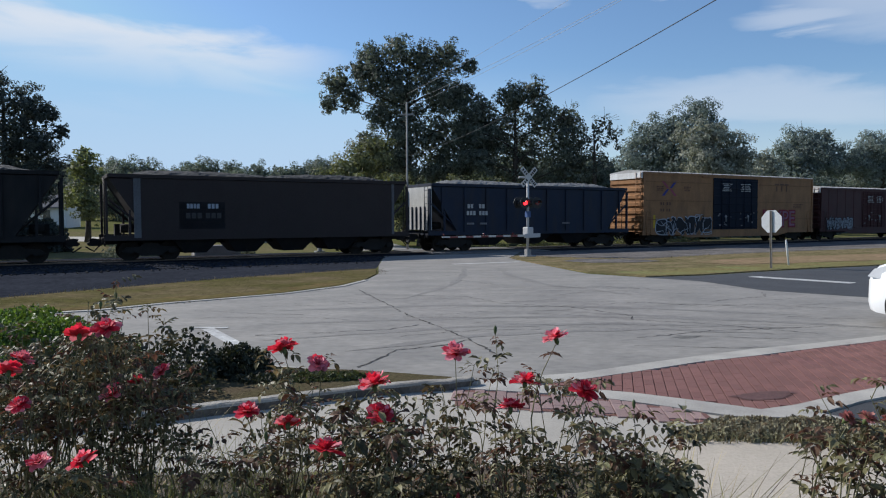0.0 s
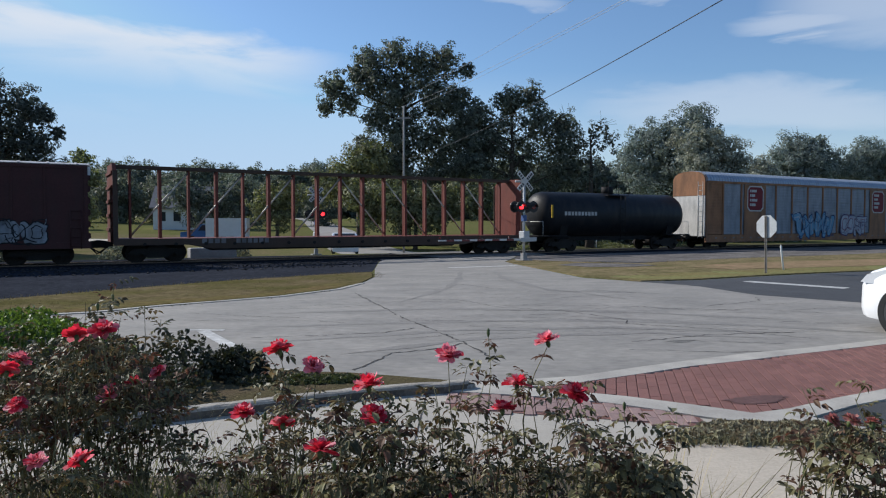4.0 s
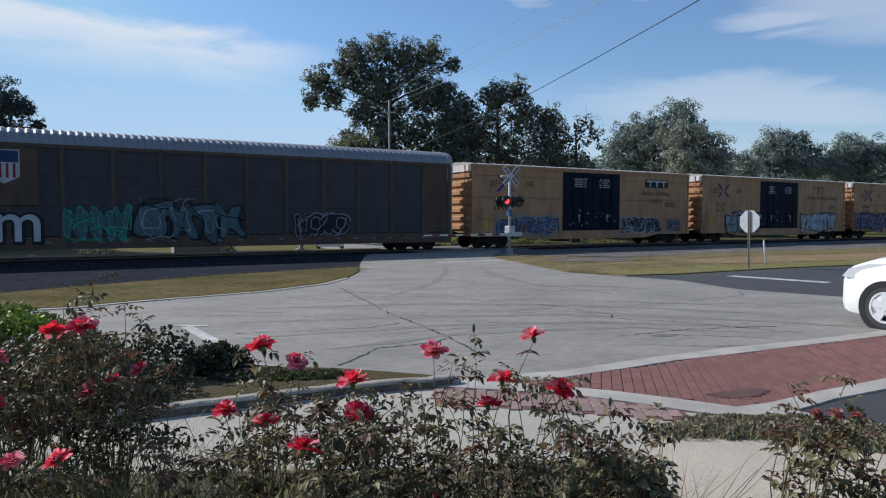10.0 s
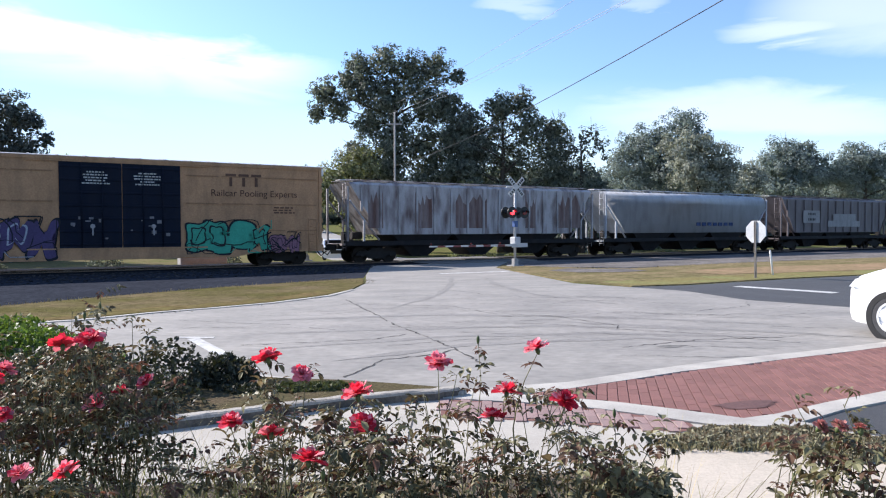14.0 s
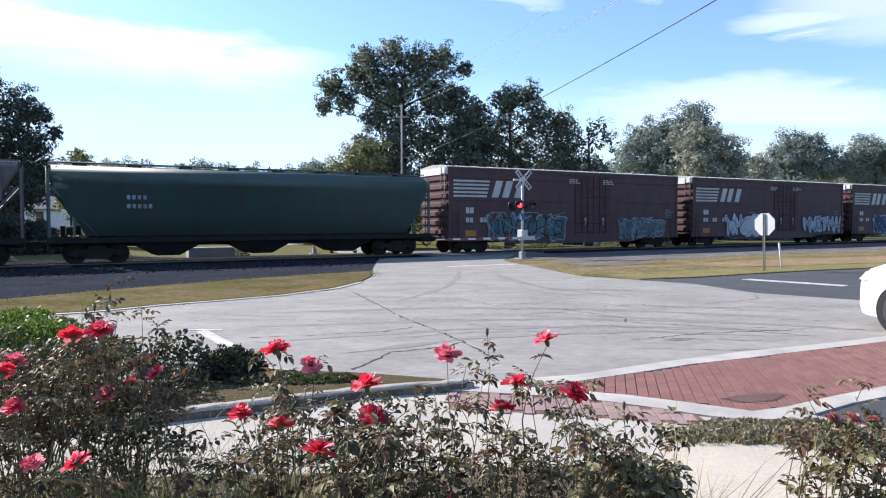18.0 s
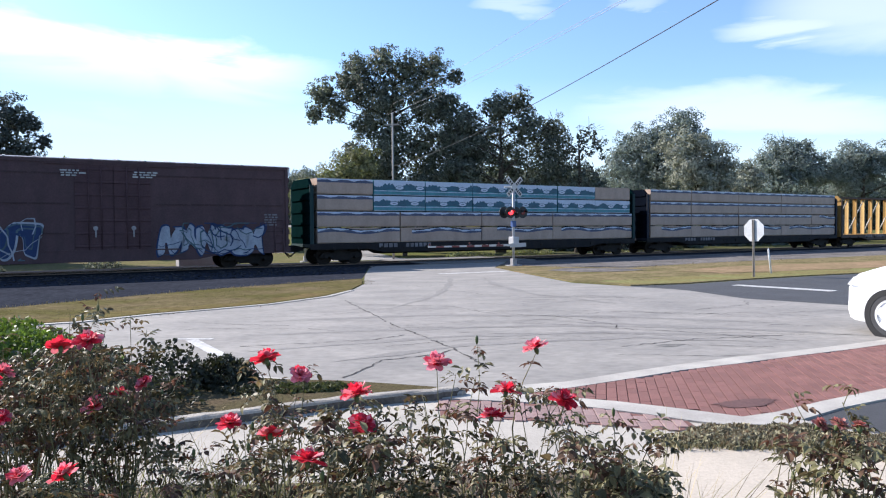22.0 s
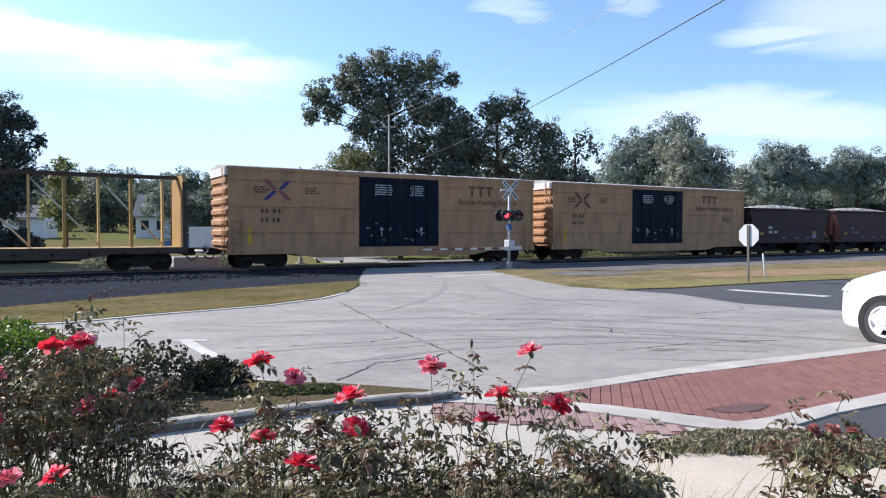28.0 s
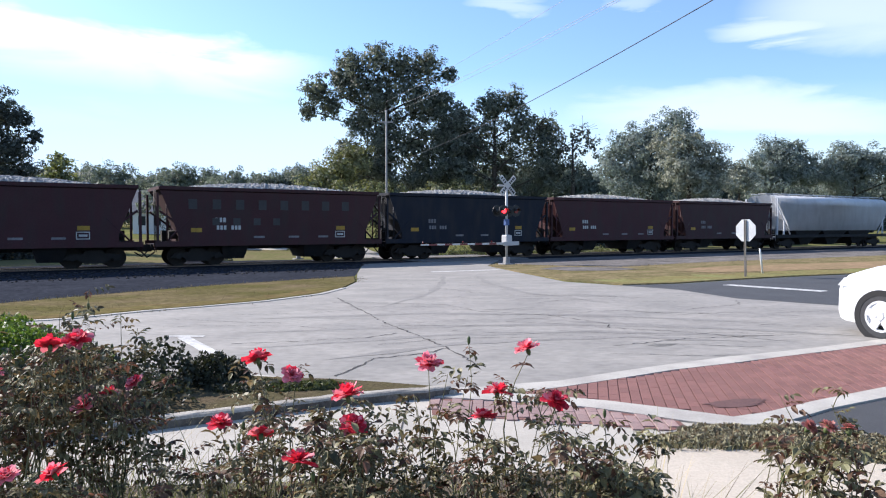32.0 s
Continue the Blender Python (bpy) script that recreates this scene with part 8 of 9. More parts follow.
# first: a cast shadow painted onto the bricks; second: a dark road scuff
for x, y, rx, ry in ((2.9, 6.2, 0.33, 0.13), (3.3, 9.35, 0.22, 0.09)):
    verts = [(x + rx * math.cos(a) * (1 + 0.2 * math.sin(3 * a) + rnd.uniform(-0.3, 0.12)), y + ry * math.sin(a) + 0.28 * rx * math.cos(a), 0.0225 if y < 8 else 0.0155) for a in [k * math.tau / 60 for k in range(60)]]
    tagged(new("stain", raw_mesh("stain", verts, [tuple(range(60))], mat("brick_shadow" if y < 8 else "road_scuff", (0.125, 0.062, 0.054) if y < 8 else (0.175, 0.168, 0.15), rough=0.8, vary=0.3, scale=6, fine=40))), "dark patch on the ground: painted shadow on the bricks, scuff on the road", "stain", kind="structure")
for p, q in (((-3.0, 5.35), (-2.7, 4.33)), ((-1.45, 6.15), (-1.2, 4.36)), ((-0.1, 6.75), (-0.2, 4.42)), ((1.15, 5.62), (0.85, 4.5))):
    d = (Vector(q) - Vector(p)).normalized()
    c = Vector((-d.y, d.x)) * 0.006
    sheet("pavement_joint", [tuple(Vector(p) - c), tuple(Vector(q) - c), tuple(Vector(q) + c), tuple(Vector(p) + c)], 0.0115, M_CRACK, "narrow joint in the pavement", category="joint")

# ---------------------------------------------------------------- white car at the kerb
def lofted(stations, mat_, name, parent):
    bm = bmesh.new()
    rings = [[bm.verts.new((x, y, z)) for y, z in ring] for x, ring in stations]
    for a, b in zip(rings, rings[1:]):
        for k in range(len(a) - 1):
            bm.faces.new((a[k], a[k + 1], b[k + 1], b[k])).smooth = True
    bm.faces.new(rings[0])
    bm.faces.new(rings[-1])
    return part(name, bm, mat_, parent)


def hatchback(x, y, rz):
    """A five-door hatchback with its nose at the origin, pointing to -x."""
    ob = tagged(new("hatchback"), "glossy white hatchback car stopped at the kerb", "car")
    ob.matrix_world = pose(x, y, 0.016, 0, 0, rz)
    # length, half width, sill, belt, roof half width, top
    st = [(0.0, 0.52, 0.26, 0.56, 0.42, 0.68), (0.05, 0.66, 0.20, 0.66, 0.56, 0.80), (0.2, 0.78, 0.18, 0.74, 0.64, 0.93), (0.45, 0.84, 0.17, 0.80, 0.69, 1.01), (0.85, 0.867, 0.17, 0.86, 0.71, 1.09), (1.25, 0.87, 0.17, 0.90, 0.70, 1.16),
          (1.65, 0.87, 0.17, 0.93, 0.66, 1.33), (2.1, 0.87, 0.17, 0.94, 0.60, 1.48), (2.6, 0.87, 0.17, 0.95, 0.58, 1.54), (3.2, 0.87, 0.17, 0.96, 0.57, 1.53), (3.8, 0.86, 0.18, 0.98, 0.56, 1.44), (4.2, 0.82, 0.25, 0.98, 0.56, 1.28), (4.45, 0.74, 0.35, 0.95, 0.55, 1.05)]
    stations = []
    for px, w, sill, belt, rw, top in st:
        half = [(w * 0.92, sill), (w, sill + 0.12), (w, (sill + belt) / 2), (w * 0.985, belt), (rw + (w * 0.96 - rw) * 0.45, belt + (top - belt) * 0.6), (rw, top - 0.05), (rw * 0.5, top)]
        stations.append((px, [(-a, z) for a, z in half] + [(a, z) for a, z in reversed(half)]))
    lofted(stations, CAR_WHITE, "body", ob)
    dark = mat("trim_black", (0.012, 0.012, 0.013), rough=0.6, vary=0.1)
    for s in (-1, 1):
        for wx in (0.82, 3.45):
            bm = bmesh.new()
            disc_ring(bm, (wx, 0.315), 0.30, 0.385, *sorted((s * 0.80, s * 0.876)), seg=36)
            part("wheel_arch", bm, dark, ob)
            bm = bmesh.new()
            disc_ring(bm, (wx, 0.315), 0.228, 0.30, *sorted((s * 0.69, s * 0.872)), seg=36)
            disc_ring(bm, (wx, 0.315), 0.215, 0.315, *sorted((s * 0.71, s * 0.852)), seg=36)
            wheel = part("wheel", bm, mat("tyre_grey", (0.055, 0.055, 0.058), rough=0.9, vary=0.2), ob)
            alloy = mat("alloy_bright", (0.75, 0.76, 0.78), rough=0.45, metal=0.3, vary=0.1)
            bm = bmesh.new()
            disc_ring(bm, (wx, 0.315), 0.2, 0.23, *sorted((s * 0.74, s * 0.872)), seg=36)
            part("rim", bm, alloy, wheel)
            bm = bmesh.new()
            disc_ring(bm, (wx, 0.315), 0.0, 0.2, *sorted((s * 0.75, s * 0.80)), seg=24)
            part("brake_disc", bm, dark, wheel)
            for k in range(5):
                a = radians(90 + 72 * k)
                c, d = math.cos(a), math.sin(a)
                bm = bmesh.new()
                prism(bm, [(wx + r * c - w * d, 0.315 + r * d + w * c) for r, w in ((0.02, 0.045), (0.21, 0.062), (0.21, -0.062), (0.02, -0.045))], *sorted((s * 0.835, s * 0.868)), axis="y")
                part("spoke", bm, alloy, wheel)
            bm = bmesh.new()
            disc_ring(bm, (wx, 0.315), 0.0, 0.045, *sorted((s * 0.84, s * 0.876)), seg=14)
            part("hub_cap", bm, alloy, wheel)
        bm = bmesh.new()
        prism(bm, [(0.12, 0.72), (0.30, 0.70), (0.62, 0.82), (0.78, 0.94), (0.52, 0.93), (0.22, 0.84)], *sorted((s * 0.62, s * 0.80)), axis="y")
        part("headlight", bm, mat("lamp_glass", (0.6, 0.62, 0.64), rough=0.1, vary=0.05), ob)
        for pts in ([(1.75, 0.99), (2.25, 1.35), (2.6, 1.4), (2.6, 1.0)], [(2.68, 1.0), (2.68, 1.4), (3.3, 1.38), (3.6, 1.05)]):
            bm = bmesh.new()
            vs = [bm.verts.new((px, s * (0.87 - (pz - 0.95) * 0.50 + 0.012), pz)) for px, pz in pts]
            bm.faces.new(vs)
            bmesh.ops.solidify(bm, geom=bm.faces[:], thickness=0.01)
            part("side_window", bm, M_GLASS, ob)
        for px in (2.5, 3.4):
            bm = bmesh.new()
            tube(bm, [(px, s * 0.875, 0.86), (px + 0.02, s * 0.9, 0.87), (px + 0.2, s * 0.9, 0.87), (px + 0.22, s * 0.875, 0.86)], 0.012, 6)
            part("door_handle", bm, CAR_WHITE, ob)
        bm = bmesh.new()
        tube(bm, [(1.95, s * 0.86, 0.98), (1.93, s * 0.98, 1.02), (2.0, s * 1.02, 1.04)], [0.03, 0.07, 0.06], 10)
        part("wing_mirror", bm, CAR_WHITE, ob)
    bm = bmesh.new()
    prism(bm, [(1.3, 1.19), (1.34, 1.21), (2.08, 1.495), (2.05, 1.485)], -0.56, 0.56, axis="y")
    part("windscreen", bm, M_GLASS, ob)
    bm = bmesh.new()
    prism(bm, [(-0.006, 0.3), (-0.006, 0.4), (0.06, 0.44), (0.06, 0.28)], -0.34, 0.34, axis="y")
    part("grille", bm, dark, ob)
    return ob


hatchback(7.07, 10.9, -65)


# ---------------------------------------------------------------- weeds, hedge and ground cover
def tufts(name, label, category, spots, material, seed, blade=(0.12, 0.3), width=0.006, lean=0.5, parent=None):
    """Grass blades: bent tapering strips; spots are (x, y, radius, count)."""
    rng = np.random.default_rng(seed)
    V, Fc = [], []
    base = 0
    for x, y, r, n in spots:
        a, q = rng.uniform(0, math.tau, n), np.sqrt(rng.random(n)) * r
        px, py = x + q * np.cos(a), y + q * np.sin(a)
        h = rng.uniform(blade[0], blade[1], n)
        d = rng.uniform(0, math.tau, n)
        k = lean * h * rng.random(n)
        dx, dy = np.cos(d) * k, np.sin(d) * k
        wx, wy = -np.sin(d) * width, np.cos(d) * width
        turn = rng.uniform(0, math.tau, n)
        wx, wy = np.cos(turn) * width, np.sin(turn) * width
        z = np.array([ground_z(u, v) for u, v in zip(px, py)])
        rows = []
        for t, w in ((0, 1.0), (0.55, 0.8), (1.0, 0.08)):
            cx, cy, cz = px + dx * t * t, py + dy * t * t, z + h * (t - 0.25 * t * t * lean)
            rows += [np.stack([cx - wx * w, cy - wy * w, cz], 1), np.stack([cx + wx * w, cy + wy * w, cz], 1)]
        V.append(np.stack(rows, 1).reshape(-1, 3))
        i = base + 6 * np.arange(n)[:, None]
        Fc.append(np.concatenate([i + [0, 1, 3, 2], i + [2, 3, 5, 4]]))
        base += 6 * n
    return tagged(new(name, np_mesh(name, np.concatenate(V), np.concatenate(Fc), material)), label, category, kind="stuff")


M_BLADE = mat("grass_blade", (0.25, 0.25, 0.11), rough=0.6, vary=0.2, scale=2, fine=20, bump=0, island=0.45, translucent=0.3, spec=0.3)
M_COVERBLADE = mat("cover_blade", (0.24, 0.23, 0.12), rough=0.6, vary=0.2, scale=2, fine=20, bump=0, island=0.45, translucent=0.2, spec=0.2)
M_DRY = mat("dry_blade", (0.30, 0.23, 0.12), rough=0.7, vary=0.2, scale=2, fine=20, bump=0, island=0.4, translucent=0.0, spec=0.1)
M_STRAW = mat("straw_blade", (0.38, 0.31, 0.17), rough=0.7, vary=0.2, scale=2, fine=20, bump=0, island=0.5, translucent=0.0, spec=0.2)
M_VERGEBLADE = mat("verge_blade", (0.20, 0.16, 0.095), rough=0.8, vary=0.25, scale=0.4, fine=9, bump=0, island=0.35, translucent=0.1, spec=0.1, color2=(0.125, 0.14, 0.06), amount=0.9)
M_VERGEBLADE_R = mat("verge_blade_green", (0.215, 0.195, 0.105), rough=0.8, vary=0.25, scale=0.5, fine=9, bump=0, island=0.3, translucent=0.1, spec=0.1, color2=(0.19, 0.155, 0.085), amount=0.8)
rnd = random.Random(12)


def inside(p, poly):
    x, y = p
    hit = False
    for (ax, ay), (bx, by) in zip(poly, poly[1:] + poly[:1]):
        if (ay > y) != (by > y) and x < (bx - ax) * (y - ay) / (by - ay) + ax:
            hit = not hit
    return hit


def scatter(poly, n, r, count):
    xs, ys = [p[0] for p in poly], [p[1] for p in poly]
    out = []
    while len(out) < n:
        p = (rnd.uniform(min(xs), max(xs)), rnd.uniform(min(ys), max(ys)))
        if inside(p, poly):
            out.append((*p, r, count))
    return out


left_poly = [(-14, 6.2), (-7.7, 12.0), (-6.4, 12.6), (-5.5, 13.8), (-4.6, 14.6), (-3.65, 15.6), (-2.65, 17.5), (-2.25, 19.6), (-2.15, 22.4), (-2.5, 25.5), (-4.3, 23.6), (-6.6, 21.0), (-8.5, 17.8), (-9.8, 15.3), (-16, 9)]
right_poly = [(3.3, 33.9), (3.7, 28.7), (4.5, 21.6), (5.7, 19.5), (7.4, 19.9), (9.5, 21.1), (12.0, 22.4), (16.3, 24.1), (30, 30.5), (34, 45), (29, 42.7), (16.0, 35.8), (13.0, 33.9), (8.7, 30.5), (6.7, 32.6), (3.9, 36.4)]
tufts("verge_grass_left", "short dry grass of the verge", "grass", [q for q in scatter(left_poly, 1800, 0.5, 14) if noise.noise((q[0] * 0.6, q[1] * 0.6, 7)) > -0.15], M_VERGEBLADE, 1, blade=(0.02, 0.07), width=0.008, lean=1.2)
tufts("verge_grass_right", "short dry grass of the verge", "grass", [q for q in scatter(right_poly, 2100, 0.6, 13) if noise.noise((q[0] * 0.45, q[1] * 0.45, 3)) > -0.12 and not inside(q[:2], BARE_PATCH)], M_VERGEBLADE_R, 2, blade=(0.02, 0.07), width=0.010, lean=1.2)
tufts("track_weeds", "tall dry weeds along the edge of the gravel", "weeds", [(ax + (bx - ax) * k / 14, ay + (by - ay) * k / 14, 0.35, 9) for (ax, ay), (bx, by) in (((-2.95, 25.1), (-4.3, 23.6)), ((-4.3, 23.6), (-6.6, 21.0)), ((-6.6, 21.0), (-8.5, 17.8)), ((-8.5, 17.8), (-9.8, 15.3)), ((-9.8, 15.3), (-13, 11.6)), ((3.4, 33.9), (6.7, 32.6)), ((6.7, 32.6), (8.7, 30.5)), ((8.7, 30.5), (13.0, 33.9)), ((13.0, 33.9), (20, 38))) for k in range(14)], M_DRY, 3, blade=(0.03, 0.12), width=0.008)
tufts("island_weeds", "sparse weeds on the corner verge", "weeds", scatter([(-2.3, 7.2), (-1.5, 7.1), (-0.9, 6.9), (-0.9, 6.5), (-1.5, 6.2), (-2.3, 5.9)], 80, 0.1, 14), M_BLADE, 4, blade=(0.04, 0.12), width=0.004, lean=0.9)
tufts("bed_grass", "tall grass growing among the roses", "grass", [(-1.0, 2.45, 0.22, 260), (-0.78, 2.5, 0.2, 220), (-0.75, 2.9, 0.25, 90), (-0.35, 2.3, 0.25, 160), (0.15, 2.35, 0.3, 150), (0.55, 2.3, 0.3, 130), (0.92, 2.5, 0.16, 40), (-1.5, 2.9, 0.3, 60)], M_BLADE, 5, blade=(0.65, 1.0), width=0.0042, lean=0.8)
tufts("dry_bed_grass", "dry straw-coloured stalks at the foot of the roses", "grass", [(-0.2, 2.15, 0.35, 420), (0.3, 2.2, 0.35, 420), (0.95, 2.45, 0.14, 50), (-0.8, 2.3, 0.35, 330), (-1.25, 2.5, 0.35, 300), (-1.6, 2.7, 0.3, 160), (0.65, 2.15, 0.3, 260)], M_STRAW, 6, blade=(0.70, 1.0), width=0.0032, lean=0.8)
tufts("slab_edge_grass", "short grass hanging over the edge of the slab", "grass", [(1.75 + 0.06 * k, 4.98 - 0.012 * max(0, k - 8), 0.1, 26) for k in range(26)], M_COVERBLADE, 7, blade=(0.04, 0.13), width=0.004, lean=1.2)
edging = sheet("verge_edging", strip([(-14, 6.25), (-7.7, 12.0), (-6.4, 12.6), (-5.5, 13.8), (-4.6, 14.6), (-3.62, 15.6), (-2.62, 17.5), (-2.22, 19.6)], [(-13.9, 6.1), (-7.6, 11.86), (-6.3, 12.47), (-5.38, 13.7), (-4.48, 14.5), (-3.5, 15.52), (-2.48, 17.45), (-2.1, 19.6)]), 0.03, M_CURB, "thin pale concrete edging of the verge", thick=0.02, category="kerb")
# loose stones in the gravel
rng = np.random.default_rng(8)
stone_v, stone_f = [], []
for k in range(2600):
    s_, n_ = rng.uniform(-34, 2), 0.9 + 5.5 * rng.random() ** 1.8
    x, y = land(s_, n_)
    if inside((x, y), left_poly) or inside((x, y), right_poly) or -3.4 < x - 0.1 * (y - 30) < 4.6:
        continue
    q = rng.uniform(0.025, 0.075)
    b = len(stone_v)
    z = ground_z(x, y) + 0.01
    a = rng.uniform(0, math.tau)
    for du, dv, dw in ((1, 0, 0.2), (0, 1, 0.3), (-1, 0, 0.2), (0, -1, 0.3), (0.1, 0.1, 0.8), (0, 0, -0.3)):
        u, v = du * q * rng.uniform(0.8, 1.3), dv * q * rng.uniform(0.8, 1.3)
        stone_v.append((x + u * math.cos(a) - v * math.sin(a), y + u * math.sin(a) + v * math.cos(a), z + dw * q))
    stone_f += [(b, b + 1, b + 4), (b + 1, b + 2, b + 4), (b + 2, b + 3, b + 4), (b + 3, b, b + 4), (b + 1, b, b + 5), (b + 2, b + 1, b + 5), (b + 3, b + 2, b + 5), (b, b + 3, b + 5)]
tagged(new("loose_gravel", raw_mesh("loose_gravel", stone_v, stone_f, mat("loose_stone", (0.045, 0.044, 0.045), rough=1.0, vary=0.3, scale=4, fine=30, bump=0.3, island=0.5, spec=0.1))), "loose crushed stones on the gravel", "gravel", kind="stuff")
M_HEDGE = mat("hedge_leaf", (0.12, 0.185, 0.045), rough=0.55, vary=0.25, scale=1.5, fine=15, bump=0, island=0.45, translucent=0.3, spec=0.3)
M_COVER = mat("cover_leaf", (0.28, 0.262, 0.165), rough=0.6, vary=0.25, scale=2, fine=15, bump=0, island=0.45, translucent=0.2, spec=0.25)
M_COVERGREEN = mat("cover_leaf_green", (0.10, 0.11, 0.05), rough=0.6, vary=0.25, scale=2, fine=15, bump=0, island=0.45, translucent=0.2, spec=0.25)
M_SHRUB = mat("shrub_leaf", (0.052, 0.056, 0.036), rough=0.6, vary=0.25, scale=2, fine=15, bump=0, island=0.4, translucent=0.15, spec=0.25)
leafy_mound("hedge", "low clipped bright green hedge", "hedge", (-5.3, 7.6, 0.0), (1.75, 1.3, 0.62), M_HEDGE, 26000, 0.028, 21, up=0.9)
leafy_mound("hedge", "low clipped bright green hedge", "hedge", (-8.0, 6.6, 0.0), (1.9, 1.3, 0.66), M_HEDGE, 16000, 0.032, 22, up=0.9)
leafy_mound("shrub", "small dark shrub on the corner verge", "shrub", (-2.08, 7.0, 0.06), (0.30, 0.22, 0.24), M_SHRUB, 3600, 0.024, 23, loose=0.5)
leafy_mound("shrub", "straggly dark shrub on the corner verge", "shrub", (-2.5, 6.75, 0.05), (0.34, 0.25, 0.36), M_SHRUB, 1100, 0.03, 27, loose=0.7)
leafy_mound("shrub", "dark shrub behind the roses", "shrub", (-3.15, 6.1, 0.05), (0.75, 0.5, 0.40), M_SHRUB, 4500, 0.028, 24, loose=0.8)
for x, y, rx, ry, rz, n in ((2.35, 5.18, 0.42, 0.28, 0.09, 5200), (2.8, 5.12, 0.45, 0.27, 0.11, 5200), (3.2, 4.88, 0.4, 0.28, 0.10, 4500), (1.98, 5.1, 0.24, 0.15, 0.07, 1800), (3.65, 4.62, 0.5, 0.27, 0.11, 3500)):
    leafy_mound("ground_cover", "low spreading grey-green ground cover", "plant", (x, y, 0.0), (rx, ry, rz), M_COVER, n, 0.018, int(x * 10), up=0.8)
for x, y, rx, ry in ((-1.75, 6.75, 0.4, 0.28), (-1.35, 6.72, 0.35, 0.2), (-1.0, 6.72, 0.28, 0.14)):
    leafy_mound("ground_cover", "low green weeds on the corner verge", "plant", (x, y, 0.07), (rx, ry, 0.06), M_SHRUB if x < -1.6 else M_COVERGREEN, 1500, 0.02, int(-x * 20), up=0.8)
leafy_mound("shrub", "dark leafy clump at the foot of the roses", "shrub", (0.72, 2.45, 0.35), (0.26, 0.18, 0.36), M_SHRUB, 4200, 0.026, 29)


# ---------------------------------------------------------------- roses
M_ROSELEAF = mat("rose_leaf", (0.145, 0.135, 0.065), rough=0.5, vary=0.25, scale=6, fine=60, bump=0.1, island=0.6, translucent=0.2, spec=0.22)
M_ROSEBROWN = mat("rose_leaf_bronze", (0.145, 0.088, 0.056), rough=0.6, vary=0.25, scale=6, fine=60, bump=0.1, island=0.5, translucent=0.3, spec=0.2)
M_ROSEPALE = mat("rose_leaf_pale", (0.20, 0.195, 0.095), rough=0.5, vary=0.25, scale=6, fine=60, bump=0.1, island=0.4, translucent=0.3, spec=0.3)
M_STEM = mat("rose_stem", (0.19, 0.175, 0.085), rough=0.6, vary=0.3, scale=5, fine=50, bump=0.2, island=0.35)
M_PETAL = mat("rose_petal", (0.70, 0.045, 0.085), rough=0.5, vary=0.2, scale=20, fine=90, bump=0.05, island=0.3, translucent=0.35, spec=0.3)
M_PETALP = mat("rose_petal_faded", (0.82, 0.30, 0.36), rough=0.5, vary=0.2, scale=20, fine=90, bump=0.05, island=0.35, translucent=0.35, spec=0.3)
M_WILT = mat("rose_petal_wilted", (0.50, 0.22, 0.19), rough=0.6, vary=0.3, scale=20, fine=90, bump=0.05, island=0.45, translucent=0.3, spec=0.2)
M_SEPAL = mat("rose_sepal", (0.09, 0.12, 0.04), rough=0.6, vary=0.2, bump=0)


def bloom_mesh(seed, radius, pale):
    """An open rose: whorls of cupped, wavy petals round a tight heart."""
    rng = random.Random(seed)
    verts, faces, slots = [], [], []
    for ring, (count, r_in, r_out, tilt, lift) in enumerate(((8, 0.12, 1.05, 5, 0.0), (8, 0.10, 0.9, 28, 0.05), (7, 0.08, 0.72, 50, 0.12), (6, 0.05, 0.5, 68, 0.16), (5, 0.03, 0.3, 80, 0.2))):
        for k in range(count):
            a = math.tau * (k + rng.uniform(-0.25, 0.25)) / count + ring * 0.5
            t = radians(tilt + rng.uniform(-12, 12))
            ln = r_out * rng.uniform(0.82, 1.12)
            half = ln * rng.uniform(0.30, 0.46)
            slot = 1 if rng.random() < pale else 0
            base = len(verts)
            nu, nv = 4, 3
            for i in range(nu + 1):
                u = i / nu
                wid = half * math.sin(math.pi * min(0.97, 0.16 + 0.62 * u)) * (1.0 if u < 0.95 else 0.9)
                for j in range(-1, nv - 1):
                    v = (j + 0.0) / 1.0
                    curl = 0.18 * u * u * (1 if tilt < 40 else -0.5) + 0.10 * math.cos(v * 2.4 + k)
                    out = r_in + ln * u * math.cos(t)
                    up = lift + ln * u * math.sin(t) - curl * ln * (0.5 if tilt < 40 else 0.2) + 0.06 * rng.uniform(-1, 1) * u
                    side = wid * v
                    verts.append(((out * math.cos(a) - side * math.sin(a)) * radius, (out * math.sin(a) + side * math.cos(a)) * radius, (up + 0.12 * v * v * ln) * radius))
            for i in range(nu):
                for j in range(nv - 1):
                    q = base + i * nv + j
                    faces.append((q, q + 1, q + nv + 1, q + nv))
                    slots.append(slot if i > 0 else 0)
    me = raw_mesh("bloom", verts, faces, [M_WILT, M_WILT] if pale > 0.9 else [M_PETAL, M_PETALP], smooth=True)
    me.polygons.foreach_set("material_index", slots)
    return me


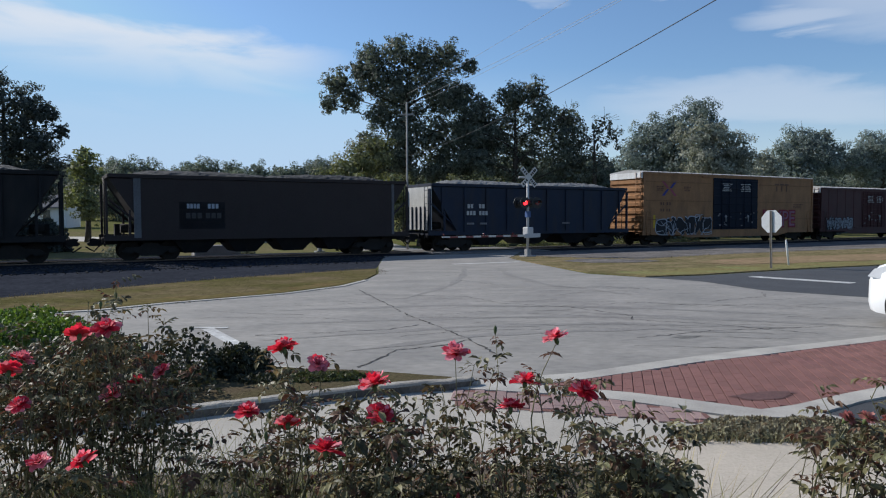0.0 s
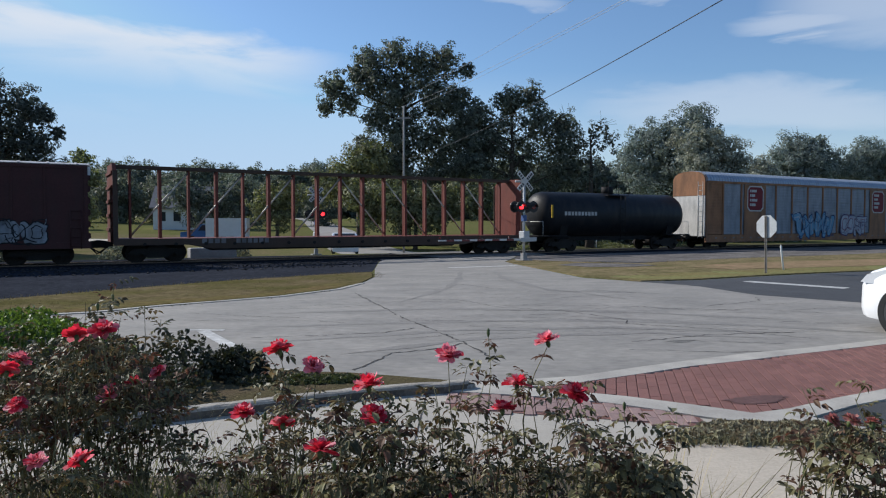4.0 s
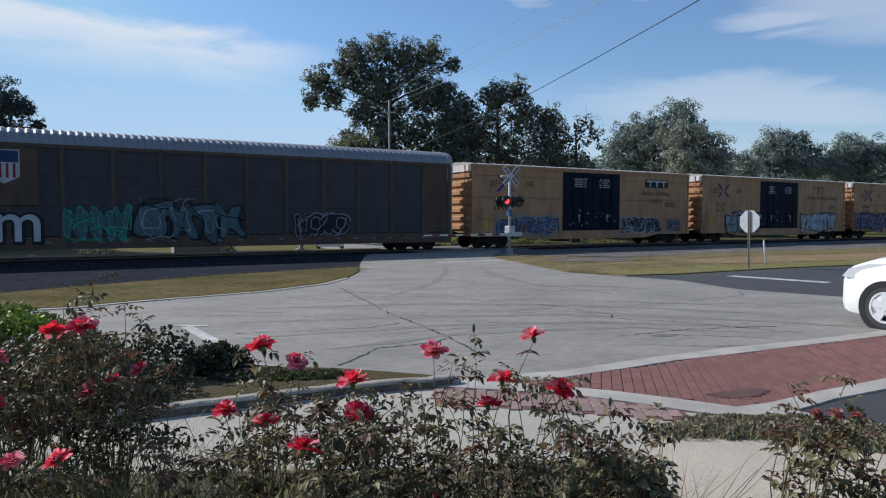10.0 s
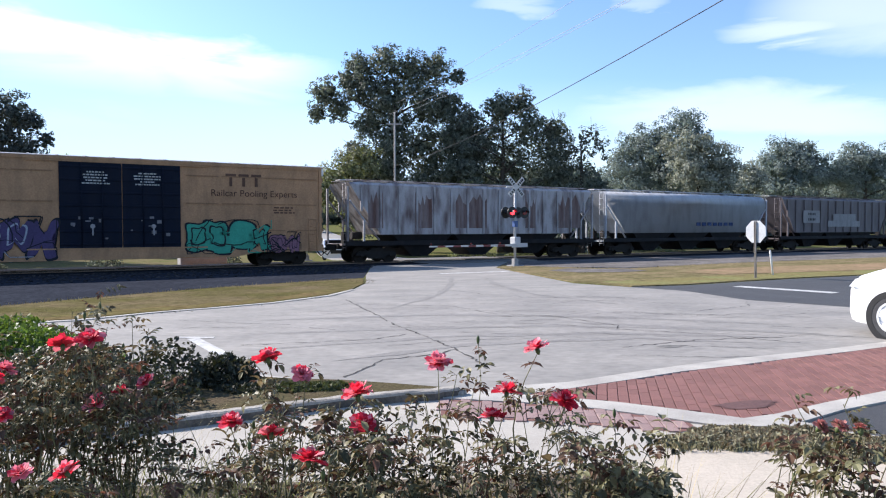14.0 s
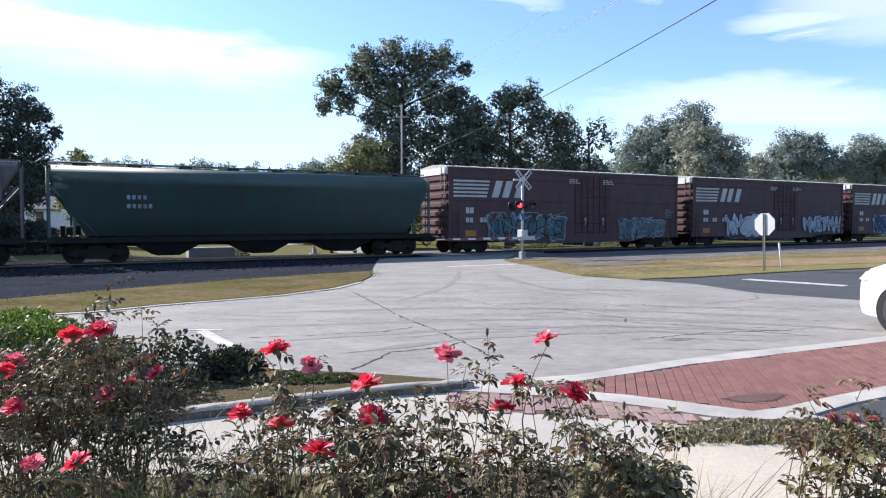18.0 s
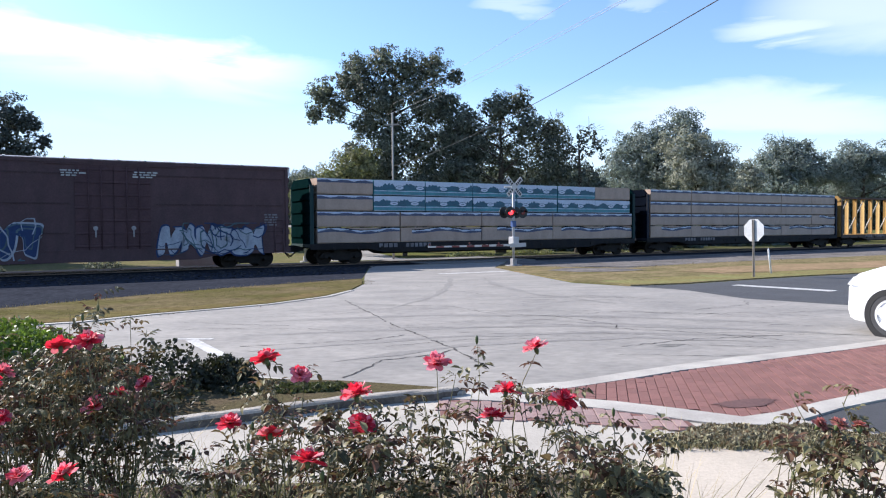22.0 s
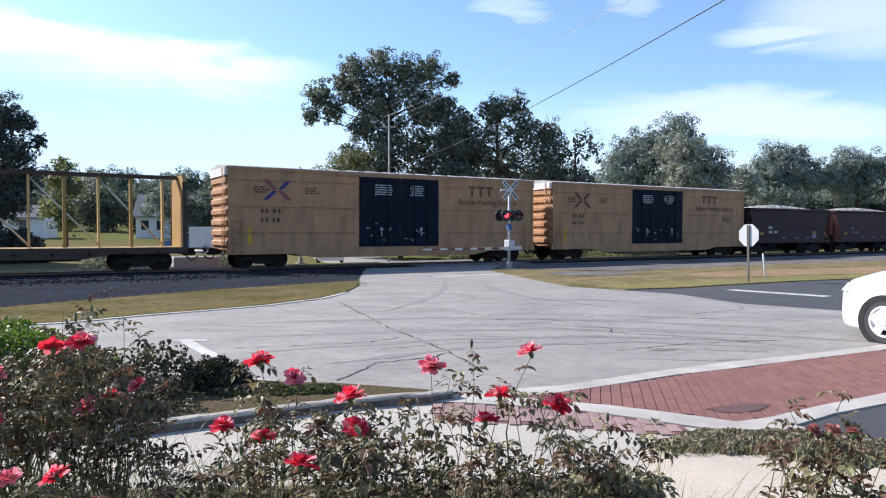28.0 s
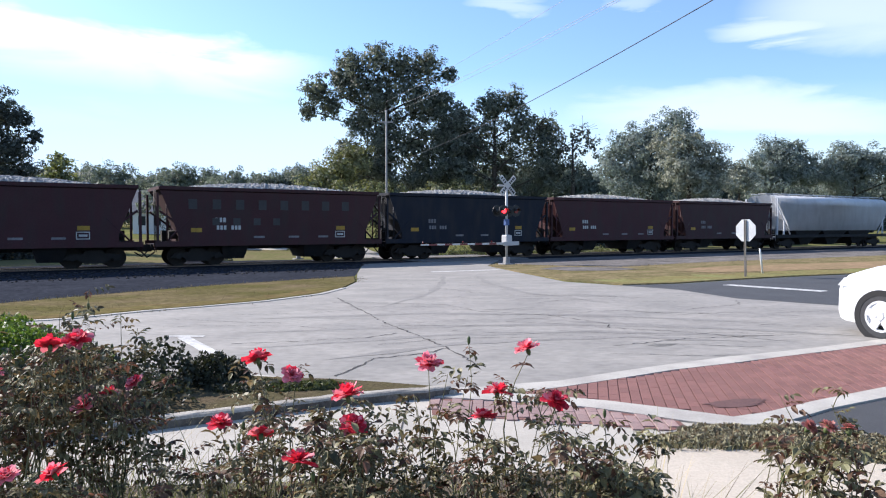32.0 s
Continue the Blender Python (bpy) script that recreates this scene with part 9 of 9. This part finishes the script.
class Foliage:
    """Gathers leaflets of one bush into one mesh of many small folded leaves."""

    def __init__(self, seed):
        self.v, self.f, self.m, self.r = [], [], [], random.Random(seed)

    def leaflet(self, p, along, up, length, slot):
        r = self.r
        along = along.normalized()
        side = along.cross(up)
        side = side.normalized() if side.length > 1e-3 else Vector((1, 0, 0))
        up = side.cross(along)
        w, b = length * r.uniform(0.22, 0.34), len(self.v)
        droop = r.uniform(0.0, 0.5)
        for t, s, h in ((0, 0, 0), (0.3, 0.85, 0.10), (0.3, 0, 0.0), (0.3, -0.85, 0.10), (0.65, 0.9, 0.08), (0.65, 0, -0.03), (0.65, -0.9, 0.08), (1, 0, -0.08)):
            q = p + along * (length * t) + side * (w * s) + up * (length * (h - droop * t * t))
            self.v.append(tuple(q))
        for face in ((0, 2, 1), (0, 3, 2), (1, 2, 5, 4), (2, 3, 6, 5), (4, 5, 7), (5, 6, 7)):
            self.f.append(tuple(b + k for k in face))
            self.m.append(slot)

    def compound(self, p, direction, size):
        """A stalk with five or seven leaflets."""
        r = self.r
        d = direction.normalized()
        up = (Vector((0, 0, 1)) + Vector((r.uniform(-0.6, 0.6), r.uniform(-0.6, 0.6), 0))).normalized()
        side = d.cross(up)
        side = side.normalized() if side.length > 1e-3 else Vector((1, 0, 0))
        q = r.random()
        slot = 1 if q < 0.25 else 2 if q < 0.40 else 0
        n = r.choice((2, 2, 3))
        for k in range(n):
            q = p + d * size * (0.7 + 0.75 * k)
            for s in (-1, 1):
                self.leaflet(q, side * s + d * 0.45 + up * r.uniform(-0.35, 0.25), up, size * r.uniform(0.75, 1.05), slot)
        self.leaflet(p + d * size * (0.7 + 0.75 * (n - 1)) + d * size * 0.2, d + up * r.uniform(-0.3, 0.2), up, size * r.uniform(0.95, 1.25), slot)

    def done(self):
        me = raw_mesh("foliage", self.v, self.f, [M_ROSELEAF, M_ROSEBROWN, M_ROSEPALE])
        me.polygons.foreach_set("material_index", self.m)
        return me


def curve(a, b, rnd, n=7):
    """A cane from a up to b, bowed outward."""
    mid = a.lerp(b, 0.5) + Vector((rnd.uniform(-0.09, 0.09), rnd.uniform(-0.09, 0.09), rnd.uniform(-0.02, 0.08)))
    return [a * (1 - t) ** 2 + mid * 2 * t * (1 - t) + b * t * t for t in [k / n for k in range(n + 1)]]


ROSES = [
    ("tall rose bush with red blooms and dark leaves", -1.39, 2.70, [(-1.302, 2.47, 1.211, 1.00), (-1.167, 2.39, 1.241, 1.00), (-1.494, 2.37, 1.102, 1.00), (-1.509, 2.47, 1.124, 0.90), (-1.144, 2.57, 1.017, 0.80), (-1.206, 2.52, 0.987, 1.00), (-1.071, 2.62, 1.043, 0.75), (-1.398, 2.27, 1.010, 0.80), (-1.222, 2.07, 0.889, 0.80), (-1.088, 2.07, 0.892, 0.90)], [(-1.81, -1.17, 0.89, 1.22, 52), (-1.81, -1.00, 0.58, 0.89, 13), (-1.41, -1.17, 1.16, 1.32, 11), (-1.24, -0.95, 0.85, 1.16, 15)]),
    ("rose bush with red blooms on long stems", -0.60, 2.35, [(-0.604, 2.12, 1.026, 0.85), (-0.503, 2.22, 0.962, 0.85), (-0.547, 2.37, 1.179, 1.05), (-0.424, 2.32, 1.134, 0.80)], [(-0.64, -0.35, 0.70, 0.95, 13), (-0.60, -0.41, 0.95, 1.14, 5), (-0.87, -0.64, 0.72, 0.89, 6)]),
    ("low rose bush with a large red bloom in front", -0.32, 2.15, [(-0.329, 1.92, 0.973, 1.05), (-0.212, 2.12, 1.109, 1.20), (-0.190, 2.07, 1.031, 0.95)], [(-0.37, -0.11, 0.78, 0.99, 22), (-0.32, -0.08, 0.95, 1.09, 8)]),
    ("rose bush with red blooms above dense leaves", 0.03, 2.30, [(0.039, 2.27, 1.177, 1.00), (0.263, 2.22, 1.093, 0.95), (0.210, 2.17, 1.026, 0.90)], [(-0.08, 0.18, 0.72, 1.06, 24), (0.10, 0.33, 1.04, 1.21, 4), (0.18, 0.33, 0.72, 0.92, 6)]),
    ("loose rose bush with red blooms and dark foliage", 0.50, 2.25, [(0.361, 2.22, 1.236, 0.95), (0.432, 2.12, 1.088, 0.95)], [(0.30, 0.82, 0.72, 0.96, 22), (0.30, 0.50, 0.98, 1.16, 5), (0.54, 0.83, 0.87, 0.99, 6)]),
    ("rose bush with fading pink blooms", 1.21, 2.00, [(1.153, 1.87, 1.075, 0.52), (1.128, 1.92, 1.06, 0.5), (1.21, 1.87, 1.07, 0.45)], [(1.10, 1.39, 0.82, 1.05, 20), (1.16, 1.26, 1.05, 1.13, 3)]),
]
for k, (label, bx, by, blooms, regions) in enumerate(ROSES):
    rnd = random.Random(900 + k)
    bush = tagged(new("rose_bush"), label, "rose bush", group="roses in the bed")
    bush.matrix_world = Matrix.Translation((bx, by, 0))
    leaves = Foliage(50 + k)
    centre = Vector((bx, by, 0))
    canes = bmesh.new()
    spread = max(abs(r[1] - r[0]) for r in regions) / 2

    # a few main canes fork from the stool; shoots spring from them
    x_lo, x_hi = min(r[0] for r in regions), max(r[1] for r in regions)
    mains = []
    for i in range(9):
        end = Vector((x_lo + (x_hi - x_lo) * (i + rnd.random()) / 9 - bx, rnd.uniform(-0.22, 0.22), rnd.uniform(0.5, 0.72)))
        foot = Vector((end.x * 0.25 + rnd.uniform(-0.05, 0.05), rnd.uniform(-0.08, 0.08), 0.0))
        mains.append(curve(foot, end, rnd))
        tube(canes, mains[-1], [0.008 * (1 - 0.45 * j / 7) for j in range(8)], 6, caps=False)

    def cane(tip, thick, leafy, tip_leaf):
        goal = tip - centre
        stock = min(mains, key=lambda m: abs(m[-1].x - goal.x) + rnd.uniform(0, 0.12))
        start = stock[rnd.choice((4, 5, 6, 7))]
        rise = goal - start
        mid = start + rise * 0.5 + Vector((rise.x * 0.3 + rnd.uniform(-0.14, 0.14), rnd.uniform(-0.1, 0.1), -0.03 + rnd.uniform(-0.08, 0.06)))
        pts = [start * (1 - t) ** 2 + mid * 2 * t * (1 - t) + goal * t * t for t in [j / 7 for j in range(8)]]
        for j in range(1, 7):
            pts[j] += Vector((rnd.uniform(-1, 1), rnd.uniform(-1, 1), rnd.uniform(-0.6, 0.6))) * 0.011
        tube(canes, pts, [thick * (1 - 0.72 * i / 7) for i in range(8)], 5, caps=False)

        def aside(z0, z1):
            a = rnd.uniform(0, math.tau)
            return Vector((math.cos(a), math.sin(a), rnd.uniform(z0, z1)))

        for i in range(1, 8):
            d = (pts[i] - pts[i - 1]).normalized()
            for _ in range(leafy):
                if rnd.random() < (0.12 if i < 4 else 0.5):
                    leaves.compound(pts[i].lerp(pts[i - 1], rnd.random()), aside(-0.6, 0.5) + d * 0.35, rnd.uniform(0.022, 0.044))
            if i > 3 and rnd.random() < 0.34:
                # a side twig that ends in drooping leaves
                q = pts[i].lerp(pts[i - 1], rnd.random())
                e = q + (aside(0.2, 1.1) + d * 0.4).normalized() * rnd.uniform(0.04, 0.11)
                tube(canes, [q, q.lerp(e, 0.5) + Vector((0, 0, 0.008)), e], [thick * 0.5, thick * 0.4, thick * 0.25], 4, caps=False)
                for _ in range(2):
                    leaves.compound(e, aside(-0.9, 0.2), rnd.uniform(0.02, 0.036))
        if tip_leaf:
            for _ in range(3):
                leaves.compound(pts[-1].lerp(pts[-2], 0.4 * rnd.random()), aside(-0.8, 0.6), rnd.uniform(0.018, 0.036))
        return pts

    for n, (x, y, z, size) in enumerate(blooms):
        tip = Vector((x, y, z - 0.02))
        pts = cane(tip, 0.0045, 1, 0.0)
        faded = (k == 5) or rnd.random() < 0.3
        head = part("bloom", bloom_mesh(1000 * k + n, 0.043 * size, 0.95 if k == 5 else 0.85 if faded else 0.32), None, bush, "fading pink rose bloom" if faded else "open red rose bloom",
                    at=Matrix.Translation(Vector((x, y, z)) - centre) @ pose(0, 0, 0, rnd.uniform(-15, 40), rnd.uniform(-25, 25), rnd.uniform(0, 360)))
        bm = bmesh.new()
        tube(bm, [(0, 0, -0.022), (0, 0, -0.012), (0, 0, 0.004)], [0.003, 0.008, 0.007], 7)
        part("hip", bm, M_SEPAL, head)
        for _ in range(2):
            s = pts[-2].lerp(pts[-3], rnd.random())
            a = rnd.uniform(0, math.tau)
            leaves.compound(s, Vector((math.cos(a), math.sin(a), 0.3)), rnd.uniform(0.024, 0.036))
    for x0, x1, z0, z1, count in regions:
        for _ in range(count):
            u = rnd.random()
            tip = Vector((rnd.uniform(x0, x1), by + rnd.uniform(-0.28, 0.28), z0 + (z1 - z0) * u ** 0.8))
            pts = cane(tip, 0.0038, 2, 0.7)
            if rnd.random() < 0.16:
                bm = bmesh.new()
                tube(bm, [(0, 0, -0.012), (0, 0, 0.0), (0, 0, 0.014), (0, 0, 0.022)], [0.002, 0.006, 0.006, 0.001], 7)
                part("bud", bm, M_SEPAL if rnd.random() < 0.85 else M_PETAL, bush, at=Matrix.Translation(pts[-1]))
    tagged(part("cane_work", canes, M_STEM, bush), kind="stuff")
    part("foliage", leaves.done(), None, bush)


# ---------------------------------------------------------------- single pavers, last
def lay_pavers(floor_ob, poly, angle, origin, length, width, lift, limit, test, brick=M_BRICK):
    """Pavers in running bond inside an outline: those that the test takes as objects of their own, the rest joined."""
    rnd = random.Random(5)
    c, s = math.cos(radians(angle)), math.sin(radians(angle))
    g, gl = 0.0035, 0.0015   # wide joints between the rows, tight ones along them
    bm = bmesh.new()
    prism(bm, [(-length / 2 + gl, -width / 2 + g), (length / 2 - gl, -width / 2 + g), (length / 2 - gl, width / 2 - g), (-length / 2 + gl, width / 2 - g)], -0.02, 0.0, axis="z")
    bmesh.ops.bevel(bm, geom=[e for e in bm.edges if e.verts[0].co.z > -0.001 and e.verts[1].co.z > -0.001], offset=0.003, segments=1, affect="EDGES")
    one = finish(bm, "paver", brick)
    rest_v, rest_f, made = [], [], 0
    for i in range(-70, 71):
        for j in range(-70, 71):
            u, v = (i + (0.5 if j % 2 else 0)) * length, j * width
            x, y = origin[0] + u * c - v * s, origin[1] + u * s + v * c
            if not inside((x, y), poly):
                continue
            z = ground_z(x, y) + lift + rnd.uniform(-0.001, 0.0015)
            if made < limit and test(x, y):
                part("paver", one, None, floor_ob, at=pose(x, y, z, rnd.uniform(-0.25, 0.25), rnd.uniform(-0.25, 0.25), angle))
                made += 1
            else:
                b = len(rest_v)
                for zz, k in ((z - 0.015, 0.0), (z, 0.002)):
                    for du, dv in ((-1, -1), (1, -1), (1, 1), (-1, 1)):
                        a, e = du * (length / 2 - gl - k * 0.3), dv * (width / 2 - g - k)
                        rest_v.append((x + a * c - e * s, y + a * s + e * c, zz))
                rest_f += [(b + 4, b + 5, b + 6, b + 7)] + [(b + q, b + (q + 1) % 4, b + 4 + (q + 1) % 4, b + 4 + q) for q in range(4)]
    if rest_f:
        tagged(part("pavers", raw_mesh("pavers", rest_v, rest_f, M_BRICK2), None, floor_ob), kind="stuff")


lay_pavers(brick_floor, BRICK_FIELD, 76, (3.0, 7.0), 0.2, 0.1, 0.018, 280, lambda x, y: x < 3.7)
lay_pavers(brick_strip, STRIP_FIELD, 84, (1.0, 6.0), 0.2, 0.1, 0.02, 300, lambda x, y: True, M_BRICKWORN)


# ---------------------------------------------------------------- what moves
def motions():
    for car, start in CARS:
        walk(car, [(t, car_pose(start, t)) for t in TRAIN_TIMES])


motions()
